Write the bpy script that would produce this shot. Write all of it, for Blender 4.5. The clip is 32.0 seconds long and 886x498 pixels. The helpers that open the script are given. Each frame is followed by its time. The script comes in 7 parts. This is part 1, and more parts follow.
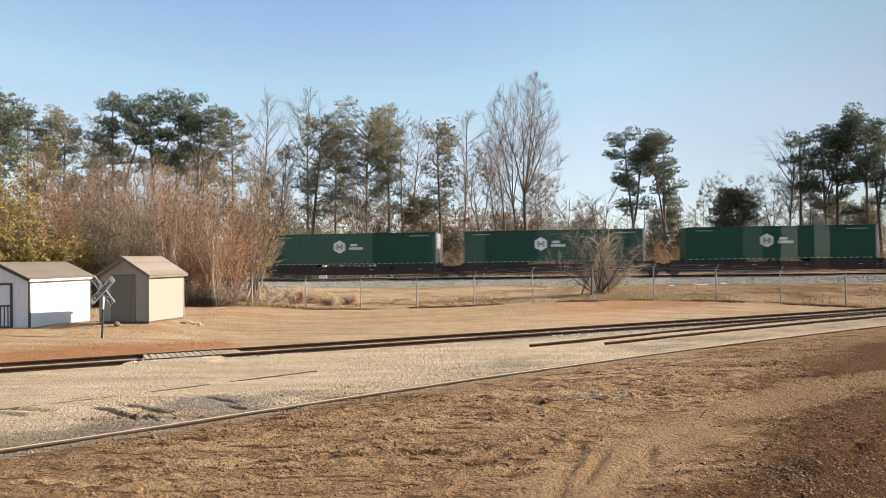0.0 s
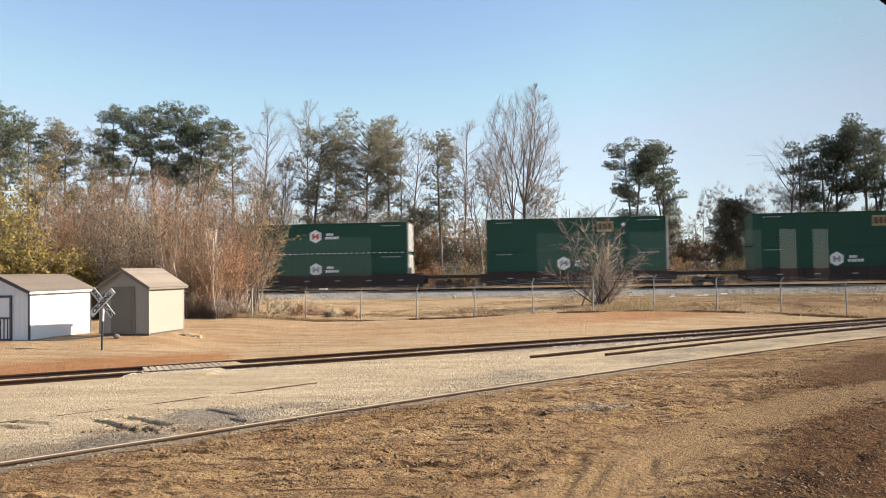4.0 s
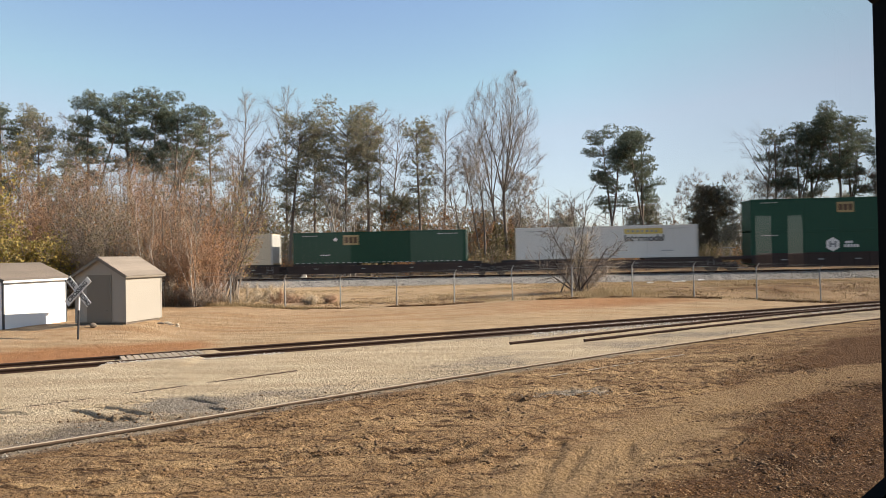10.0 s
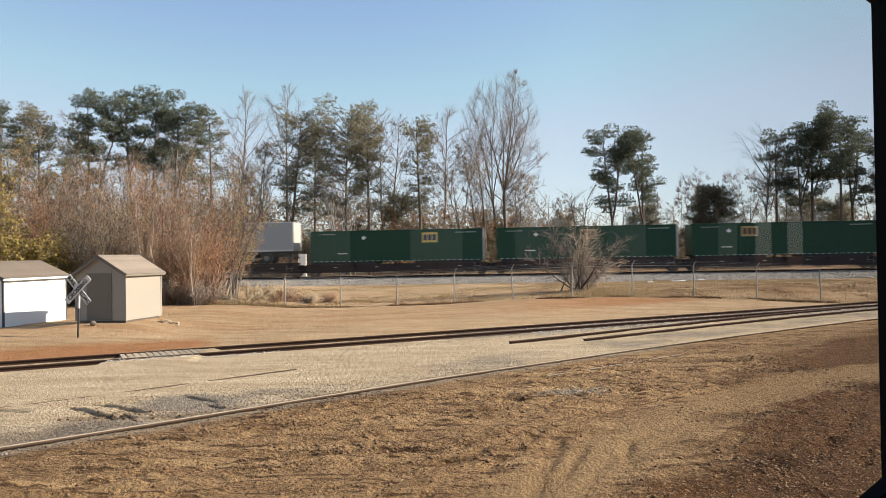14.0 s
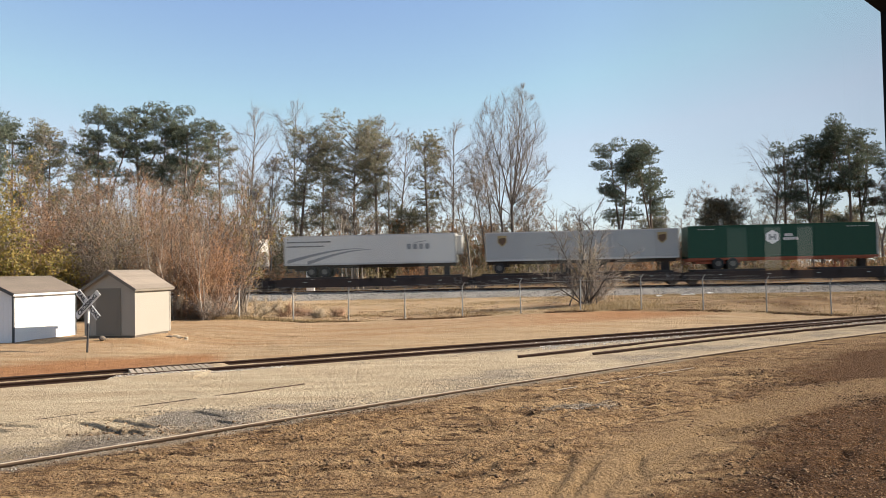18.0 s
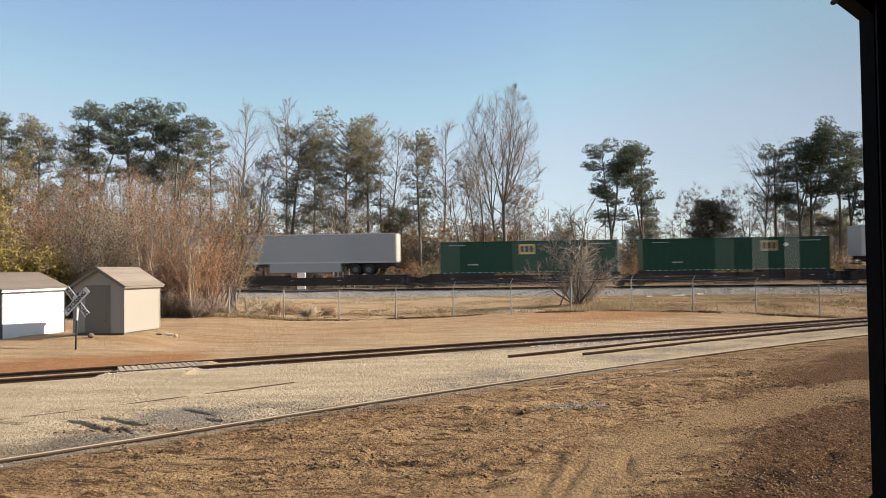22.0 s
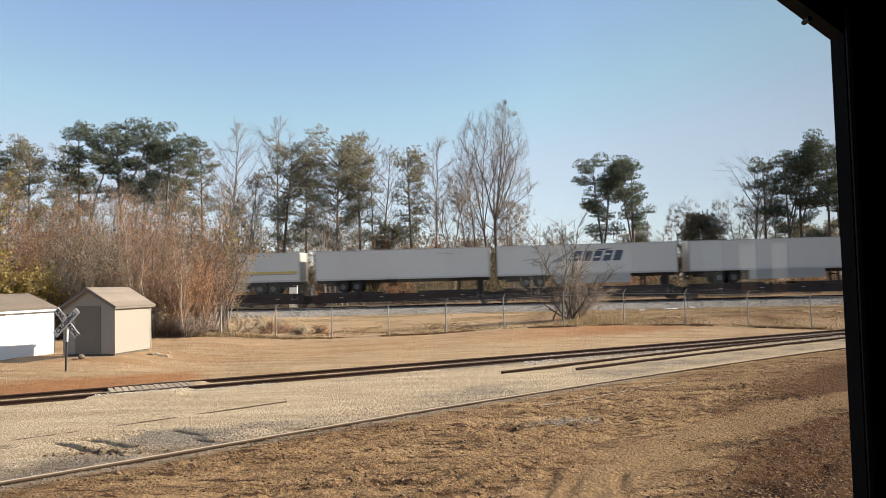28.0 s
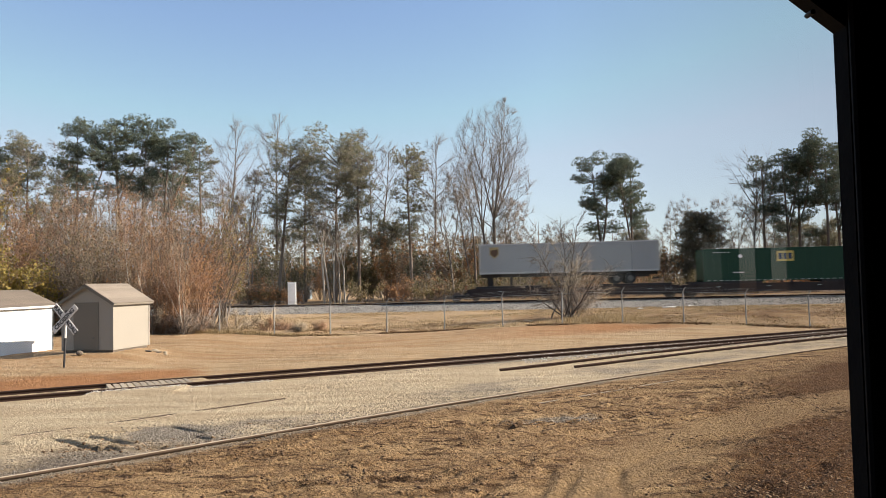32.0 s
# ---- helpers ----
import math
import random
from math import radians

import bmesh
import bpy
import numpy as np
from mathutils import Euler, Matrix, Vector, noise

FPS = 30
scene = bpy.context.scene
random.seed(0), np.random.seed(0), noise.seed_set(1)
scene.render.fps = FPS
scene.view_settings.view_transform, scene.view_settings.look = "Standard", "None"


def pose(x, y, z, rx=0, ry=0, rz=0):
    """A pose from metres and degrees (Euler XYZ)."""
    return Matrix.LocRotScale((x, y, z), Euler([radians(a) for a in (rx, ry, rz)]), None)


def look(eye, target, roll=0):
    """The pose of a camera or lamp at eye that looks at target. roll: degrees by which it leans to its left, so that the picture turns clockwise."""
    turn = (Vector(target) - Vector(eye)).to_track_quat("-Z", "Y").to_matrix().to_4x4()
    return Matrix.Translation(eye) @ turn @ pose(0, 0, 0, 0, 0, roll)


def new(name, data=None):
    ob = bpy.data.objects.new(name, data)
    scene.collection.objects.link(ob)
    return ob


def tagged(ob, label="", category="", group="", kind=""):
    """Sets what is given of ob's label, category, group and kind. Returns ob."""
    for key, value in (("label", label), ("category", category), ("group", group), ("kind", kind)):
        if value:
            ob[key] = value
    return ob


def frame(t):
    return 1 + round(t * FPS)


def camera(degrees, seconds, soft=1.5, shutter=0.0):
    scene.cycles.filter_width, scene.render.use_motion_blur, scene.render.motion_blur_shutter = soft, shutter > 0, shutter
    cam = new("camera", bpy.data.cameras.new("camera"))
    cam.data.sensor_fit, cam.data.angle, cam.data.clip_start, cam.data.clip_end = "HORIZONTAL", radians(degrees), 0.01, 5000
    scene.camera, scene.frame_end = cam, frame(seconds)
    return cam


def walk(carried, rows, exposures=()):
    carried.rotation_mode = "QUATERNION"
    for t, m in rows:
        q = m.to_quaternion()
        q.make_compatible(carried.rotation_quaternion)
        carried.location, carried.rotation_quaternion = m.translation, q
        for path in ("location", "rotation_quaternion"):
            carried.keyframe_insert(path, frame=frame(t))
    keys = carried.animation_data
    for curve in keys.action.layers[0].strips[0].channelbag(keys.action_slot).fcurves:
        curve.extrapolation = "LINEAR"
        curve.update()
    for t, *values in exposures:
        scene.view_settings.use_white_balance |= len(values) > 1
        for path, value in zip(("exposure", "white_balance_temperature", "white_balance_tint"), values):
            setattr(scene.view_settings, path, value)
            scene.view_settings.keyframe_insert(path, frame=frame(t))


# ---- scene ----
# ---- camera: held by hand behind a coach window ----
# seconds, sideways shift in metres, yaw, pitch, roll in degrees
PATH = [
    (0.0, -0.0130, 2.7000, 1.45, 0.70, 0.80),
    (0.5, -0.0130, 2.7000, 1.52, 0.72, 1.21),
    (1.0, -0.0130, 2.7000, 1.88, 1.15, 1.27),
    (1.5, -0.0130, 2.7000, 1.54, 1.55, 0.96),
    (2.0, -0.0130, 2.7000, 1.25, 1.89, 0.74),
    (2.5, -0.0055, 2.7000, 1.72, 2.26, 0.93),
    (3.0, 0.0020, 2.7000, 1.53, 2.39, 1.05),
    (3.5, -0.0020, 2.7000, 1.59, 2.21, 0.88),
    (4.0, -0.0060, 2.7000, 1.47, 1.55, 0.95),
    (4.5, -0.0100, 2.7000, 0.94, 0.57, 0.94),
    (6.5, -0.0090, 2.7000, 0.06, 0.49, 0.86),
    (7.0, -0.0073, 2.7000, 0.33, 0.73, 0.91),
    (7.5, -0.0057, 2.7000, 0.75, 0.69, 0.87),
    (8.0, -0.0040, 2.7000, 0.41, 0.55, 1.15),
    (8.5, -0.0031, 2.7000, 0.00, 0.68, 1.18),
    (9.0, -0.0023, 2.7000, 0.11, 0.55, 1.00),
    (9.5, -0.0023, 2.7000, -0.02, 0.53, 1.05),
    (10.0, -0.0034, 2.7000, -0.06, 0.55, 1.15),
    (10.5, -0.0029, 2.7000, -0.20, 0.69, 1.21),
    (11.0, -0.0010, 2.7000, 0.04, 0.56, 1.21),
    (11.5, -0.0004, 2.7000, -0.02, 0.49, 1.14),
    (12.0, -0.0009, 2.7000, -0.00, 0.67, 1.03),
    (12.5, -0.0003, 2.7000, -0.07, 0.70, 1.11),
    (13.0, 0.0003, 2.7000, 0.00, 0.68, 1.00),
    (13.5, -0.0003, 2.7000, -0.05, 0.65, 1.30),
    (14.0, -0.0010, 2.7000, -0.05, 0.48, 1.00),
    (14.5, -0.0027, 2.7000, -0.12, 0.40, 0.93),
    (16.5, -0.0010, 2.6968, -0.50, 0.74, 0.94),
    (17.0, 0.0031, 2.6960, 0.58, 1.00, 1.30),
    (17.5, -0.0009, 2.6955, 0.94, 1.38, 0.79),
    (18.0, -0.0037, 2.6950, 0.55, 1.56, 1.19),
    (18.5, -0.0017, 2.6946, 0.22, 1.86, 0.98),
    (19.0, 0.0000, 2.6943, 0.54, 1.63, 0.95),
    (19.5, -0.0006, 2.6939, 0.35, 1.81, 0.84),
    (20.0, -0.0015, 2.6935, 0.46, 1.61, 0.72),
    (20.5, 0.0011, 2.6951, 0.11, 1.63, 1.06),
    (21.0, 0.0037, 2.6968, -0.03, 1.59, 1.13),
    (21.5, 0.0069, 2.6984, 0.06, 1.47, 0.96),
    (22.0, 0.0100, 2.7000, -0.10, 1.49, 0.77),
    (22.5, 0.0127, 2.7000, -0.24, 1.46, 1.01),
    (23.0, 0.0152, 2.7000, -0.22, 1.61, 0.98),
    (23.5, 0.0155, 2.7000, -0.43, 1.79, 1.33),
    (24.0, 0.0151, 2.7000, -0.64, 1.70, 1.28),
    (24.5, 0.0163, 2.7010, -0.73, 1.90, 1.27),
    (25.0, 0.0189, 2.7020, -0.89, 2.46, 1.41),
    (25.5, 0.0216, 2.7030, -0.91, 2.66, 1.16),
    (27.5, 0.0250, 2.7054, -0.60, 2.61, 1.22),
    (28.0, 0.0261, 2.7060, -0.66, 2.70, 1.46),
    (28.5, 0.0240, 2.7045, -0.63, 2.57, 1.79),
    (29.0, 0.0219, 2.7030, -0.43, 2.57, 1.51),
    (29.5, 0.0197, 2.7015, -0.67, 2.49, 1.47),
    (30.0, 0.0176, 2.7000, -0.82, 2.44, 1.30),
    (30.5, 0.0144, 2.7000, -0.80, 2.42, 1.35),
    (31.0, 0.0149, 2.7000, -0.76, 2.56, 1.34),
    (31.5, 0.0192, 2.7000, -0.51, 2.54, 1.34),
    (32.0, 0.0218, 2.7000, -0.77, 2.52, 1.29),
]
cam = camera(60.6, 32.0, soft=0.25, shutter=0.3)
walk(cam, [(t, pose(x, 0, z, 90 + p, r, w)) for t, x, z, w, p, r in PATH], exposures=[(t, e, 7300, 13) for t, e in ((0.0, 0.81), (1.0, 0.91), (4.0, 0.89), (6.5, 0.73), (9.0, 0.67), (13.0, 0.67), (18.0, 0.74), (20.0, 0.70), (23.0, 0.65), (28.0, 0.70), (32.0, 0.67))])

# ---- world and sun: clear winter sky, sun low on the right, a little ahead ----
SUN_AZ, SUN_EL = 2.5, 30.0
world = bpy.data.worlds.new("sky")
scene.world = world
world.use_nodes = True
wn = world.node_tree
sky = wn.nodes.new("ShaderNodeTexSky")
sky.sky_type, sky.sun_disc = "NISHITA", False
sky.sun_elevation, sky.sun_rotation = radians(SUN_EL), radians(90 - SUN_AZ)
sky.air_density, sky.dust_density, sky.ozone_density = 0.9, 0.08, 2.5
wn.nodes["Background"].inputs["Strength"].default_value = 0.148
# a colour cap, put over the sky, holds down its glow near the horizon
haze = wn.nodes.new("ShaderNodeMix")
haze.data_type, haze.blend_type = "RGBA", "DARKEN"
haze.inputs[0].default_value, haze.inputs[7].default_value = 0.7, (2.36, 2.94, 3.66, 1)
wn.links.new(sky.outputs["Color"], haze.inputs[6])
wn.links.new(haze.outputs[2], wn.nodes["Background"].inputs["Color"])
sun = new("sun", bpy.data.lights.new("sun", "SUN"))
sun.data.energy, sun.data.angle, sun.data.color = 6.8, radians(0.53), (1.0, 0.945, 0.86)
sun.matrix_world = look((math.cos(radians(SUN_AZ)) * 60, math.sin(radians(SUN_AZ)) * 60, math.tan(radians(SUN_EL)) * 60), (0, 0, 0))


# ---- materials ----
def nodes_of(name):
    m = bpy.data.materials.new(name)
    m.use_nodes = True
    nt = m.node_tree
    return m, nt, nt.nodes["Principled BSDF"]


def add(nt, kind, **inputs):
    n = nt.nodes.new(kind)
    for k, v in inputs.items():
        n.inputs[k.replace("_", " ")].default_value = v
    return n


def mixer(nt, fac, a, b, mode="MIX"):
    n = nt.nodes.new("ShaderNodeMix")
    n.data_type, n.blend_type = "RGBA", mode
    for sock, v in ((n.inputs[0], fac), (n.inputs[6], a), (n.inputs[7], b)):
        if isinstance(v, (int, float)):
            sock.default_value = v
        elif isinstance(v, tuple):
            sock.default_value = (*v, 1)
        else:
            nt.links.new(v, sock)
    return n.outputs[2]


def ramp(nt, value, lo, hi):
    n = nt.nodes.new("ShaderNodeMapRange")
    n.inputs[1].default_value, n.inputs[2].default_value = lo, hi
    nt.links.new(value, n.inputs[0])
    return n.outputs[0]


def noise_of(nt, vec, scale, detail=4.0, rough=0.6):
    n = add(nt, "ShaderNodeTexNoise", Scale=scale, Detail=detail, Roughness=rough)
    nt.links.new(vec, n.inputs["Vector"])
    return n.outputs["Fac"]


def bump_of(nt, bsdf, height, strength, dist):
    b = add(nt, "ShaderNodeBump", Strength=strength, Distance=dist)
    nt.links.new(height, b.inputs["Height"])
    nt.links.new(b.outputs[0], bsdf.inputs["Normal"])


def surface(name, base, dark=None, rough=0.7, metal=0.0, grain=6.0, stain=0.7, amount=0.5, bump=0.2, dist=0.01, vary=0.0, stretch=(1, 1, 1), spec=0.5):
    """A worn surface: base colour, fine grain, large stains and relief, in metres."""
    m, nt, b = nodes_of(name)
    tc = nt.nodes.new("ShaderNodeTexCoord").outputs["Object"]
    mp = nt.nodes.new("ShaderNodeMapping")
    mp.inputs["Scale"].default_value = stretch
    nt.links.new(tc, mp.inputs[0])
    vec = mp.outputs[0]
    dark = dark or tuple(c * 0.6 for c in base)
    big, fine = noise_of(nt, vec, stain, 5), noise_of(nt, vec, grain, 6, 0.7)
    f = nt.nodes.new("ShaderNodeMath")
    f.operation = "MULTIPLY_ADD"
    nt.links.new(big, f.inputs[0])
    f.inputs[1].default_value = 1.0
    nt.links.new(fine, f.inputs[2])
    fac = ramp(nt, f.outputs[0], 1.25 - 0.35, 1.25 + 0.15)
    k = nt.nodes.new("ShaderNodeMath")
    k.operation = "MULTIPLY"
    nt.links.new(fac, k.inputs[0])
    k.inputs[1].default_value = amount
    col = mixer(nt, k.outputs[0], base, dark)
    if vary:
        oi = nt.nodes.new("ShaderNodeObjectInfo").outputs["Random"]
        hs = add(nt, "ShaderNodeHueSaturation")
        mr = nt.nodes.new("ShaderNodeMapRange")
        mr.inputs[3].default_value, mr.inputs[4].default_value = 1 - vary, 1 + vary
        nt.links.new(oi, mr.inputs[0])
        nt.links.new(mr.outputs[0], hs.inputs["Value"])
        nt.links.new(col, hs.inputs["Color"])
        col = hs.outputs[0]
    nt.links.new(col, b.inputs["Base Color"])
    b.inputs["Roughness"].default_value, b.inputs["Metallic"].default_value = rough, metal
    b.inputs["Specular IOR Level"].default_value = spec
    if bump:
        bump_of(nt, b, fine, bump, dist)
    return m


def island(name, cols, rough=0.75, back=0.0):
    """Leaves, needles and stones: each piece takes a tone of its own."""
    m, nt, b = nodes_of(name)
    g = nt.nodes.new("ShaderNodeNewGeometry").outputs["Random Per Island"]
    r = nt.nodes.new("ShaderNodeValToRGB")
    r.color_ramp.elements[0].color, r.color_ramp.elements[1].color = (*cols[0], 1), (*cols[-1], 1)
    for i, c in enumerate(cols[1:-1]):
        e = r.color_ramp.elements.new((i + 1) / (len(cols) - 1))
        e.color = (*c, 1)
    nt.links.new(g, r.inputs[0])
    nt.links.new(r.outputs[0], b.inputs["Base Color"])
    b.inputs["Roughness"].default_value = rough
    b.inputs["Specular IOR Level"].default_value = 0.25
    if back:
        t = add(nt, "ShaderNodeBsdfTranslucent")
        nt.links.new(r.outputs[0], t.inputs["Color"])
        mx = add(nt, "ShaderNodeMixShader", Fac=back)
        nt.links.new(b.outputs[0], mx.inputs[1])
        nt.links.new(t.outputs[0], mx.inputs[2])
        nt.links.new(mx.outputs[0], nt.nodes["Material Output"].inputs["Surface"])
    return m


def ground_material():
    """Earth in zones: the vertex colours Zone and Wear say where road, gravel, grass and litter lie."""
    m, nt, b = nodes_of("earth")
    vec = nt.nodes.new("ShaderNodeTexCoord").outputs["Object"]
    sep = []
    for layer in ("zone", "wear"):
        a = nt.nodes.new("ShaderNodeAttribute")
        a.attribute_name = layer
        s = nt.nodes.new("ShaderNodeSeparateColor")
        nt.links.new(a.outputs["Color"], s.inputs[0])
        sep += [s.outputs[0], s.outputs[1], s.outputs[2]]
    road, gravel, grass, litter, red, trod = sep
    n1, n2, n3 = noise_of(nt, vec, 0.35, 6), noise_of(nt, vec, 2.5, 8, 0.7), noise_of(nt, vec, 22, 5, 0.7)
    n4 = noise_of(nt, vec, 70, 3, 0.7)
    v = add(nt, "ShaderNodeTexVoronoi", Scale=28.0)
    nt.links.new(vec, v.inputs["Vector"])
    cell = v.outputs["Color"]
    dirt = mixer(nt, ramp(nt, n2, 0.38, 0.66), (0.59, 0.385, 0.205), (0.32, 0.19, 0.095))
    dirt = mixer(nt, ramp(nt, n3, 0.47, 0.68), dirt, (0.12, 0.066, 0.032))
    dirt = mixer(nt, ramp(nt, n4, 0.60, 0.78), dirt, (0.50, 0.35, 0.195))
    n5 = noise_of(nt, vec, 41, 3, 0.7)
    dirt = mixer(nt, ramp(nt, n5, 0.555, 0.64), dirt, (0.07, 0.038, 0.019))
    sand = mixer(nt, ramp(nt, n2, 0.3, 0.7), (0.70, 0.56, 0.385), (0.57, 0.44, 0.29))
    sand = mixer(nt, ramp(nt, n3, 0.52, 0.78), sand, (0.38, 0.29, 0.19))
    turned = nt.nodes.new("ShaderNodeMapping")
    turned.inputs["Rotation"].default_value = (0, 0, radians(-36))
    turned.inputs["Scale"].default_value = (0.16, 1.0, 1.0)
    nt.links.new(vec, turned.inputs[0])
    s1, s2 = noise_of(nt, turned.outputs[0], 1.6, 5, 0.65), noise_of(nt, turned.outputs[0], 6.5, 4, 0.65)
    dirt = mixer(nt, ramp(nt, s1, 0.50, 0.66), dirt, (0.57, 0.385, 0.205))
    dirt = mixer(nt, ramp(nt, s2, 0.53, 0.62), dirt, (0.115, 0.064, 0.032))
    sand = mixer(nt, ramp(nt, s1, 0.40, 0.62), sand, (0.76, 0.625, 0.44))
    sand = mixer(nt, ramp(nt, s2, 0.56, 0.74), sand, (0.44, 0.34, 0.225))
    packed = mixer(nt, ramp(nt, n3, 0.4, 0.75), (0.47, 0.315, 0.17), (0.27, 0.165, 0.08))
    bw = nt.nodes.new("ShaderNodeRGBToBW")
    nt.links.new(cell, bw.inputs[0])
    grav = mixer(nt, ramp(nt, bw.outputs[0], 0.1, 0.9), (0.19, 0.155, 0.12), (0.53, 0.46, 0.375))
    turf = mixer(nt, ramp(nt, n2, 0.3, 0.7), (0.80, 0.60, 0.39), (0.68, 0.49, 0.305))
    turf = mixer(nt, ramp(nt, n3, 0.48, 0.70), turf, (0.36, 0.25, 0.135))
    turf = mixer(nt, ramp(nt, s1, 0.46, 0.66), turf, (0.47, 0.33, 0.195))
    turf = mixer(nt, ramp(nt, s2, 0.58, 0.70), turf, (0.30, 0.20, 0.11))
    lay = nt.nodes.new("ShaderNodeMapping")
    lay.inputs["Scale"].default_value = (0.12, 0.7, 1.0)
    nt.links.new(vec, lay.inputs[0])
    turf = mixer(nt, ramp(nt, noise_of(nt, lay.outputs[0], 1.3, 5, 0.6), 0.5, 0.66), turf, (0.53, 0.335, 0.18))
    leaf = mixer(nt, ramp(nt, n5, 0.35, 0.62), (0.30, 0.155, 0.066), (0.062, 0.031, 0.014))
    clay = mixer(nt, ramp(nt, n2, 0.3, 0.7), (0.64, 0.325, 0.155), (0.44, 0.205, 0.09))
    clay = mixer(nt, ramp(nt, n3, 0.52, 0.66), clay, (0.25, 0.12, 0.055))

    def masked(w, spread):
        a = nt.nodes.new("ShaderNodeMath")
        a.operation = "MULTIPLY_ADD"
        nt.links.new(n2, a.inputs[0])
        a.inputs[1].default_value = spread
        nt.links.new(w, a.inputs[2])
        return ramp(nt, a.outputs[0], 0.5 + spread * 0.5 - 0.22, 0.5 + spread * 0.5 + 0.22)

    col = dirt
    for w, c, sp in ((litter, leaf, 0.9), (trod, packed, 0.8), (road, sand, 0.5), (gravel, grav, 1.0), (grass, turf, 0.5), (red, clay, 0.5)):
        col = mixer(nt, masked(w, sp), col, c)
    wa = nt.nodes.new("ShaderNodeAttribute")
    wa.attribute_name = "wear"
    col = mixer(nt, masked(wa.outputs["Alpha"], 0.9), col, mixer(nt, 1.0, col, (0.60, 0.575, 0.56), "MULTIPLY"))
    hs = mixer(nt, ramp(nt, n1, 0.3, 0.7), col, (0.72, 0.70, 0.68), "MULTIPLY")
    soil = mixer(nt, 1.0, mixer(nt, 0.45, col, hs), (0.71, 0.695, 0.67), "MULTIPLY")
    nt.links.new(soil, b.inputs["Base Color"])
    b.inputs["Roughness"].default_value = 0.95
    b.inputs["Specular IOR Level"].default_value = 0.15
    lump = add(nt, "ShaderNodeTexVoronoi", Scale=13.0)
    lump.inputs["Randomness"].default_value = 1.0
    nt.links.new(vec, lump.inputs["Vector"])
    l2 = nt.nodes.new("ShaderNodeMath")
    l2.operation = "MULTIPLY_ADD"
    nt.links.new(lump.outputs["Distance"], l2.inputs[0])
    l2.inputs[1].default_value = -0.45
    nt.links.new(n2, l2.inputs[2])
    h = nt.nodes.new("ShaderNodeMath")
    h.operation = "MULTIPLY_ADD"
    nt.links.new(n3, h.inputs[0])
    h.inputs[1].default_value = 0.9
    nt.links.new(l2.outputs[0], h.inputs[2])
    bump_of(nt, b, h.outputs[0], 1.0, 0.11)
    return m


EARTH = ground_material()
RAIL = surface("rusty_rail_steel", (0.036, 0.021, 0.016), (0.018, 0.012, 0.010), rough=0.85, grain=30, spec=0.1)
# sunken rail head: pale colour stands in for sun glancing off it
RAILTOP = surface("glinting_rail_head", (0.44, 0.345, 0.245), (0.30, 0.23, 0.16), rough=0.7, metal=0.0, grain=20)
TIE = surface("weathered_tie_wood", (0.16, 0.125, 0.095), (0.07, 0.052, 0.04), rough=0.9, grain=25, vary=0.3, stretch=(1, 6, 6))
PLANK = surface("grey_crossing_wood", (0.304, 0.248, 0.18), (0.2, 0.16, 0.116), rough=0.9, grain=20, vary=0.2, stretch=(1, 6, 6))
BALLAST = surface("ballast_bed", (0.232, 0.214, 0.191), (0.128, 0.116, 0.101), rough=0.95, grain=9, stain=0.5, amount=0.8, bump=0.9, dist=0.08)
STONE = island("crushed_stone", [(0.105, 0.088, 0.071), (0.19, 0.162, 0.131), (0.265, 0.228, 0.186), (0.345, 0.303, 0.252)])
PALESTONE = island("whitish_stone", [(0.24, 0.21, 0.18), (0.38, 0.34, 0.30), (0.52, 0.48, 0.43), (0.66, 0.62, 0.57)])
BEDSTONE = island("pale_ballast_stone", [(0.10, 0.093, 0.083), (0.18, 0.17, 0.155), (0.255, 0.242, 0.222), (0.335, 0.32, 0.295)])
DULLHEAD = surface("dark_rusty_rail_head", (0.085, 0.050, 0.035), (0.035, 0.022, 0.017), rough=0.8, grain=25, spec=0.15)
CLOD = island("dirt_clods", [(0.085, 0.048, 0.024), (0.14, 0.082, 0.042), (0.165, 0.10, 0.053), (0.19, 0.12, 0.066)])
STRAW = island("dry_grass", [(0.20, 0.130, 0.060), (0.33, 0.240, 0.125), (0.44, 0.335, 0.195), (0.27, 0.190, 0.095)], back=0.25)
LEAFLIT = island("fallen_leaves", [(0.072, 0.036, 0.0176), (0.16, 0.08, 0.036), (0.264, 0.152, 0.072), (0.36, 0.24, 0.128)])
GALV = surface("galvanised_steel", (0.288, 0.288, 0.28), (0.2, 0.2, 0.192), rough=0.6, metal=0.15, grain=40)
BARK = surface("pine_bark", (0.165, 0.125, 0.098), (0.066, 0.050, 0.039), rough=0.95, grain=7, bump=0.6, dist=0.05, stretch=(1, 1, 0.3))
BAREBARK = surface("grey_bark", (0.171, 0.144, 0.122), (0.0855, 0.072, 0.0594), rough=0.95, grain=8, bump=0.4, dist=0.03, stretch=(1, 1, 0.3))
PALEBARK = surface("pale_bark", (0.36, 0.32, 0.272), (0.2, 0.168, 0.136), rough=0.9, grain=8, bump=0.3, dist=0.02, stretch=(1, 1, 0.3))
DARKTWIG = surface("dark_shrub_bark", (0.085, 0.068, 0.056), (0.045, 0.036, 0.03), rough=0.9, bump=0)
# low rails: the shade below the head is put into this dark colour
SHADERAIL = surface("shade_dark_rail_side", (0.085, 0.058, 0.040), (0.045, 0.030, 0.020), rough=0.9, grain=14, stain=2.0, amount=0.8, spec=0.15)
TWIG = surface("grey_brown_twigs", (0.171, 0.135, 0.108), (0.099, 0.0765, 0.063), rough=0.9, bump=0)
REDTWIG = surface("red_brown_twigs", (0.275, 0.16, 0.10), (0.15, 0.084, 0.052), rough=0.9, bump=0)
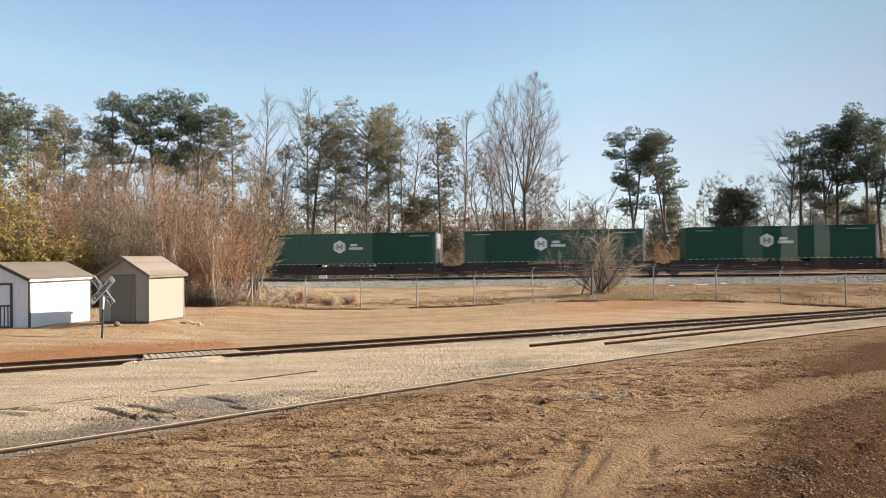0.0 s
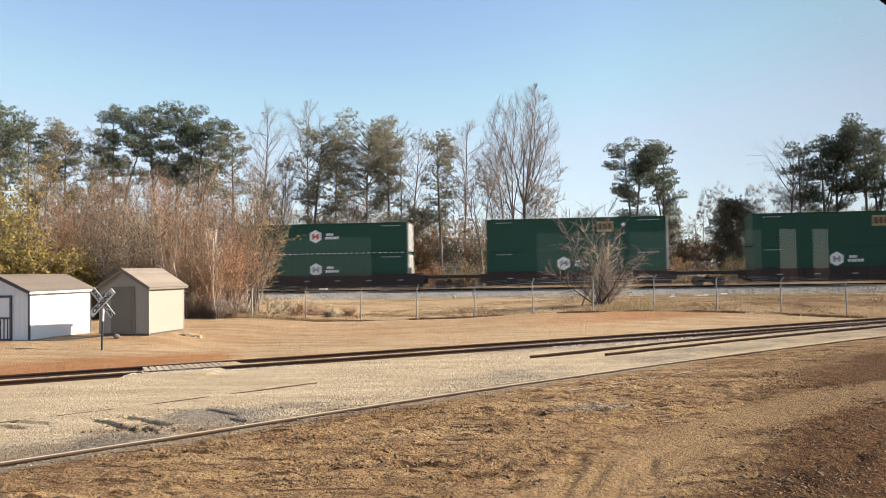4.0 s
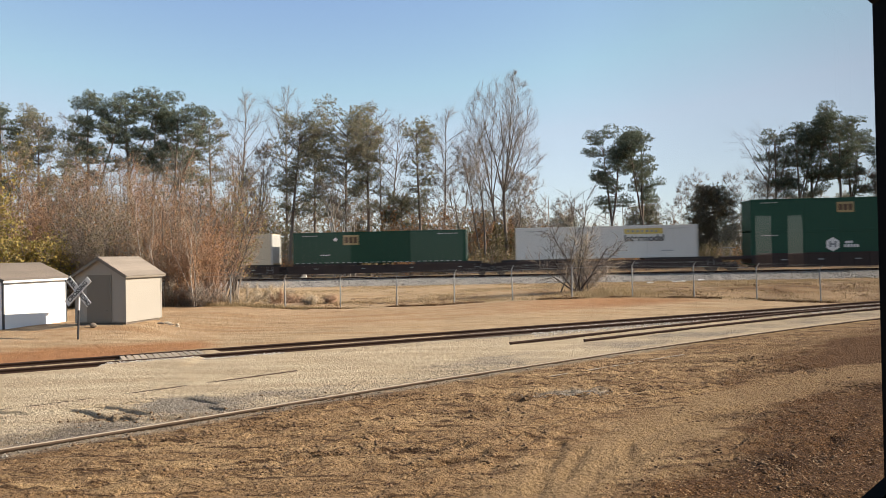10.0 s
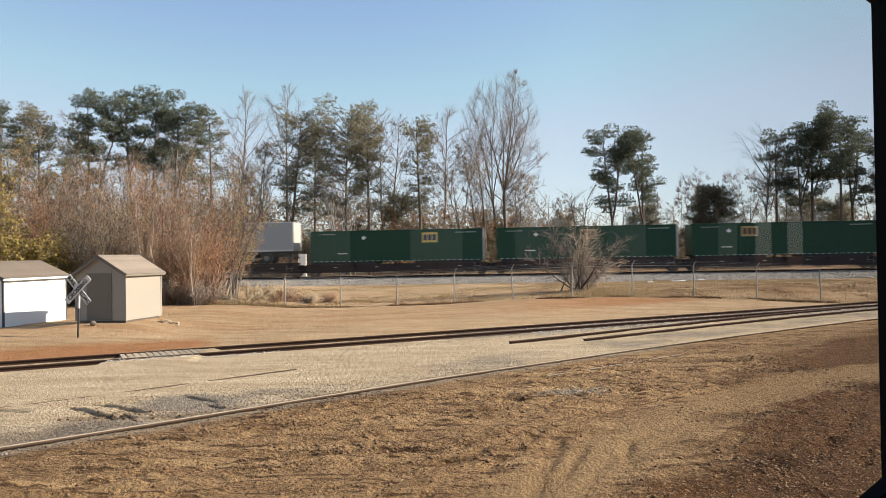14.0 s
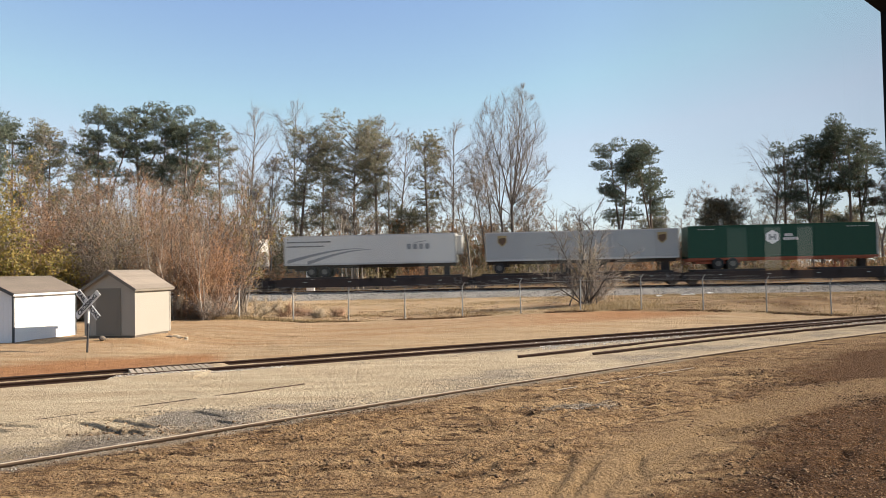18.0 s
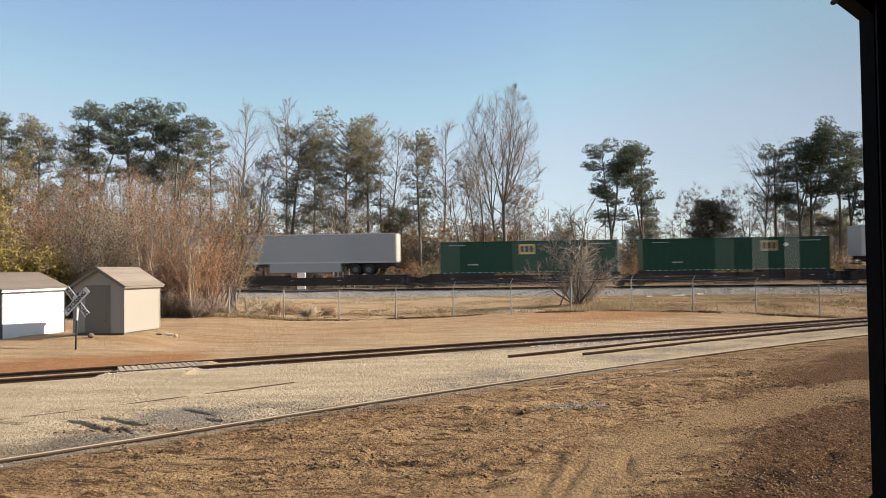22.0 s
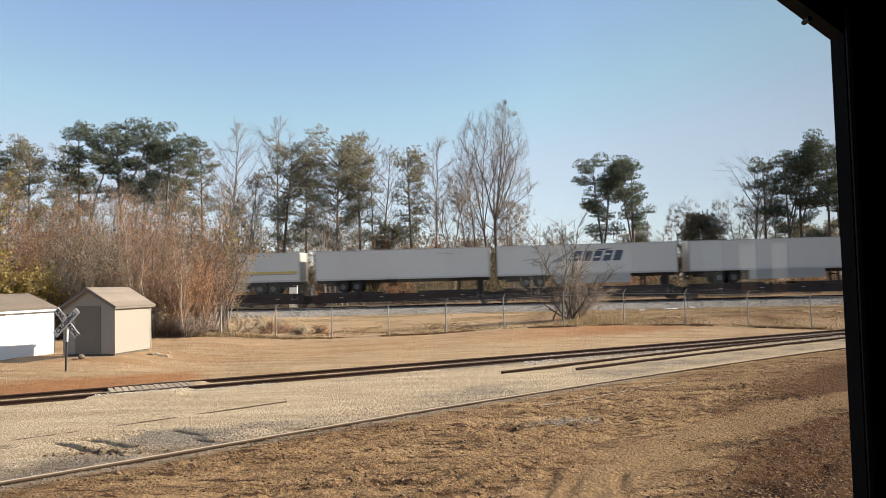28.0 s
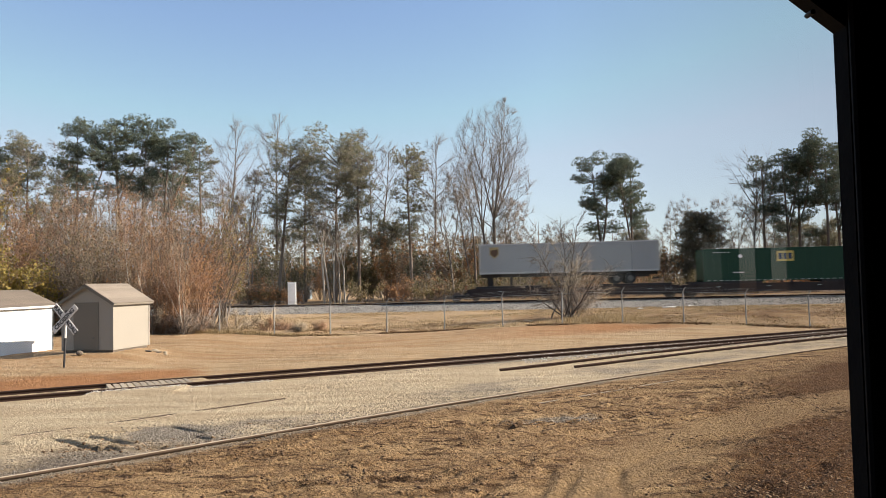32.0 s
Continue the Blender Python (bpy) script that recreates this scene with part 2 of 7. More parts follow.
STRAWTWIG = surface("dry_weed_stalks", (0.40, 0.30, 0.18), (0.24, 0.17, 0.10), rough=0.9, bump=0)
PALETWIG = surface("pale_straw_twigs", (0.304, 0.24, 0.168), (0.176, 0.136, 0.096), rough=0.9, bump=0)
NEEDLE = island("pine_needles", [(0.05, 0.066, 0.050), (0.10, 0.124, 0.088), (0.165, 0.19, 0.135), (0.24, 0.26, 0.18)], back=0.35)
NEEDLEBROWN = island("browned_pine_needles", [(0.13, 0.145, 0.09), (0.20, 0.205, 0.135), (0.29, 0.26, 0.18), (0.36, 0.31, 0.22)], back=0.45)
CEDAR = island("cedar_foliage", [(0.15, 0.135, 0.09), (0.21, 0.18, 0.12), (0.28, 0.225, 0.155)], back=0.45)
OLIVE = island("olive_undergrowth", [(0.09, 0.085, 0.035), (0.15, 0.125, 0.055), (0.20, 0.15, 0.075), (0.12, 0.105, 0.05)], back=0.25)
FARWOOD = island("distant_winter_wood", [(0.15, 0.118, 0.085), (0.22, 0.172, 0.125), (0.27, 0.218, 0.16), (0.165, 0.15, 0.098)], back=0.2)
YELLOWLEAF = island("yellow_green_leaves", [(0.13, 0.13, 0.045), (0.25, 0.205, 0.06), (0.37, 0.275, 0.078), (0.22, 0.15, 0.06)], back=0.4)
REDLEAF = island("russet_leaves", [(0.25, 0.112, 0.050), (0.36, 0.175, 0.082), (0.43, 0.24, 0.118), (0.27, 0.17, 0.078)], back=0.35)
WHITEPAINT = surface("white_painted_boards", (0.80, 0.80, 0.78), (0.62, 0.61, 0.58), rough=0.6, amount=0.25, grain=9, bump=0.05)
GREYPAINT = surface("pale_grey_painted_boards", (0.66, 0.67, 0.68), (0.5, 0.5, 0.5), rough=0.6, amount=0.3, grain=9, bump=0.05)
DARKTRIM = surface("dark_grey_trim_paint", (0.05, 0.055, 0.06), rough=0.55, amount=0.3)
TANPAINT = surface("tan_painted_boards", (0.285, 0.257, 0.217), (0.23, 0.205, 0.17), rough=0.7, amount=0.35, grain=9, bump=0.08)
TANDOOR = surface("grey_tan_door_paint", (0.154, 0.135, 0.107), (0.116, 0.099, 0.0798), rough=0.7, amount=0.4, grain=9)
PALESHINGLE = surface("tan_asphalt_shingle", (0.215, 0.176, 0.138), (0.146, 0.116, 0.0903), rough=0.95, grain=30, amount=0.7, bump=0.4, vary=0.14)
SHINGLE = surface("brown_asphalt_shingle", (0.139, 0.11, 0.0848), (0.0825, 0.066, 0.051), rough=0.95, grain=30, amount=0.7, bump=0.4, vary=0.14)
SIGNWHITE = surface("weathered_white_sign_paint", (0.62, 0.61, 0.575), (0.45, 0.435, 0.40), rough=0.6, amount=0.4, grain=14)
BLACK = surface("black_paint", (0.025, 0.025, 0.027), rough=0.6, amount=0.3)
CONCRETE = surface("pale_concrete", (0.36, 0.345, 0.315), (0.247, 0.232, 0.21), rough=0.9, amount=0.5)
COACHPAINT = surface("dark_coach_paint", (0.009, 0.009, 0.010), (0.005, 0.005, 0.005), rough=0.85, amount=0.5, grain=20, spec=0.1)
GASKET = surface("black_rubber_gasket", (0.007, 0.007, 0.010), (0.004, 0.004, 0.005), rough=0.7, amount=0.4, grain=30, spec=0.2)
CARSTEEL = surface("dirty_brown_car_steel", (0.042, 0.027, 0.023), (0.022, 0.016, 0.014), rough=0.8, metal=0.1, amount=0.7, grain=4)
CARBLACK = surface("black_car_steel", (0.035, 0.030, 0.029), (0.018, 0.016, 0.016), rough=0.8, metal=0.1, amount=0.6, grain=4)
WHEELSTEEL = surface("wheel_steel", (0.13, 0.10, 0.085), (0.06, 0.045, 0.04), rough=0.6, metal=0.5, grain=12)
TYRE = surface("black_tyre_rubber", (0.02, 0.02, 0.02), rough=0.85, amount=0.3)
HUB = surface("pale_wheel_hub", (0.11, 0.107, 0.10), (0.06, 0.057, 0.055), rough=0.6, metal=0.2)


def boxpaint(name, base, dark=None, rough=0.45, spec=0.35):
    return surface(name, base, dark, rough=rough, amount=0.4, grain=3.0, stain=0.35, bump=0.04, stretch=(1, 1, 0.35), vary=0.05, spec=spec)


CGREEN = boxpaint("green_container_paint", (0.016, 0.068, 0.044), (0.013, 0.053, 0.035), spec=0.2)
CGREEN2 = boxpaint("deep_green_container_paint", (0.014, 0.056, 0.033), (0.011, 0.043, 0.026), spec=0.2)
CRED = boxpaint("red_container_paint", (0.45, 0.065, 0.04), (0.33, 0.05, 0.035))
CBLUE = boxpaint("blue_container_paint", (0.022, 0.055, 0.29), (0.02, 0.045, 0.22))
CTAN = boxpaint("tan_container_paint", (0.55, 0.46, 0.33), (0.45, 0.37, 0.27))
CWHITE = boxpaint("white_trailer_paint", (0.57, 0.565, 0.535), (0.46, 0.455, 0.43))
CGREY = boxpaint("grey_trailer_paint", (0.31, 0.32, 0.32), (0.25, 0.258, 0.257))
CPALE = boxpaint("bright_end_paint", (0.391, 0.383, 0.357), (0.289, 0.281, 0.255))
ALU = boxpaint("bare_aluminium_rail", (0.45, 0.45, 0.445), (0.33, 0.325, 0.32))
MWHITE = boxpaint("white_marking", (0.75, 0.75, 0.73))
MYELLOW = boxpaint("yellow_marking", (0.58, 0.43, 0.12))
MGOLD = boxpaint("gold_marking", (0.36, 0.27, 0.13))
MORANGE = boxpaint("faded_orange_marking", (0.70, 0.42, 0.24))
MPALE = boxpaint("faded_pale_marking", (0.34, 0.38, 0.36))
MNAVY = boxpaint("navy_marking", (0.032, 0.052, 0.10))
MBLUE = boxpaint("blue_marking", (0.04, 0.13, 0.33))
MGREY = boxpaint("slate_grey_marking", (0.24, 0.25, 0.26))
MDARK = boxpaint("dark_marking", (0.07, 0.07, 0.07))
MBROWN = boxpaint("brown_marking", (0.10, 0.055, 0.03))
MRED = boxpaint("red_marking", (0.50, 0.06, 0.05))
ORANGEFRAME = boxpaint("rust_red_chassis_paint", (0.30, 0.075, 0.04))


# ---- mesh helpers ----
def smooth(a, b, x):
    t = np.clip((np.asarray(x, dtype=float) - a) / (b - a), 0, 1)
    return t * t * (3 - 2 * t)


def lattice(seed):
    return np.random.default_rng(seed).random((64, 64))


LATTICES = [lattice(i) for i in range(8)]


def value_noise(x, y, k=0):
    g = LATTICES[k % 8]
    xi, yi = np.floor(x).astype(int), np.floor(y).astype(int)
    fx, fy = x - xi, y - yi
    fx, fy = fx * fx * (3 - 2 * fx), fy * fy * (3 - 2 * fy)
    a, b = g[xi % 64, yi % 64], g[(xi + 1) % 64, yi % 64]
    c, d = g[xi % 64, (yi + 1) % 64], g[(xi + 1) % 64, (yi + 1) % 64]
    return (a * (1 - fx) + b * fx) * (1 - fy) + (c * (1 - fx) + d * fx) * fy - 0.5


def mesh_np(name, verts, faces, mats, smooth_faces=False):
    """A mesh from arrays: verts (n, 3) and faces (m, 3) or (m, 4)."""
    me = bpy.data.meshes.new(name)
    verts, faces = np.asarray(verts, dtype=np.float32), np.asarray(faces, dtype=np.int32)
    k = faces.shape[1]
    me.vertices.add(len(verts))
    me.vertices.foreach_set("co", verts.ravel())
    me.loops.add(faces.size)
    me.loops.foreach_set("vertex_index", faces.ravel())
    me.polygons.add(len(faces))
    me.polygons.foreach_set("loop_start", np.arange(0, faces.size, k, dtype=np.int32))
    me.polygons.foreach_set("loop_total", np.full(len(faces), k, dtype=np.int32))
    if smooth_faces:
        me.polygons.foreach_set("use_smooth", np.ones(len(faces), dtype=bool))
    me.update(calc_edges=True)
    me.materials.append(mats)
    return me


def put(name, me, parent=None, m=None, label=""):
    ob = new(name, me)
    if parent is not None:
        ob.parent = parent
    if m is not None:
        ob.matrix_basis = m
    if label:
        ob["label"] = label
    return ob


def part(name, bm, material, parent, label="", m=None):
    me = bpy.data.meshes.new(name)
    bm.to_mesh(me)
    bm.free()
    me.materials.append(material)
    return put(name, me, parent, m, label)


def thing(name, label, category, m=None, group="", kind=""):
    ob = new(name)
    ob.empty_display_size = 0.2
    if m is not None:
        ob.matrix_basis = m
    return tagged(ob, label, category, group, kind)


def box_into(bm, x0, x1, y0, y1, z0, z1, bevel=0.0):
    r = bmesh.ops.create_cube(bm, size=1.0, matrix=Matrix.LocRotScale(((x0 + x1) / 2, (y0 + y1) / 2, (z0 + z1) / 2), None, (x1 - x0, y1 - y0, z1 - z0)))
    if bevel:
        es = {e for v in r["verts"] for e in v.link_edges}
        bmesh.ops.bevel(bm, geom=list(es), offset=bevel, segments=1, affect="EDGES")


def boxes(*rows, bevel=0.0):
    bm = bmesh.new()
    for r in rows:
        box_into(bm, *r, bevel=bevel)
    return bm


def disc_into(bm, x, y, z, radius, depth, n=20, axis="y", bevel=0.0):
    turn = {"y": pose(0, 0, 0, 90, 0, 0), "x": pose(0, 0, 0, 0, 90, 0), "z": Matrix.Identity(4)}[axis]
    r = bmesh.ops.create_cone(bm, cap_ends=True, segments=n, radius1=radius, radius2=radius, depth=depth, matrix=Matrix.Translation((x, y, z)) @ turn)
    if bevel:
        es = {e for f in {f for v in r["verts"] for f in v.link_faces} if len(f.verts) > 4 for e in f.edges}
        bmesh.ops.bevel(bm, geom=list(es), offset=bevel, segments=2, affect="EDGES")


def prism(points, y0, y1):
    """An upright outline (x, z) pulled from y0 to y1."""
    bm = bmesh.new()
    a = [bm.verts.new((x, y0, z)) for x, z in points]
    b = [bm.verts.new((x, y1, z)) for x, z in points]
    bm.faces.new(a)
    bm.faces.new(b[::-1])
    for i in range(len(a)):
        j = (i + 1) % len(a)
        bm.faces.new((a[j], a[i], b[i], b[j]))
    bmesh.ops.recalc_face_normals(bm, faces=bm.faces)
    return bm


def tubes(segs, sides=5):
    """Frusta from rows (x0, y0, z0, x1, y1, z1, r0, r1)."""
    s = np.asarray(segs, dtype=float).reshape(-1, 8)
    s = s[np.linalg.norm(s[:, 3:6] - s[:, 0:3], axis=1) > 1e-6]
    p0, p1 = s[:, 0:3], s[:, 3:6]
    d = p1 - p0
    d /= np.maximum(np.linalg.norm(d, axis=1, keepdims=True), 1e-9)
    ref = np.where(np.abs(d[:, 2:3]) > 0.9, [[1.0, 0, 0]], [[0, 0, 1.0]])
    u = np.cross(d, ref)
    u /= np.linalg.norm(u, axis=1, keepdims=True)
    w = np.cross(d, u)
    ang = np.arange(sides) / sides * 2 * np.pi
    ring = u[:, None] * np.cos(ang)[None, :, None] + w[:, None] * np.sin(ang)[None, :, None]
    v = np.concatenate([p0[:, None] + ring * s[:, 6][:, None, None], p1[:, None] + ring * s[:, 7][:, None, None]], axis=1)
    i = np.arange(sides)
    j = (i + 1) % sides
    if sides > 3:
        q = np.stack([i, i + sides, j + sides, j], axis=1)
        f = (np.arange(len(s)) * 2 * sides)[:, None, None] + q[None]
        return v.reshape(-1, 3), f.reshape(-1, 4)
    # twigs: the last piece of each one runs out to a point
    tip = s[:, 7] < 0.0066
    cone = np.concatenate([p0[tip][:, None] + 1.3 * ring[tip] * s[tip, 6][:, None, None], p1[tip][:, None]], axis=1).reshape(-1, 3)
    full = v[~tip].reshape(-1, 3)
    t6 = np.concatenate([np.stack([i, i + 3, j + 3], axis=1), np.stack([i, j + 3, j], axis=1)])
    t3 = np.stack([i, np.full(3, 3), j], axis=1)
    f = np.concatenate([((np.arange((~tip).sum()) * 6)[:, None, None] + t6[None]).reshape(-1, 3), len(full) + ((np.arange(tip.sum()) * 4)[:, None, None] + t3[None]).reshape(-1, 3)])
    return np.concatenate([full, cone]), f


def rail_profile(path, head_only=False, z=0.0):
    """A flat-bottomed rail along a line of (x, y) points, or the worn strip on its head."""
    prof = [(-0.07, 0), (-0.07, 0.02), (-0.012, 0.045), (-0.012, 0.115), (-0.036, 0.125), (-0.036, 0.158), (0.036, 0.158), (0.036, 0.125), (0.012, 0.115), (0.012, 0.045), (0.07, 0.02), (0.07, 0)]
    if head_only:
        prof = [(-0.030, 0.158), (-0.030, 0.162), (0.030, 0.162), (0.030, 0.158)]
    p = np.asarray(path, dtype=float)
    t = np.gradient(p, axis=0)
    t /= np.linalg.norm(t, axis=1, keepdims=True)
    nrm = np.stack([-t[:, 1], t[:, 0]], axis=1)
    k = len(prof)
    v = [(*(p[i] + nrm[i] * a), z + b) for i in range(len(p)) for a, b in prof]
    f = [(i * k + a, i * k + (a + 1) % k, (i + 1) * k + (a + 1) % k, (i + 1) * k + a) for i in range(len(p) - 1) for a in range(k)]
    return v, f


def text_mesh(body, size, material, depth=0.004, weight=0.0):
    cu = bpy.data.curves.new("lettering", "FONT")
    cu.body, cu.size, cu.extrude, cu.offset = body, size, depth, weight
    cu.align_x = cu.align_y = "CENTER"
    ob = new("lettering", cu)
    me = bpy.data.meshes.new_from_object(ob.evaluated_get(bpy.context.evaluated_depsgraph_get()))
    bpy.data.objects.remove(ob)
    me.materials.clear()
    me.materials.append(material)
    return me


# ---- the ground ----
YARD_Y, YARD_SLOPE = 25.93, 0.514
GA = 1.30 * math.sqrt(1 + YARD_SLOPE ** 2)


def near_track_y(x):
    """The far rail of the yard track."""
    return YARD_Y + YARD_SLOPE * np.asarray(x, dtype=float)


BURIED = [(-9.6, 8.2), (-8.2, 9.42), (-6.67, 10.68), (-5.15, 11.96), (-3.71, 13.27), (-1.91, 14.87), (0.35, 16.82), (2.43, 18.42), (4.97, 20.46), (8.07, 22.80), (12.85, 26.2), (19.0, 30.3)]


def buried_y(x):
    return np.interp(x, [a for a, _ in BURIED], [b for _, b in BURIED])


def fence_y(x):
    return 40.15 - 0.117 * (np.asarray(x, dtype=float) + 2.0)


TRAIN_A, TRAIN_TURN, RAIL_Z = (-18.24, 71.0), 5.0, 0.89


def train_y(x):
    """Middle of the main line."""
    return 72.3 - math.tan(radians(TRAIN_TURN)) * (np.asarray(x, dtype=float) + 18.24)


def ground_z(x, y):
    x, y = np.asarray(x, dtype=float), np.asarray(y, dtype=float)
    d = y - near_track_y(x)
    top = np.interp(x, [-60, -16, -11, -8, -5, 0, 4, 12, 20, 60], [0.5, 0.31, 0.23, 0.02, 0.02, 0.15, 0.35, 0.50, 0.68, 0.9])
    zf = smooth(0.6, 9.0, d) * top
    back = smooth(fence_y(x) + 3, fence_y(x) + 24, y)
    z = zf * (1 - back) + 0.30 * back
    z = z + 0.080 * smooth(1.22, 0.98, np.abs(x + 7.8)) * smooth(2.6, 1.3, np.abs(d + 0.84))
    # the rise on which the tan shed stands
    z = z + np.maximum(0, 0.44 - z) * np.exp(-((x + 12.4) / 1.9) ** 4 - ((y - 29.0) / 2.3) ** 4)
    far = smooth(train_y(x) - 2.0, train_y(x) + 2.5, y)
    return z * (1 - far) + 0.70 * far


# dark churned and damp spots in the earth: x, y, half length, half width
CHURN = [(-5.9, 13.3, 0.9, 0.4), (-4.7, 13.3, 0.8, 0.35), (-2.5, 14.75, 0.9, 0.3), (-3.6, 13.7, 0.8, 0.3), (-4.2, 11.5, 0.7, 0.25), (-4.8, 11.2, 0.6, 0.25), (-2.7, 12.3, 0.5, 0.25), (1.5, 14.5, 0.8, 0.25), (0.6, 12.9, 0.6, 0.25), (3.9, 14.9, 0.5, 0.2), (7.0, 18.8, 1.6, 0.4), (7.4, 16.9, 0.9, 0.3), (8.4, 15.0, 0.9, 0.5), (4.8, 12.5, 0.9, 0.3), (0.3, 10.1, 0.5, 0.3), (4.1, 9.7, 0.9, 0.4), (-1.4, 14.6, 0.8, 0.2), (-0.5, 10.8, 0.7, 0.2), (-1.7, 10.6, 0.5, 0.2), (-2.7, 9.8, 0.6, 0.2)]


def churned(x, y):
    c = np.zeros(np.broadcast(x, y).shape)
    wx = x + 0.35 * value_noise(x * 1.7, y * 1.7, 4) + 0.12 * value_noise(x * 6.0, y * 6.0, 5)
    wy = y + 0.35 * value_noise(x * 1.5, y * 1.5, 2) + 0.12 * value_noise(x * 6.5, y * 6.5, 1)
    for cx, cy, rx, ry in CHURN:
        c = np.maximum(c, np.exp(-((wx - cx) / rx) ** 2 - ((wy - cy - 0.25 * (wx - cx)) / ry) ** 2))
    return c


SWATH = [(10.5, 17.0), (8.6, 16.2), (7.0, 15.3), (5.2, 13.7), (3.2, 11.4), (1.4, 9.2), (0.6, 7.6)]


def swath_distance(x, y):
    """Distance to the smooth trodden path over the earth."""
    d = np.full(np.broadcast(x, y).shape, 99.0)
    for (ax, ay), (bx, by) in zip(SWATH, SWATH[1:]):
        t = np.clip(((x - ax) * (bx - ax) + (y - ay) * (by - ay)) / ((bx - ax) ** 2 + (by - ay) ** 2), 0, 1)
        d = np.minimum(d, np.hypot(x - ax - t * (bx - ax), y - ay - t * (by - ay)))
    return d


# short dark gouges beside the sunken rail: x, y, turn, half length
GOUGES = [(-6.35, 13.60, 0.60, 1.0), (-6.0, 13.95, 0.56, 0.9), (-5.55, 13.22, 0.50, 0.3), (-8.0, 13.85, 0.35, 0.5), (-8.2, 13.5, 0.42, 0.4), (-4.76, 14.73, 0.61, 0.55), (-4.24, 13.95, 0.61, 0.25), (-6.3, 14.42, -0.42, 0.7)]


def relief(x, y):
    """Ruts, clods and uneven earth near the coach."""
    below = smooth(0.1, 1.2, buried_y(x) - y)
    near = smooth(60, 30, y)
    r = 0.05 * value_noise(x * 0.45, y * 0.45, 1) + 0.03 * value_noise(x * 1.3, y * 1.3, 2)
    # the earth is drawn out along the way the wheels went
    u, v = 0.809 * x + 0.588 * y, -0.588 * x + 0.809 * y
    ridges = 0.5 - np.abs(2 * value_noise(u * 1.6, v * 3.6, 5))
    rough = 0.045 * value_noise(x * 2.6, y * 2.6, 3) + 0.035 * ridges + 0.05 * value_noise(u * 4.2, v * 7.4, 4) + 0.06 * value_noise(u * 8.0, v * 11.0, 0)
    track = near_track_y(x) - y
    calm = smooth(1.4, 2.6, np.abs(track - 0.7))
    churn = 0.35 + 0.65 * smooth(-0.25, 0.2, value_noise(x * 0.55, y * 0.55, 6))
    z = r * calm * 0.8 + rough * (0.14 + 0.86 * below * churn) * near * calm
    ch = churned(x, y)
    z = z * (1 - 0.75 * np.exp(-(swath_distance(x, y) / 0.75) ** 2) * below)
    z = z + ch * (0.05 * value_noise(x * 4.2, y * 4.2, 6) + 0.075 * value_noise(x * 8.6, y * 8.6, 7) - 0.02)
    # wheel ruts that swing across the earth
    for cx, cy, rad in ((9.5, 6.0, 8.0), (9.5, 6.0, 8.35), (9.5, 6.0, 9.7), (9.5, 6.0, 10.05)):
        dd = np.abs(np.hypot(x - cx, y - cy) - rad)
        z = z - 0.055 * np.exp(-(dd / 0.10) ** 2) * below * (0.6 + value_noise(x * 0.7, y * 0.7, 5))
    for ax, ay, bx, by, wd in ((0.95, 8.5, 1.62, 10.9, 0.12), (1.35, 9.1, 1.95, 10.6, 0.09), (2.35, 9.9, 2.62, 10.9, 0.09), (4.6, 9.6, 6.9, 12.6, 0.13), (5.1, 9.4, 7.4, 12.4, 0.13)):
        ln = math.hypot(bx - ax, by - ay)
        ux, uy = (bx - ax) / ln, (by - ay) / ln
        s, w = (x - ax) * ux + (y - ay) * uy, (y - ay) * ux - (x - ax) * uy
        z = z + (-0.045 + 0.014 * np.sin(s * 38 + np.abs(w) * 30)) * np.exp(-(w / wd) ** 4) * smooth(-0.3, 0.2, s) * smooth(ln + 0.3, ln - 0.2, s)
    # short gouges beside the sunken rail
    for gx, gy, ga, gl in GOUGES:
        u = (x - gx) * math.cos(ga) - (y - gy) * math.sin(ga)
        w = (x - gx) * math.sin(ga) + (y - gy) * math.cos(ga)
        wig = w + 0.05 * value_noise(x * 1.1 + gx, y * 1.1, 3)
        run = smooth(gl * 1.2, gl * 0.6, np.abs(u)) * (0.9 + 0.5 * value_noise(x * 1.7 + gx, y * 1.7, 2))
        z = z + (-0.11 * np.exp(-(wig / 0.05) ** 2) + 0.02 * np.exp(-((wig - 0.11) / 0.05) ** 2)) * run
    return z


def spaced(spans):
    out = []
    for a, b, step in spans:
        out += list(np.arange(a, b - 1e-6, step))
    return np.array(out + [spans[-1][1]])


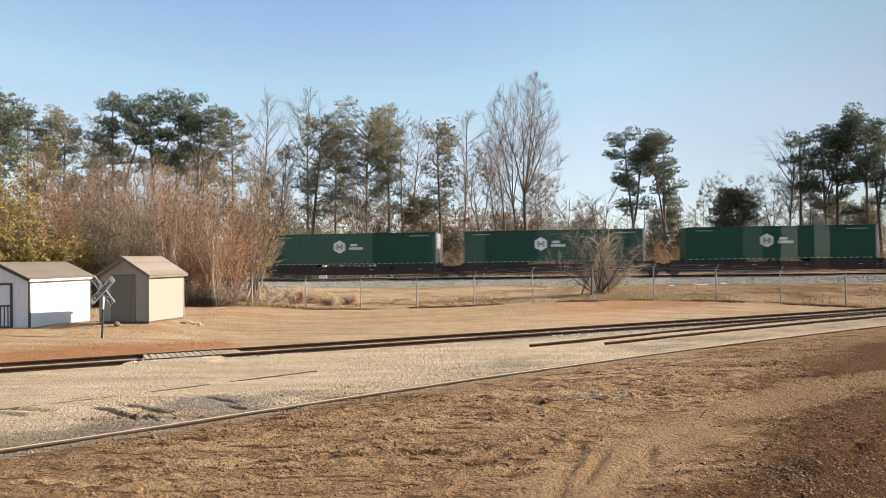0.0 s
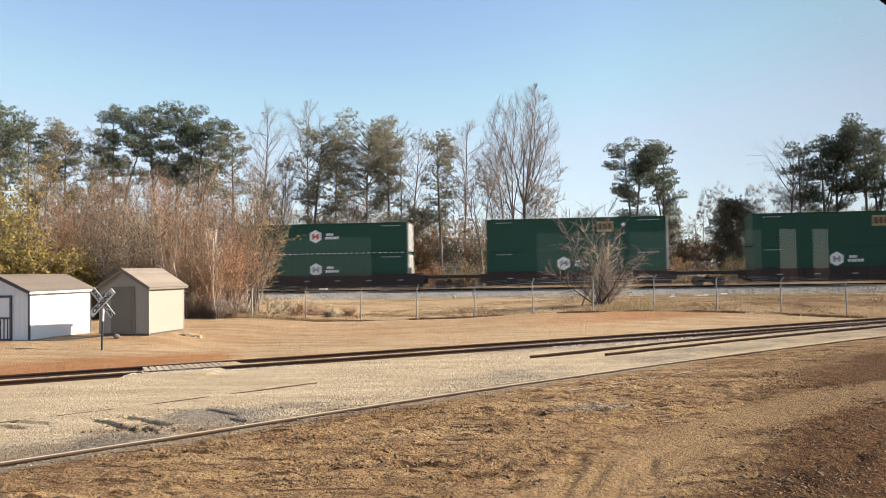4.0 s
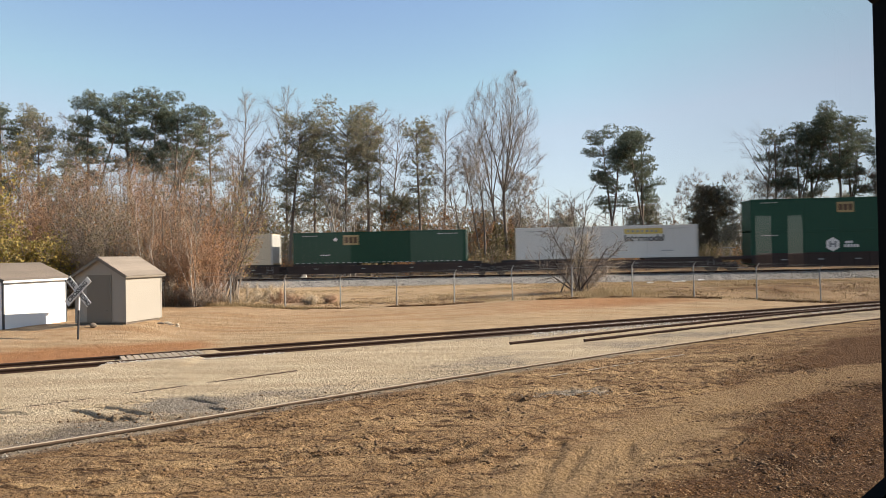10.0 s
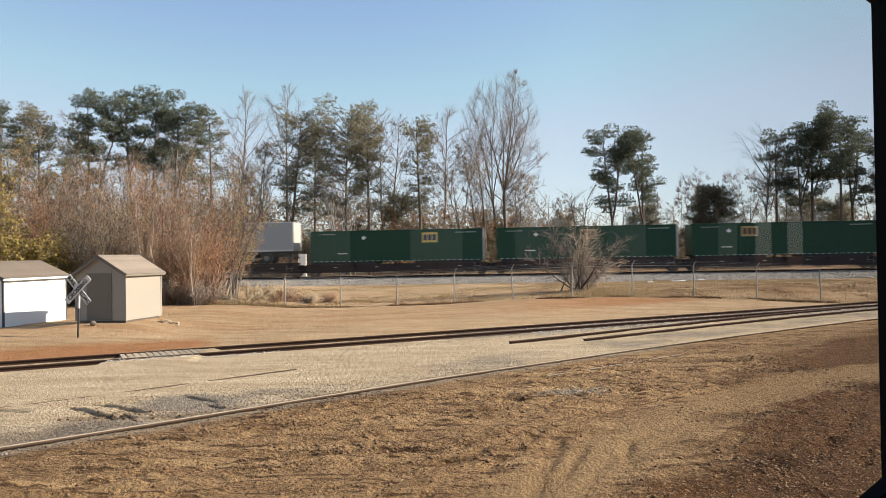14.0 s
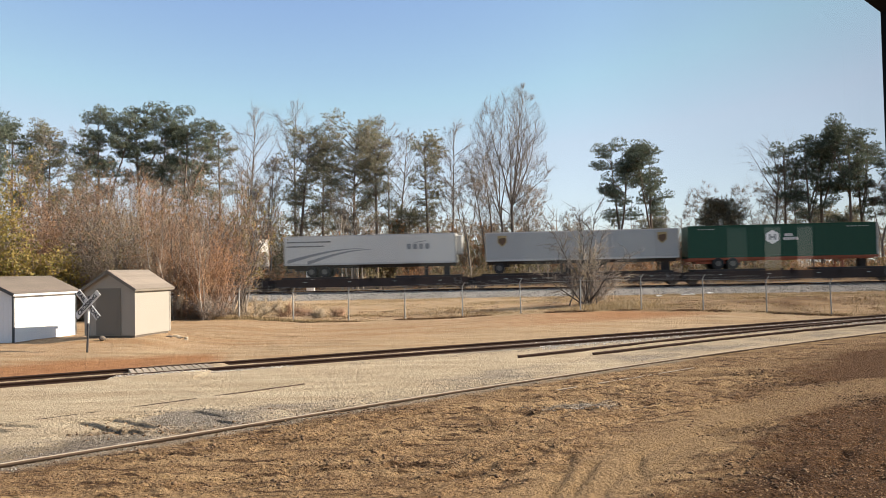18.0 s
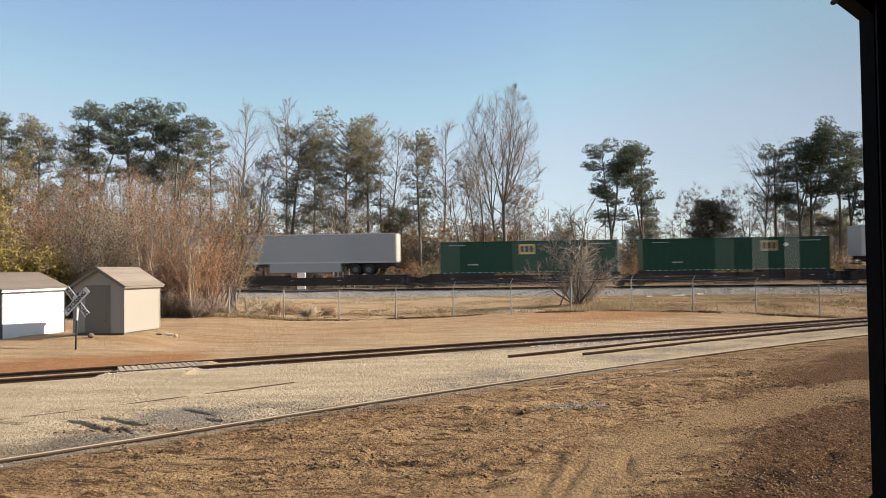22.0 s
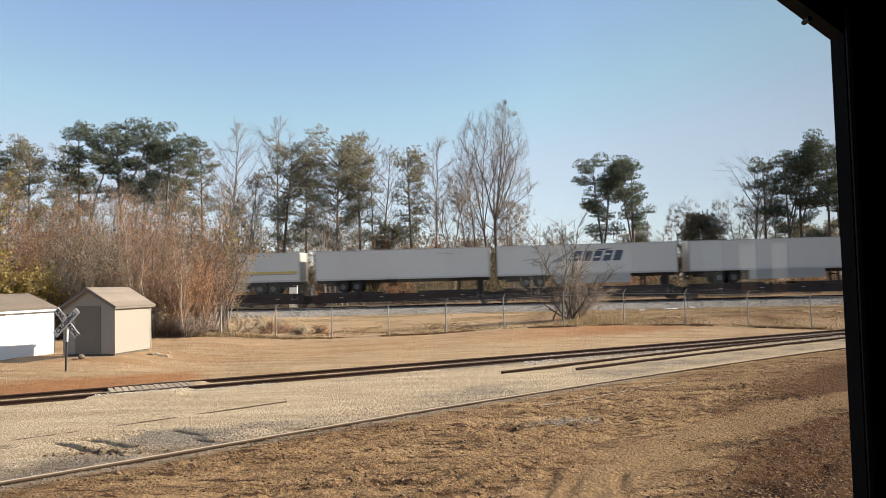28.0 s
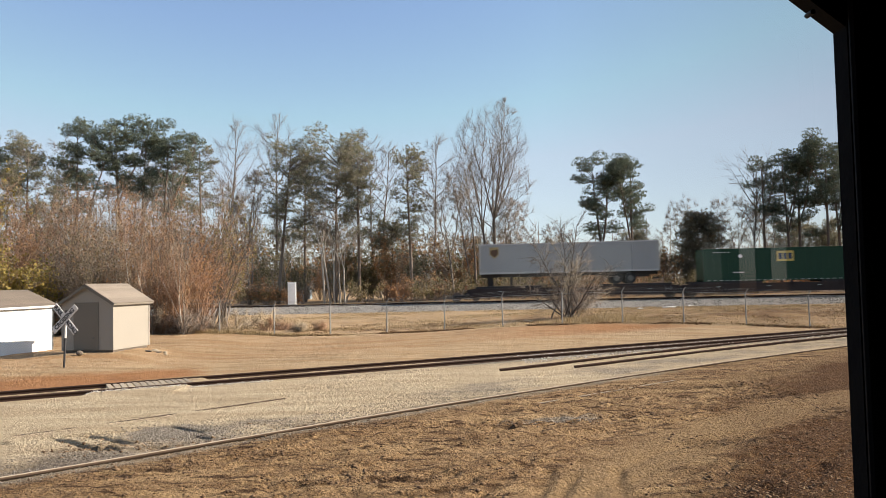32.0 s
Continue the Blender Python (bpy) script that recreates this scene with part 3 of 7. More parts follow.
def build_ground():
    xs = spaced([(-2600, -300, 230), (-300, -60, 24), (-60, -22, 2), (-22, -9, 0.22), (-9, -3.8, 0.04), (-3.8, 12, 0.06), (12, 30, 0.3), (30, 70, 2), (70, 300, 23), (300, 2600, 230)])
    ys = spaced([(-400, -20, 38), (-20, 7, 1.5), (7, 12.6, 0.055), (12.6, 15.2, 0.035), (15.2, 19, 0.06), (19, 32, 0.16), (32, 46, 0.4), (46, 82, 1.0), (82, 130, 6), (130, 400, 30), (400, 2600, 220)])
    X, Y = np.meshgrid(xs, ys, indexing="ij")
    Z = ground_z(X, Y) + relief(X, Y) * smooth(4, 8, Y) * smooth(62, 50, Y)
    nx, ny = X.shape
    idx = np.arange(nx * ny).reshape(nx, ny)
    f = np.stack([idx[:-1, :-1], idx[1:, :-1], idx[1:, 1:], idx[:-1, 1:]], axis=-1).reshape(-1, 4)
    me = mesh_np("ground", np.stack([X, Y, Z], axis=-1).reshape(-1, 3), f, EARTH, True)
    d = near_track_y(X) - Y
    b = Y - buried_y(X)
    wob = 0.5 * value_noise(X * 0.5, Y * 0.5, 6) + 0.25 * value_noise(X * 1.6, Y * 1.6, 7)
    road = smooth(-0.5, 1.0, b + wob) * smooth(-0.6, 0.4, d + 0.4 * wob)
    patch = value_noise(X * 0.9 + 3, Y * 0.9, 0)
    gravel = np.maximum((0.62 + 0.7 * patch) * smooth(2.0, 0.6, np.abs(b - 1.0 + 1.6 * wob)) * smooth(-0.5, -4.0, X + 3 * wob), 0.85 * smooth(1.7, 0.9, np.abs(d - 0.7)) * smooth(-2, 2, X))
    gravel = np.maximum(gravel, 1.0 * np.exp(-(((X + 4.9) / 0.9) ** 2 + ((Y - 14.4) / 0.9) ** 2) ** 2))
    gravel = np.maximum(gravel, 0.75 * np.exp(-(((X - 2.6) / 1.0) ** 2 + ((Y - 14.9) / 0.35) ** 2)))
    gravel = np.maximum(gravel, (0.5 + 0.5 * patch) * smooth(0.2, 1.0, b) * smooth(4.2, 2.0, b + wob) * smooth(-4, 2, X))
    gravel = np.maximum(gravel, 0.6 * smooth(0.5, -0.3, np.abs(b) - 0.4) * smooth(9, 6, X))
    grass = smooth(0.1, 1.2, -d)
    litter = smooth(-1.2, -3.0, b) * smooth(2.8, 6.6, X + 0.55 * (12 - Y) + 3 * wob) * 0.95
    litter = np.maximum(litter, 0.95 * smooth(72.5, 76, Y))
    red = smooth(0.3, 1.0, -d) * smooth(-6.0, -8.5, X + wob * 2) * smooth(6.0, 2.0, -d) * 0.95
    red = np.maximum(red, (0.36 + 0.30 * smooth(0, 9, X + 2 * wob)) * smooth(3, 6, -d) * smooth(fence_y(X) + 1, fence_y(X) - 1.5, Y))
    field = smooth(fence_y(X) - 0.2, fence_y(X) + 0.4, Y) * smooth(74, 70, Y)
    litter = np.maximum(litter, field * (0.12 + 1.1 * value_noise(X * 0.5, Y * 0.9, 1) + 0.12 * smooth(2, 12, X)))
    grass = grass * (1 - 0.4 * field * smooth(-0.15, 0.2, value_noise(X * 0.5, Y * 0.9, 1) + 0.1 * smooth(2, 12, X))) * (1 - 0.45 * smooth(0, 10, X + 2 * wob) * smooth(3, 6, -d))
    red = np.maximum(red, field * (-0.22 + 1.1 * value_noise(X * 0.30, Y * 0.55, 3)))
    trod = 0.85 * np.exp(-(swath_distance(X, Y) / 0.8) ** 2) * smooth(-0.6, -1.8, b)
    litter = litter * smooth(0.5, 1.1, swath_distance(X, Y) + wob)
    damp = np.maximum(churned(X, Y) * 0.85, 0.85 * np.exp(-(((X + 7.0 + wob) / 2.3) ** 2 + ((b - 0.8 + wob) / 1.1) ** 2)))
    # patchy darker ground between the two yard rails
    damp = np.maximum(damp, (0.42 + patch) * smooth(1.0, 0.6, np.abs(d - GA / 2)))
    damp = np.maximum(damp, 0.5 * smooth(-0.1, -0.5, b) * smooth(-1.8, -0.6, b + wob) * smooth(4, 0, X))
    trod = np.maximum(trod, 0.55 * np.exp(-((b + 2.6 + wob * 2) / 0.8) ** 2) * smooth(3.5, 6, X))
    for layer, chans in (("zone", (road, gravel, grass)), ("wear", (litter, red, trod))):
        a = me.color_attributes.new(layer, "FLOAT_COLOR", "POINT")
        data = np.ones((nx * ny, 4), dtype=np.float32)
        for i, c in enumerate(chans):
            data[:, i] = np.broadcast_to(c, (nx, ny)).ravel()
        data[:, 3] = damp.ravel() if layer == "wear" else 1.0
        a.data.foreach_set("color", data.ravel())
    tagged(put("ground", me), "bare brown earth, pale gravel road and dry winter grass", "ground", kind="structure")


build_ground()


def gz(x, y):
    return float(ground_z(x, y) + relief(np.array([x]), np.array([y]))[0] * float(smooth(4, 8, y)) * float(smooth(62, 50, y)))


# ---- tracks ----
def line_points(x0, x1, fy, n):
    xs = np.linspace(x0, x1, n)
    return [(x, float(fy(x))) for x in xs]


def lay_rail(parent, pts, z, name="rail", head=None, side=None):
    v, f = rail_profile(pts, z=z)
    r = put(name, mesh_np(name, v, f, side or RAIL), parent)
    v, f = rail_profile(pts, True, z=z)
    put("rail_head", mesh_np("rail_head", v, f, head or DULLHEAD), r, label="worn strip on the rail head")


def tie_mesh():
    bm = boxes((-0.115, 0.115, -1.25, 1.25, -0.16, 0.02), bevel=0.012)
    me = bpy.data.meshes.new("tie")
    bm.to_mesh(me)
    bm.free()
    me.materials.append(TIE)
    return me


TIE_ME = tie_mesh()
yard = thing("yard_track", "rusty rails of a yard track sunk in pale gravel", "railway track", kind="structure")
lay_rail(yard, line_points(-60, 90, near_track_y, 2), -0.046)
lay_rail(yard, line_points(-60, 90, lambda x: near_track_y(x) - GA, 2), -0.046)
ang = math.atan(YARD_SLOPE)
for i in range(-36, 66):
    c = i * 0.58
    x, y = c * math.cos(ang), YARD_Y - GA / 2 + c * math.sin(ang)
    if -8.9 < x < -6.4:
        continue
    put("tie", TIE_ME, yard, pose(x, y, -0.075 + 0.02 * random.random(), 0, 0, math.degrees(ang) + random.uniform(-1.5, 1.5)))

spur = thing("spur_track", "old spur rails curving out of the gravel towards the yard track", "railway track", kind="structure")


def curved(pts, n=40, passes=8):
    """A smooth line of n points through a few."""
    p = np.array(pts, dtype=float)
    xs = np.linspace(p[0, 0], p[-1, 0], n)
    q = np.stack([xs, np.interp(xs, p[:, 0], p[:, 1])], axis=1)
    for _ in range(passes):
        q[1:-1] = (q[:-2] + q[1:-1] * 2 + q[2:]) / 4
    return [tuple(e) for e in q]


lay_rail(spur, curved([(1.97, 22.72), (10.28, 28.72), (14.0, 31.25), (17.5, 33.35)]), -0.07)
lay_rail(spur, curved([(4.26, 23.06), (11.12, 27.98), (17.5, 32.1), (30, 39.0), (50, 49.6)]), -0.07)
for i in range(26):
    x = 4.6 + i * 0.50
    put("tie", TIE_ME, spur, pose(x, 23.85 + 0.70 * (x - 4.6), -0.06, 0, 0, 35 + random.uniform(-2, 2)))

sunk = thing("sunken_rail", "single rusty rail half buried in dirt and gravel", "rail", kind="structure")
sm = curved(BURIED[:-1] + [(18.5, 29.95)], 60, 6)
lay_rail(sunk, sm, -0.104, head=RAILTOP, side=SHADERAIL)

ghost = thing("buried_rail_trace", "thin line of a second rail almost hidden in gravel", "rail", kind="structure")
lay_rail(ghost, [(-9.6, 13.15), (-7.9, 14.45), (-6.63, 15.55), (-5.3, 16.8), (-3.6, 18.4)], -0.151, head=SHADERAIL, side=SHADERAIL)
lay_rail(ghost, [(2.0, 16.45), (3.65, 17.74), (4.45, 18.36), (6.27, 19.82)], -0.142, head=PLANK, side=SHADERAIL)

crossing = thing("plank_crossing", "weathered grey board crossing laid between the rails", "level crossing", kind="structure")
for i in range(13):
    c = -8.74 + i * 0.150
    bm = boxes((-0.062, 0.062, -0.60, 0.60, 0.0, 0.096), bevel=0.008)
    x = c
    y = float(near_track_y(x)) - GA / 2
    part("plank", bm, PLANK, crossing, m=pose(x, y, 0.0, 0, 0, math.degrees(ang) + random.uniform(-1, 1)))

def main_line():
    th = radians(-TRAIN_TURN)
    base = Matrix.Translation((TRAIN_A[0], 72.3, 0)) @ pose(0, 0, 0, 0, 0, -TRAIN_TURN)
    xs = np.concatenate([np.linspace(-820, -70, 12), np.linspace(-60, 110, 260), np.linspace(120, 900, 12)])
    prof = [(-9.6, 0.16), (-5.6, 0.38), (-2.6, 0.66), (-1.7, 0.73), (0, 0.72), (1.7, 0.73), (2.4, 0.69), (3.4, 0.5)]
    V = np.array([[(x, y + (0.12 * value_noise(np.array([x * 1.1]), np.array([i * 3.3]), 1)[0] if i < 3 else 0), z + 0.05 * value_noise(np.array([x * 1.7]), np.array([i * 5.1]), 2)[0]) for i, (y, z) in enumerate(prof)] for x in xs])
    n, k = V.shape[:2]
    idx = np.arange(n * k).reshape(n, k)
    f = np.stack([idx[:-1, :-1], idx[1:, :-1], idx[1:, 1:], idx[:-1, 1:]], axis=-1).reshape(-1, 4)
    bed = put("ballast_bed", mesh_np("ballast_bed", V.reshape(-1, 3), f, BALLAST), m=base)
    tagged(bed, "raised bed of crushed grey stone under the main line", "ballast", kind="structure")
    line = thing("main_line", "steel rails on ties along a raised ballast bed", "railway track", base, kind="structure")
    for y in (-0.7525, 0.7525):
        lay_rail(line, [(-820, y), (900, y)], RAIL_Z - 0.162)
    for i in range(-100, 200):
        put("tie", TIE_ME, line, pose(i * 0.6 + random.uniform(-0.03, 0.03), 0, RAIL_Z - 0.175, 0, 0, random.uniform(-0.6, 0.6)))
    return base


MAIN = main_line()


def stones(name, pts, sizes, material, label, category, flat=0.7, parent=None):
    """Loose angular pieces: a squashed, jittered octahedron each."""
    rng = np.random.default_rng(11)
    o = np.array([(1, 0, 0), (0, 1, 0), (-1, 0, 0), (0, -1, 0), (0, 0, 1), (0, 0, -1)], dtype=float)
    fc = np.array([(0, 1, 4), (1, 2, 4), (2, 3, 4), (3, 0, 4), (1, 0, 5), (2, 1, 5), (3, 2, 5), (0, 3, 5)])
    n = len(pts)
    v = o[None] * (1 + rng.uniform(-0.45, 0.45, (n, 6, 3)))
    v += rng.uniform(-0.25, 0.25, (n, 6, 3))
    a = rng.uniform(0, 6.28, n)
    ca, sa = np.cos(a)[:, None], np.sin(a)[:, None]
    v = np.stack([v[..., 0] * ca - v[..., 1] * sa, v[..., 0] * sa + v[..., 1] * ca, v[..., 2] * flat], axis=-1)
    v = v * np.asarray(sizes)[:, None, None] + np.asarray(pts)[:, None]
    f = (np.arange(n) * 6)[:, None, None] + fc[None]
    ob = put(name, mesh_np(name, v.reshape(-1, 3), f.reshape(-1, 3), material), parent)
    return tagged(ob, label, category, kind="stuff")


def scatter_ground():
    rng = np.random.default_rng(5)
    # ballast stones on the near shoulder
    n = 19000
    s = rng.uniform(-45, 75, n)
    y = rng.uniform(-8.4, -1.35, n)
    z = np.interp(y, [-9.6, -5.6, -2.6, -1.7, 0], [0.16, 0.38, 0.66, 0.73, 0.72])
    m = np.array(MAIN)
    p = np.stack([s, y, z + 0.01, np.ones(n)], axis=1) @ m.T
    stones("ballast_stones", p[:, :3], 0.03 + 0.085 * rng.random(n) ** 2, BEDSTONE, "crushed grey ballast stones on the shoulder", "ballast stones")
    # clods and pebbles on the earth
    n = 20000
    x, y = rng.uniform(-9, 12, n), 7.5 + 12 * rng.random(n) ** 1.3
    keep = (y < buried_y(x) + 0.5) & (value_noise(x * 0.8, y * 0.8, 3) > -0.12 + 0.3 * rng.random(n) - 0.2)
    x, y = x[keep], y[keep]
    z = ground_z(x, y) + relief(x, y) * smooth(4, 8, y)
    stones("dirt_clods", np.stack([x, y, z + 0.004], axis=1), (0.003 + 0.026 * rng.random(len(x)) ** 7) * smooth(0.1, 0.9, swath_distance(x, y)) + 0.004, CLOD, "small brown clods of dirt and pebbles", "dirt clods")
    # broken lumps where wheels have churned the earth
    c = np.array(CHURN)[rng.integers(0, len(CHURN), 2600)]
    x, y = c[:, 0] + 0.75 * c[:, 2] * rng.normal(size=2600), c[:, 1] + 0.9 * c[:, 3] * rng.normal(size=2600)
    x, y = x[y > 7.6], y[y > 7.6]
    z = ground_z(x, y) + relief(x, y) * smooth(4, 8, y)
    stones("earth_lumps", np.stack([x, y, z], axis=1), 0.008 + 0.042 * rng.random(len(x)) ** 3, CLOD, "broken lumps of dark damp earth", "dirt clods", flat=0.6)
    # gravel along the sunken rail and round the yard rails
    n = 9000
    x = -9 + 11 * rng.random(n) ** 1.7
    y = buried_y(x) + rng.uniform(-0.7, 2.6, n) * rng.random(n)
    x2 = rng.uniform(-3, 22, 7000)
    y2 = near_track_y(x2) - rng.uniform(-0.4, 2.6, 7000)
    x3, y3 = -4.9 + 0.55 * rng.normal(size=2600), 14.4 + 0.5 * rng.normal(size=2600)
    x5 = 3 + 19 * rng.random(4200) ** 1.2
    y5 = near_track_y(x5) - np.where(rng.random(4200) < 0.4, rng.uniform(0.15, 1.2, 4200), 1.3 + 1.3 * rng.random(4200) ** 1.5)
    x6 = rng.uniform(-9.0, -4.6, 700)
    x5, y5 = np.concatenate([x5, x6]), np.concatenate([y5, near_track_y(x6) - 1.35 - 0.5 * rng.random(700) ** 1.5])
    z5 = ground_z(x5, y5) + relief(x5, y5)
    stones("pale_gravel", np.stack([x5, y5, z5 + 0.008], axis=1), 0.010 + 0.024 * rng.random(len(x5)) ** 2, PALESTONE, "whitish loose stones along the yard rails", "gravel")
    x4, y4 = 2.4 + 0.5 * rng.normal(size=500), 14.6 + 0.16 * rng.normal(size=500)
    x, y = np.concatenate([x, x2, x3, x4]), np.concatenate([y, y2, y3, y4])
    z = ground_z(x, y) + relief(x, y)
    stones("gravel", np.stack([x, y, z + 0.005], axis=1), 0.006 + 0.014 * rng.random(len(x)) ** 2, STONE, "pale loose gravel stones round the rails", "gravel")


scatter_ground()


def blades(name, pts, height, material, label, per=6, spread=0.12, width=0.012, bend=(0.1, 0.9)):
    """Tufts of thin bent blades."""
    rng = np.random.default_rng(3)
    n = len(pts) * per
    base = np.repeat(np.asarray(pts), per, axis=0) + np.stack([rng.normal(0, spread, n), rng.normal(0, spread, n), np.zeros(n)], axis=1)
    h = np.repeat(np.asarray(height), per) * rng.uniform(0.5, 1.2, n)
    a, lean = rng.uniform(0, 6.28, n), rng.uniform(*bend, n)
    tip = base + np.stack([np.cos(a) * lean * h, np.sin(a) * lean * h, h], axis=1)
    side = np.stack([-np.sin(a), np.cos(a), np.zeros(n)], axis=1) * width
    v = np.stack([base - side, base + side, tip], axis=1).reshape(-1, 3)
    ob = put(name, mesh_np(name, v, np.arange(n * 3).reshape(-1, 3), material))
    return tagged(ob, label, "dry grass", kind="stuff")


def grow_grass():
    rng = np.random.default_rng(8)
    n = 15000
    x = rng.uniform(-26, 34, n)
    y = fence_y(x) + 0.2 + rng.random(n) * 26
    keep = value_noise(x * 0.35, y * 0.35, 2) + 0.3 * rng.random(n) > 0.12
    x, y = x[keep], y[keep]
    blades("field_grass", np.stack([x, y, ground_z(x, y) - 0.01], axis=1), rng.uniform(0.03, 0.13, len(x)), STRAW, "tufts of straw-coloured winter grass behind the fence", width=0.02, spread=0.25)
    n = 2200
    x = rng.uniform(-16, 26, n)
    y = fence_y(x) + rng.normal(0, 0.22, n)
    keep = (rng.random(n) < 0.3 + 0.25 * smooth(3, 8, x)) | (x < -4)
    x, y = x[keep], y[keep]
    h = 0.05 + 0.09 * smooth(3, 9, x) * rng.random(len(x)) + 0.2 * smooth(-5, -9, x)
    blades("fence_weeds", np.stack([x, y, ground_z(x, y) - 0.01], axis=1), h, STRAW, "dry brown weeds along the foot of the fence", per=7, spread=0.12)
    n = 2600
    x = rng.uniform(-16, 24, n)
    y = near_track_y(x) + 1.0 + rng.random(n) ** 0.8 * 20
    keep = (y < fence_y(x)) & (value_noise(x * 0.6, y * 0.6, 4) > 0.0)
    x, y = x[keep], y[keep]
    z = ground_z(x, y) + relief(x, y)
    blades("lawn_tufts", np.stack([x, y, z - 0.005], axis=1), rng.uniform(0.02, 0.06, len(x)), STRAW, "short sparse dry grass on orange soil", per=4, spread=0.15, width=0.01)
    n = 22000
    x, y = rng.uniform(1, 12, n), rng.uniform(7.5, 17, n)
    keep = (y < buried_y(x) - 2.5) & (x + 0.55 * (12 - y) + 3 * value_noise(x * 0.5, y * 0.5, 6) > 5.0)
    x, y = x[keep], y[keep]
    z = ground_z(x, y) + relief(x, y) * smooth(4, 8, y)
    blades("leaf_litter", np.stack([x, y, z + 0.004], axis=1), rng.uniform(0.006, 0.018, len(x)), LEAFLIT, "scattered brown dead leaves and mulch on the earth", per=2, spread=0.1, width=0.011, bend=(1.5, 4.5))

    n = 4200
    x = -9 + 37 * rng.random(n)
    y = fence_y(x) - 0.12 + rng.normal(0, 0.14, n) + (rng.random(n) < 0.4) * rng.uniform(0, 9, n)
    keep = value_noise(x * 0.9, y * 0.3, 5) > -0.05
    x, y = x[keep], y[keep]
    blades("fence_leaves", np.stack([x, y, ground_z(x, y)], axis=1), rng.uniform(0.05, 0.09, len(x)), LEAFLIT, "dark dead leaves drifted against the fence", per=6, spread=0.11, width=0.03, bend=(0.6, 2.2))
    n = 5200
    x = rng.uniform(-14, 28, n)
    y = near_track_y(x) + 0.8 + rng.random(n) * 34
    keep = (y < 67) & (value_noise(x * 0.7, y * 0.7, 6) + 0.25 * smooth(0, 10, x) > 0.0)
    x, y = x[keep], y[keep]
    z = ground_z(x, y) + relief(x, y) * smooth(62, 50, y)
    blades("lawn_leaves", np.stack([x, y, z], axis=1), rng.uniform(0.008, 0.03, len(x)), LEAFLIT, "scattered dead leaves and crumbs on dry grass", per=3, spread=0.18, width=0.02, bend=(1.0, 3.0))
    n = 800
    x = 9.8 + rng.normal(0, 2.2, n)
    y = fence_y(x) + 0.6 + rng.random(n) * 3.5
    blades("tall_weeds", np.stack([x, y, ground_z(x, y) - 0.02], axis=1), rng.uniform(0.06, 0.5, n) * (0.25 + 0.75 * np.exp(-((x - 9.0) / 2.2) ** 2)), STRAW, "tall tan weeds round the foot of the bare shrub", per=7, spread=0.16, width=0.012)


grow_grass()


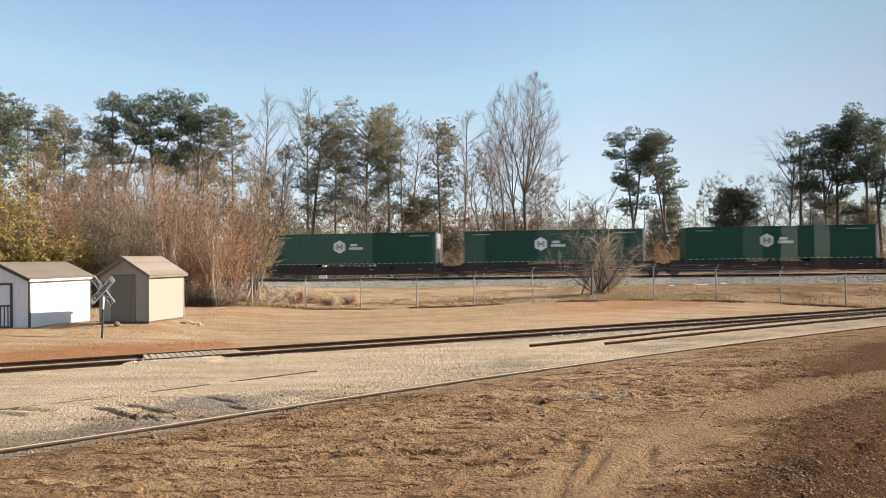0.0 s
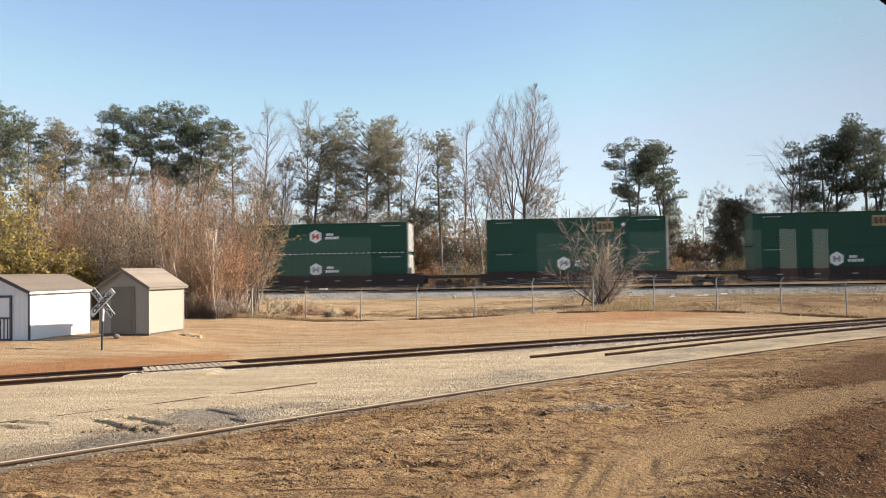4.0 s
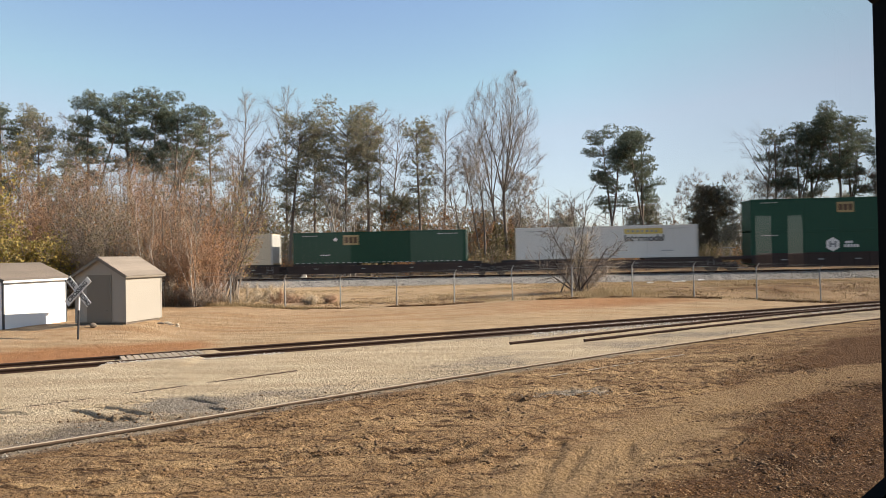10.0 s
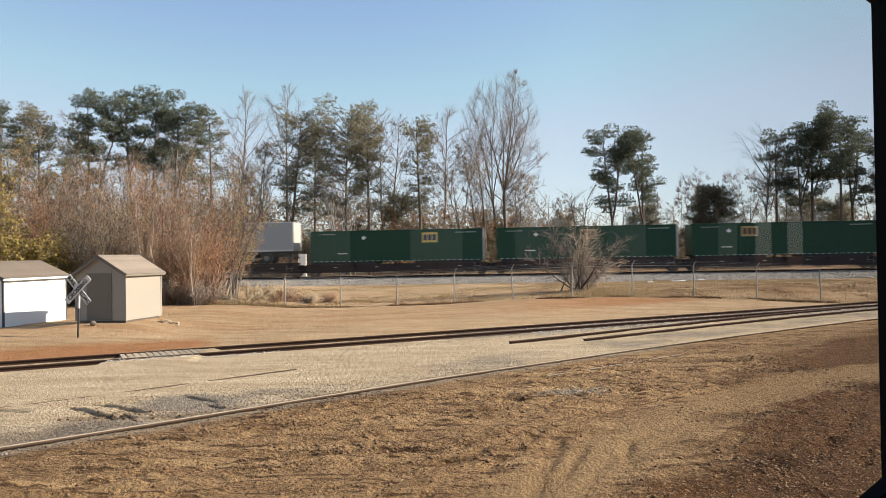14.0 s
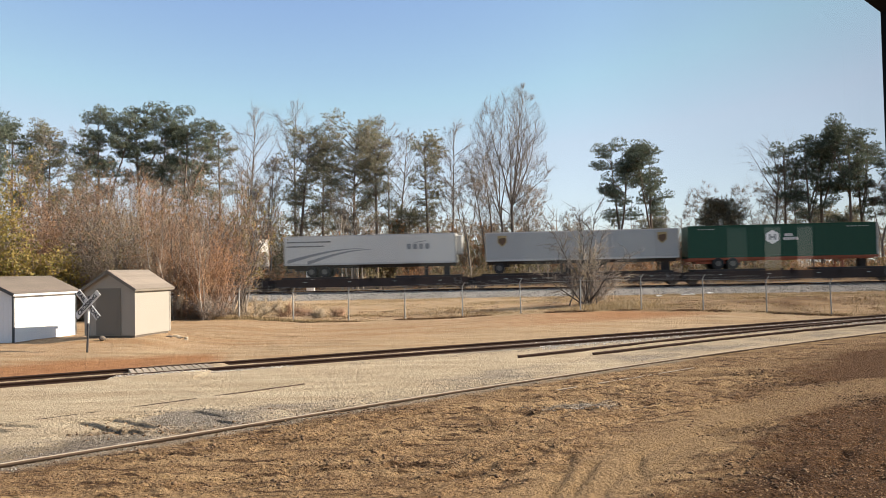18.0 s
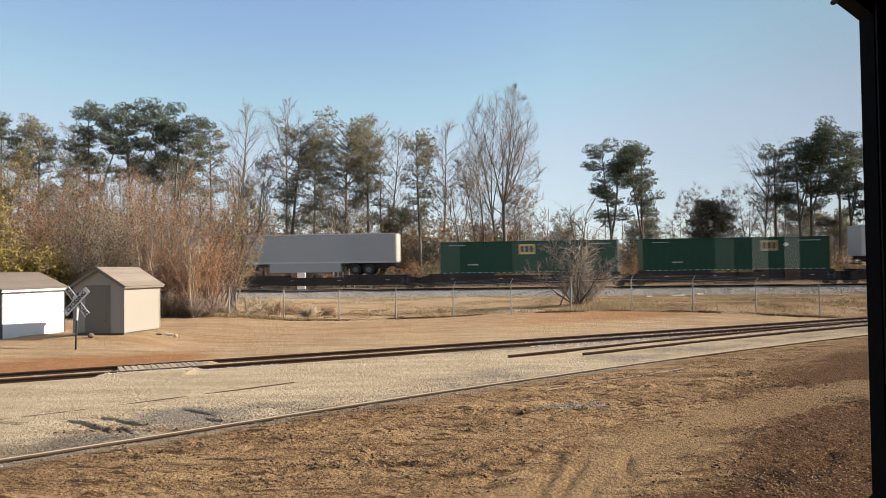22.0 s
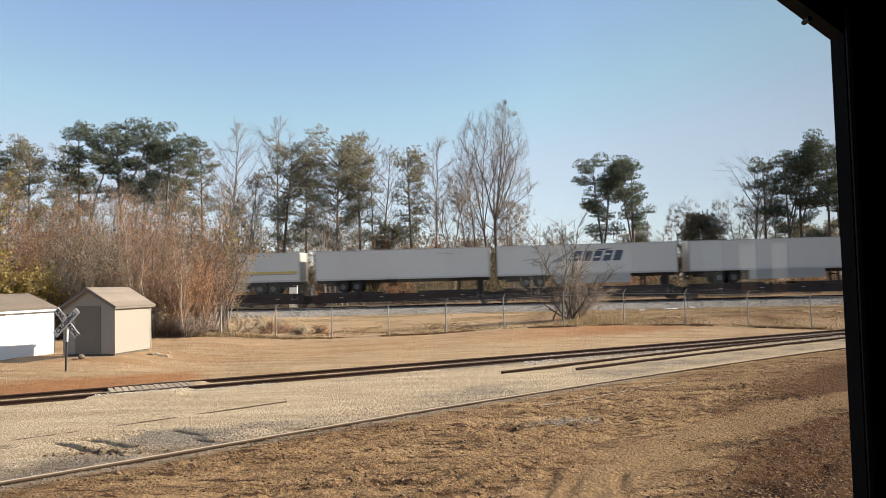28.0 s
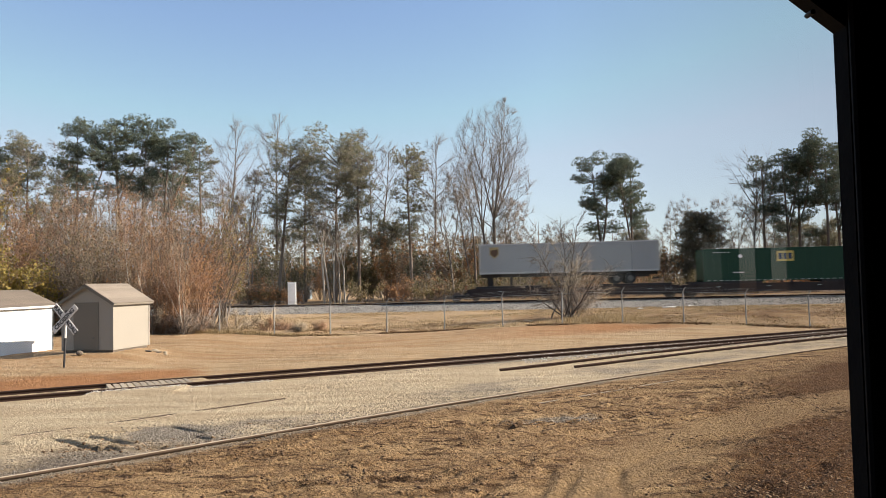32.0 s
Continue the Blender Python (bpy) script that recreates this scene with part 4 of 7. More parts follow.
# ---- the coach from which the camera looks out: window wall, far wall, floor, ceiling ----
def coach():
    W, B = 0.85, -2.0
    # right window post and corners, seen close by
    wall = boxes((-5, -1.25, W, W + 0.1, 0, 3.75), (0.62, 5, W, W + 0.1, 0, 3.75), (-1.25, 0.62, W, W + 0.1, 0, 2.28), (-1.25, 0.62, W, W + 0.1, 3.2, 3.75))
    w = part("wall_north", wall, COACHPAINT, None)
    tagged(w, "dark painted coach side wall with one window opening", "wall", kind="structure")
    win = thing("window_1", "coach window in a black frame with clipped corners", "window", kind="structure")
    for r in ((0.485, 0.72), (-1.32, -1.02)):
        part("window_frame", boxes((*r, W - 0.03, W - 0.002, 2.20, 3.28)), COACHPAINT, win)
    for r in ((3.07, 3.28), (2.20, 2.385)):
        part("window_frame", boxes((-1.02, 0.485, W - 0.03, W - 0.002, *r)), COACHPAINT, win)
    part("corner_plate", prism([(0.486, 2.972), (0.486, 3.071), (0.362, 3.071)], W - 0.028, W - 0.003), GASKET, win)
    part("corner_plate", prism([(0.486, 2.445), (0.486, 2.384), (0.412, 2.384)], W - 0.028, W - 0.003), COACHPAINT, win)
    part("gasket", boxes((0.4845, 0.498, W - 0.040, W - 0.031, 2.40, 3.06), bevel=0.003), GASKET, win, "thin dark rubber gasket")
    b = bmesh.new()
    disc_into(b, 0.449, W - 0.022, 2.990, 0.003, 0.014, 10)
    part("bolt", b, BLACK, win)
    # the pane: a faint mirror that lets the view through, darker towards the right
    m = bpy.data.materials.new("window_glass")
    m.use_nodes = True
    nt = m.node_tree
    nt.nodes.remove(nt.nodes["Principled BSDF"])
    tr = add(nt, "ShaderNodeBsdfTransparent", Color=(0.97, 0.98, 0.98, 1))
    gl = add(nt, "ShaderNodeBsdfGlossy", Roughness=0.0, Color=(1, 1, 1, 1))
    mx = add(nt, "ShaderNodeMixShader", Fac=0.05)
    where = nt.nodes.new("ShaderNodeTexCoord").outputs["Object"]
    cut = nt.nodes.new("ShaderNodeSeparateXYZ")
    nt.links.new(where, cut.inputs[0])
    # lens falloff at the right is put into the colour of the smoky glass
    falloff = nt.nodes.new("ShaderNodeMath")
    falloff.operation = "MULTIPLY_ADD"
    nt.links.new(noise_of(nt, where, 5.0, 2, 0.5), falloff.inputs[0])
    falloff.inputs[1].default_value = 0.10
    nt.links.new(cut.outputs[0], falloff.inputs[2])
    nt.links.new(mixer(nt, ramp(nt, falloff.outputs[0], 0.20, 0.56), (0.97, 0.98, 0.98), (0.70, 0.70, 0.70)), tr.inputs["Color"])
    nt.links.new(tr.outputs[0], mx.inputs[1])
    nt.links.new(gl.outputs[0], mx.inputs[2])
    nt.links.new(mx.outputs[0], nt.nodes["Material Output"].inputs["Surface"])
    pane = put("pane", mesh_np("pane", [(-1.25, W + 0.022, 2.28), (0.62, W + 0.022, 2.28), (0.62, W + 0.022, 3.2), (-1.25, W + 0.022, 3.2)], [(0, 1, 2, 3)], m), win)
    pane.visible_shadow = False
    # far wall with a row of narrow windows, seen only mirrored in the pane
    cuts = [(-0.907, -0.456), (-0.16, 0.10), (0.36, 0.79), (0.812, 1.014), (1.362, 1.468), (1.545, 1.638), (1.705, 1.795)]
    # added tints set how bright and how warm each window's reflection comes out
    tint = bpy.data.materials.new("reflection_dimming_glass")
    tint.use_nodes = True
    tn = tint.node_tree
    tn.nodes.remove(tn.nodes["Principled BSDF"])
    tb = add(tn, "ShaderNodeBsdfTransparent", Color=(0.32, 0.33, 0.32, 1))
    tn.links.new(tb.outputs[0], tn.nodes["Material Output"].inputs["Surface"])
    clear = tint.copy()
    clear.name = "reflection_warming_glass"
    clear.node_tree.nodes["Transparent BSDF"].inputs["Color"].default_value = (1.0, 0.97, 0.92, 1)
    south = thing("window_2", "narrow tinted windows in the far coach wall", "window", kind="structure")
    z0, z1 = 2.50, 2.87
    rows, x = [(-5, 5, B - 0.03, B, 0, z0), (-5, 5, B - 0.03, B, z1, 3.75)], -5
    for k, (a, c) in enumerate(cuts):
        put("pane", mesh_np("pane", [(a, B - 0.015, z0), (c, B - 0.015, z0), (c, B - 0.015, z1), (a, B - 0.015, z1)], [(0, 1, 2, 3)], clear if k > 4 else tint), south)
        rows.append((x, a, B - 0.03, B, z0, z1))
        x = c
    rows.append((x, 5, B - 0.03, B, z0, z1))
    tagged(part("wall_south", boxes(*rows), COACHPAINT, None), "dark coach wall with narrow window slots", "wall", kind="structure")
    for nm, r in (("wall_east", (5.0, 5.1, B - 0.1, W + 0.1, 0, 3.75)), ("wall_west", (-5.1, -5.0, B - 0.1, W + 0.1, 0, 3.75))):
        tagged(part(nm, boxes(r), COACHPAINT, None), "plain dark coach end wall", "wall", kind="structure")
    tagged(part("floor", boxes((-5, 5, B, W, 1.1, 1.2)), COACHPAINT, None), "plain dark coach floor", "floor", kind="structure")
    tagged(part("ceiling", boxes((-5.1, 5.1, B - 0.1, W + 0.1, 3.754, 3.85)), COACHPAINT, None), "plain dark coach ceiling", "ceiling", kind="structure")


coach()


# ---- sheds ----
def shed(name, label, m, w, d, wall_h, ridge_h, wall_mat, trim_mat, over=0.16):
    """A gabled garden shed. Local axes: x across the gable, y along the ridge, the right front corner at the origin."""
    t = thing(name, label, "shed", m)
    part("floor_skid", boxes((-w + 0.05, -0.05, 0.05, d - 0.05, -0.12, 0.06)), TIE, t)
    h = wall_h
    gable = [(-w, 0.05), (0, 0.05), (0, h), (-w / 2, ridge_h), (-w, h)]
    part("front_wall", prism(gable, 0, 0.06), wall_mat[0], t)
    part("back_wall", prism(gable, d - 0.06, d), wall_mat[0], t)
    # grooved sheet siding along both sides
    for x0, x1 in ((-0.06, 0.0), (-w, -w + 0.06)):
        part("side_wall", boxes((x0, x1, 0.064, d - 0.064, 0.05, h)), wall_mat[1], t)
    n = int(w / 0.2) if name == "white_shed" else 0
    for i in range(1, n):
        x = -w + i * w / n
        top = h + (ridge_h - h) * (1 - abs(x + w / 2) / (w / 2)) - 0.05
        part("batten", boxes((x - 0.010, x + 0.010, -0.006, 0.0, 0.06, top)), wall_mat[0], t)
    for x, y in ((0, 0), (-w, 0), (0, d), (-w, d)):
        part("corner_board", boxes((x - 0.05, x + 0.014, y - 0.014, y + 0.05, 0.04, h - 0.01) if x == 0 else (x - 0.014, x + 0.05, y - 0.014, y + 0.05, 0.04, h - 0.01)), trim_mat, t)
    run = math.hypot(w / 2 + over, (ridge_h - h) * (w / 2 + over) / (w / 2))
    sl = math.degrees(math.atan2(ridge_h - h, w / 2))
    for side in (1, -1):
        rm = Matrix.Translation((-w / 2, d / 2, ridge_h + 0.035)) @ pose(0, 0, 0, 0, sl * side, 0)
        roof = part("roof", boxes((0 if side > 0 else -run, run if side > 0 else 0, -d / 2 - over, d / 2 + over, -0.03, 0.0)), trim_mat, t, m=rm)
        courses = 8
        for i in range(courses):
            a = run * i / courses
            b = run * (i + 1) / courses + 0.02
            xs = (a, b) if side > 0 else (-b, -a)
            part("shingle_course", boxes((*xs, -d / 2 - over - 0.01, d / 2 + over + 0.01, 0.004 + 0.004 * (courses - i) * 0.4, 0.012 + 0.004 * (courses - i) * 0.4)), SHINGLE if name == "white_shed" else PALESHINGLE, roof)
        fx = (run - 0.02, run + 0.012) if side > 0 else (-run - 0.012, -run + 0.02)
        part("fascia", boxes((*fx, -d / 2 - over, d / 2 + over, -0.10, -0.002)), wall_mat[1], roof)
        for e in (-1, 1):
            ye = e * (d / 2 + over)
            part("barge_board", boxes((0 if side > 0 else -run, run if side > 0 else 0, ye - 0.015, ye + 0.015, -0.11, -0.004)), trim_mat if name == "white_shed" else TANDOOR, roof)
    return t


SHED_Z = 0.47


def sheds():
    # tan shed, its plain door in the shaded gable
    x, y = -11.61, 27.77
    t = shed("tan_shed", "small tan board shed with a pale brown shingle gable roof", pose(x, y, SHED_Z, 0, 0, -12) @ Matrix.Scale(0.89, 4), 2.36, 2.52, 2.02, 2.72, (TANPAINT, TANPAINT), TANPAINT)
    door = part("door", boxes((-1.72, -0.72, -0.035, -0.008, 0.08, 1.94), bevel=0.006), TANDOOR, t, "plain grey-tan door")
    for r in ((-1.80, -1.72, -0.03, -0.007, 0.06, 2.01), (-0.72, -0.64, -0.03, -0.007, 0.06, 2.01), (-1.72, -0.72, -0.03, -0.007, 1.942, 2.01)):
        part("door_trim", boxes(r), TANDOOR, t)
    part("door_panel", boxes((-1.20, -0.80, -0.044, -0.036, 0.2, 1.78), bevel=0.004), TANDOOR, door)
    h = bmesh.new()
    disc_into(h, -0.86, -0.065, 0.55, 0.03, 0.05, 12)
    part("handle", h, DARKTRIM, door)
    part("gable_trim", boxes((-2.3, -0.05, -0.016, -0.001, 2.03, 2.11)), TANPAINT, t)
    # white shed, its gable in the shade: greyer boards there carry shade in their colour
    x, y = -16.2, 27.95
    w = shed("white_shed", "white board shed with a brown shingle roof and dark trim", pose(x, y, gz(x, y + 1.5) - 0.08, 0, 0, -8), 2.5, 3.65, 1.92, 2.48, (GREYPAINT, WHITEPAINT), DARKTRIM)
    door = part("door", boxes((-1.75, -0.78, -0.03, -0.008, 0.1, 1.66)), GREYPAINT, w, "pale door in a heavy dark frame")
    for r in ((-1.83, -1.75, -0.06, -0.007, 0.06, 1.75), (-0.78, -0.70, -0.06, -0.007, 0.06, 1.75), (-1.75, -0.78, -0.06, -0.007, 1.664, 1.75), (-1.75, -0.78, -0.06, -0.031, 0.86, 0.93), (-1.75, -0.78, -0.06, -0.031, 0.06, 0.13)):
        part("door_frame", boxes(r), DARKTRIM, w)
    for i in range(6):
        part("baluster", boxes((-1.66 + i * 0.155, -1.63 + i * 0.155, -0.056, -0.033, 0.134, 0.856)), DARKTRIM, w)
    part("step", boxes((-1.8, -0.7, -0.5, -0.07, -0.1, 0.03), bevel=0.01), CONCRETE, w)


sheds()


def clutter_by_sheds():
    spots = [(-10.62, 29.2, 0.11), (-10.4, 29.0, 0.10), (-10.25, 29.15, 0.08), (-10.75, 28.85, 0.09), (-10.1, 28.9, 0.07)]
    for i, (x, y, s) in enumerate(spots):
        bm = bmesh.new()
        bmesh.ops.create_icosphere(bm, subdivisions=2, radius=s)
        for v in bm.verts:
            v.co = Vector((v.co.x * 1.3, v.co.y, v.co.z * 0.5)) * (1 + 0.9 * noise.noise(v.co * 9 + Vector((i, 0, 0))))
        tagged(part("rock", bm, TIE if i % 2 else PLANK, None, m=pose(x, y, gz(x, y) + s * 0.25)), "brown broken stone lying beside the tan shed", "rock", group="stones by the shed")
    bm = bmesh.new()
    bmesh.ops.create_icosphere(bm, subdivisions=2, radius=0.11)
    for v in bm.verts:
        v.co = Vector((v.co.x * 1.1, v.co.y, v.co.z * 0.9)) * (1 + 0.3 * noise.noise(v.co * 5))
    tagged(part("rock", bm, TIE, None, m=pose(-12.62, 27.3, gz(-12.62, 27.3) + 0.08)), "rounded grey stone before the tan shed door", "rock")
    tagged(part("clay_crate", boxes((-0.3, 0.3, -0.25, 0.25, 0, 0.35), bevel=0.02), surface("terracotta", (0.34, 0.14, 0.08), rough=0.85), None, m=pose(-14.5, 30.9, gz(-14.5, 30.9), 0, 0, 12)), "terracotta coloured box between the two sheds", "crate")


clutter_by_sheds()


# ---- crossbuck sign ----
def crossbuck():
    x, y = -12.3, 25.5
    t = thing("crossbuck_sign", "weathered white railroad crossing crossbuck on a thin dark post", "railway sign", pose(x, y, gz(x, y) - 0.02, 0, 2.8, -14))
    b = bmesh.new()
    disc_into(b, 0, 0.02, 0.95, 0.034, 1.95, 12, "z")
    part("post", b, BLACK, t, "thin post, dark at the foot")
    b = bmesh.new()
    disc_into(b, 0, 0.02, 1.35, 0.036, 0.7, 12, "z")
    part("sleeve", b, SIGNWHITE, t, "white painted upper part of the post")
    for i, (a, words, yy) in enumerate(((45, "CROSSING", -0.045), (-45, "RAIL ROAD", -0.02))):
        m = Matrix.Translation((0, yy, 1.63)) @ pose(0, 0, 0, 0, -a, 0)
        bl = part("blade", boxes((-0.61, 0.61, -0.009, 0.009, -0.112, 0.112), bevel=0.003), SIGNWHITE, t, m=m)
        rows = [(words, 0.0)] if i == 0 else [(words.split()[0], -0.37), (words.split()[1], 0.37)]
        for word, dx in rows:
            put("lettering", text_mesh(word, 0.20, BLACK, weight=0.006), bl, pose(dx, -0.0135, 0, 90, 0, 0), "black capital letters")
    for dx in (-0.03, 0.03):
        b = bmesh.new()
        disc_into(b, dx, -0.06, 1.63 + dx, 0.012, 0.012, 8)
        part("bolt", b, GALV, t)


crossbuck()


# ---- chain-link fence ----
def fence():
    t = thing("chain_link_fence", "grey chain-link fence with barbed wire arms on steel posts", "fence")
    slope = -0.117
    yaw = math.degrees(math.atan(slope))
    xs = [-23.7 + 3.035 * i for i in range(0, 26)]
    pb = bmesh.new()
    disc_into(pb, 0, 0, 0.80, 0.032, 1.62, 10, "z")
    pm = bpy.data.meshes.new("post")
    pb.to_mesh(pm)
    pb.free()
    pm.materials.append(GALV)
    v, f = tubes([(0, 0, 1.60, 0.13, -0.10, 1.83, 0.026, 0.020)], 8)
    am = mesh_np("arm", v, f, GALV)
    segs, tops = [], []
    for x in xs:
        y = float(fence_y(x))
        z = float(ground_z(x, y))
        lean = random.uniform(-1.2, 1.2)
        p = put("post", pm, t, pose(x, y, z, 0, lean, yaw))
        put("arm", am, p, pose(0, 0, 0))
        tops.append((x, y, z))
    for (x0, y0, z0), (x1, y1, z1) in zip(tops, tops[1:]):
        segs.append((x0, y0, z0 + 1.58, x1, y1, z1 + 1.58, 0.008, 0.008))
        for k, (dx, dy, dz) in enumerate(((0.05, -0.035, 1.68), (0.09, -0.07, 1.76), (0.125, -0.097, 1.82))):
            segs.append((x0 + dx, y0 + dy, z0 + dz, x1 + dx, y1 + dy, z1 + dz, 0.0025, 0.0025))
    v, f = tubes(segs, 4)
    put("wires", mesh_np("wires", v, f, GALV), t, label="top rail and strands of barbed wire")
    links = []
    for (x0, y0, z0), (x1, y1, z1) in zip(tops[3:20], tops[4:21]):
        n = 24
        for i in range(-14, n):
            for sgn in (1, -1):
                a, b = i / n, (i + 14) / n
                ha, hb = (0.03, 1.57) if sgn > 0 else (1.57, 0.03)
                fa = ha + (hb - ha) * (max(0, a) - a) / (b - a)
                fb = ha + (hb - ha) * (min(1, b) - a) / (b - a)
                a2, b2 = max(0, a), min(1, b)
                links.append((x0 + (x1 - x0) * a2, y0 + (y1 - y0) * a2 - 0.02, z0 + (z1 - z0) * a2 + fa, x0 + (x1 - x0) * b2, y0 + (y1 - y0) * b2 - 0.02, z0 + (z1 - z0) * b2 + fb, 0.0016, 0.0016))
    v, f = tubes(links, 3)
    tagged(put("mesh", mesh_np("mesh", v, f, GALV), t, label="woven wire mesh"), kind="stuff")


fence()


# ---- trees ----
def unit(v):
    n = math.sqrt(v[0] ** 2 + v[1] ** 2 + v[2] ** 2) or 1.0
    return (v[0] / n, v[1] / n, v[2] / n)


def tilt(d, rng, a):
    """The direction d, swung by about a (radians) to a random side."""
    d = np.asarray(d, dtype=float)
    s = rng.normal(size=3)
    s -= d * s.dot(d)
    s /= np.linalg.norm(s) or 1
    return d * math.cos(a) + s * math.sin(a)


def limb(segs, rng, p, d, length, r0, r1, steps, wander, lift):
    """A wandering tapered limb; returns points along it with their direction and radius."""
    out, p = [], np.asarray(p, dtype=float)
    d = np.asarray(d, dtype=float)
    for i in range(steps):
        d = d + rng.normal(0, wander, 3) + np.array([0, 0, lift])
        d /= np.linalg.norm(d)
        q = p + d * length / steps
        ra, rb = r0 + (r1 - r0) * i / steps, r0 + (r1 - r0) * (i + 1) / steps
        segs.append((*p, *q, ra, rb))
        out.append((q, d.copy(), rb))
        p = q
    return out


def tuft_mesh(name, centres, size, material, per=14, width=0.045, flat=0.8, seed=1):
    """Sprays of thin pointed leaves round many centres."""
    rng = np.random.default_rng(seed)
    c = np.repeat(np.asarray(centres, dtype=float), per, axis=0)
    n = len(c)
    d = rng.normal(size=(n, 3)) * (1, 1, flat) + (0, 0, 0.25)
    d /= np.linalg.norm(d, axis=1, keepdims=True)
    s = np.cross(d, rng.normal(size=(n, 3)))
    s /= np.linalg.norm(s, axis=1, keepdims=True)
    ln = size * rng.uniform(0.55, 1.15, n)[:, None]
    start = c + d * ln * 0.08
    v = np.stack([start - s * width * 0.62, start + s * width * 0.62, c + d * ln], axis=1)
    return mesh_np(name, v.reshape(-1, 3), np.arange(n * 3).reshape(-1, 3), material)


def leaf_mesh(name, centres, size, material, seed=1):
    rng = np.random.default_rng(seed)
    c = np.asarray(centres, dtype=float)
    n = len(c)
    a = rng.normal(size=(n, 3))
    a /= np.linalg.norm(a, axis=1, keepdims=True)
    b = np.cross(a, rng.normal(size=(n, 3)))
    b /= np.linalg.norm(b, axis=1, keepdims=True)
    k = size * rng.uniform(0.6, 1.3, n)[:, None]
    v = np.stack([c - a * k, c - b * k * 0.55, c + a * k, c + b * k * 0.55], axis=1)
    return mesh_np(name, v.reshape(-1, 3), np.arange(n * 4).reshape(-1, 4), material)


def wood(parent, name, segs, sides, material, label=""):
    v, f = tubes(segs, sides)
    return tagged(put(name, mesh_np(name, v, f, material, sides > 4), parent, label=label), kind="stuff" if name in ("limbs", "branches", "twigs", "stems") else "")


def pine(x, y, h, width, seed, brown=False, base=0.45, lean=0.0, leaders=0):
    """A tall pine: a bare trunk, rising limbs and rounded pads of needles that leave gaps of sky."""
    rng = np.random.default_rng(seed)
    t = thing("pine_tree", "tall pine with dark green needles high on a bare trunk" if not brown else "tall pine with thinning brown-green needles and many bare limbs", "tree", pose(x, y, float(ground_z(x, y)) - 0.1, 0, 0, 0), group="trees beyond the main line")
    trunk, limbs, tufts = [], [], []
    r0 = 0.010 * h + 0.05
    d0 = unit((rng.normal(0, 0.014) + lean, rng.normal(0, 0.014), 1))
    spine = limb(trunk, rng, (0, 0, 0), d0, h * 0.93, r0, 0.04, 14, 0.011, 0.02)
    hs = np.array([p[0][2] for p in spine])
    stems = [(hs, np.array([q[0] for q in spine]))]
    for k in range(leaders):
        q, dd, rr = spine[int(rng.integers(4, 8))]
        a = rng.uniform(0, 6.28) if k else (0.3 if lean <= 0 else 2.9)
        s = limb(trunk, rng, q, unit((dd[0] + math.cos(a) * 0.34, dd[1] + math.sin(a) * 0.34, 1)), (h - q[2]) * rng.uniform(0.82, 0.96), rr * 0.75, 0.04, 9, 0.06, 0.06)
        stems.append((np.array([e[0][2] for e in s]), np.array([e[0] for e in s])))
    n = int((34 if brown else (14 if leaders else 16)) + width * (2.4 if brown else (1.4 if leaders > 1 else 1.8))) + 5 * leaders
    for i in range(n):
        u = base + (0.93 - base) * ((i + rng.random()) / n) ** (0.62 if not brown else 0.75)
        zs, line = stems[int(rng.integers(0, len(stems)))]
        p = np.array([np.interp(np.clip(u * h, zs[0], zs[-1]), zs, line[:, j]) for j in range(3)])
        s = (u - base) / (1 - base)
        reach = width * 0.5 * np.interp(s, [0, 0.25, 0.55, 0.8, 1.0], [0.55, 0.85, 1.0, 0.92, 0.45] if brown else [0.6, 0.9, 1.0, 0.85, 0.5]) * rng.uniform(0.4, 1.0)
        a = rng.uniform(0, 2 * math.pi)
        up = 0.12 + 0.5 * s + rng.normal(0, 0.12)
        path = limb(limbs, rng, p, unit((math.cos(a), math.sin(a), up)), reach, 0.03 + 0.012 * reach, 0.014, 5, 0.12, 0.05)
        bare_limb = brown and rng.random() < 0.16
        pads = [path[-1][0]] + ([path[-3][0]] if reach > 1.5 else [])
        for c in pads:
            size = (rng.uniform(0.5, 0.95) if brown else rng.uniform(0.55, 1.1)) * (0.74 + 0.06 * width)
            size = size * (0.97 if leaders > 1 else 1.0)
            k = int((46 if brown else (76 if leaders > 1 else 84)) * size ** 2)
            o = rng.normal(size=(k, 3))
            o /= np.linalg.norm(o, axis=1, keepdims=True)
            o[:, 2] = np.where(o[:, 2] < -0.25, -0.25 + 0.2 * o[:, 2], o[:, 2])
            o *= (0.35 + 0.65 * rng.random((k, 1)) ** 0.5) * np.array([[size, size, size * 0.72]])
            for e in o[:: 7 if not brown else 3]:
                limbs.append((*(c - (0, 0, size * 0.3)), *(c + e * 0.92), 0.013, 0.006))
            if not bare_limb:
                tufts += list(c + (o if not brown else o[: int(k * 0.9)]))
            else:
                for e in o[::2]:
                    limb(limbs, rng, c + e * 0.5, unit(e + (0, 0, 0.4)), 0.6, 0.009, 0.005, 2, 0.25, 0.1)
        if brown:
            for q, dd, r in path[1:]:
                for _ in range(3):
                    tw = limb(limbs, rng, q, tilt(dd, rng, rng.uniform(0.4, 1.0)), rng.uniform(0.4, 0.8), 0.011, 0.006, 3, 0.22, 0.08)
                    limb(limbs, rng, tw[1][0], tilt(tw[1][1], rng, 0.8), 0.45, 0.008, 0.005, 2, 0.2, 0.08)
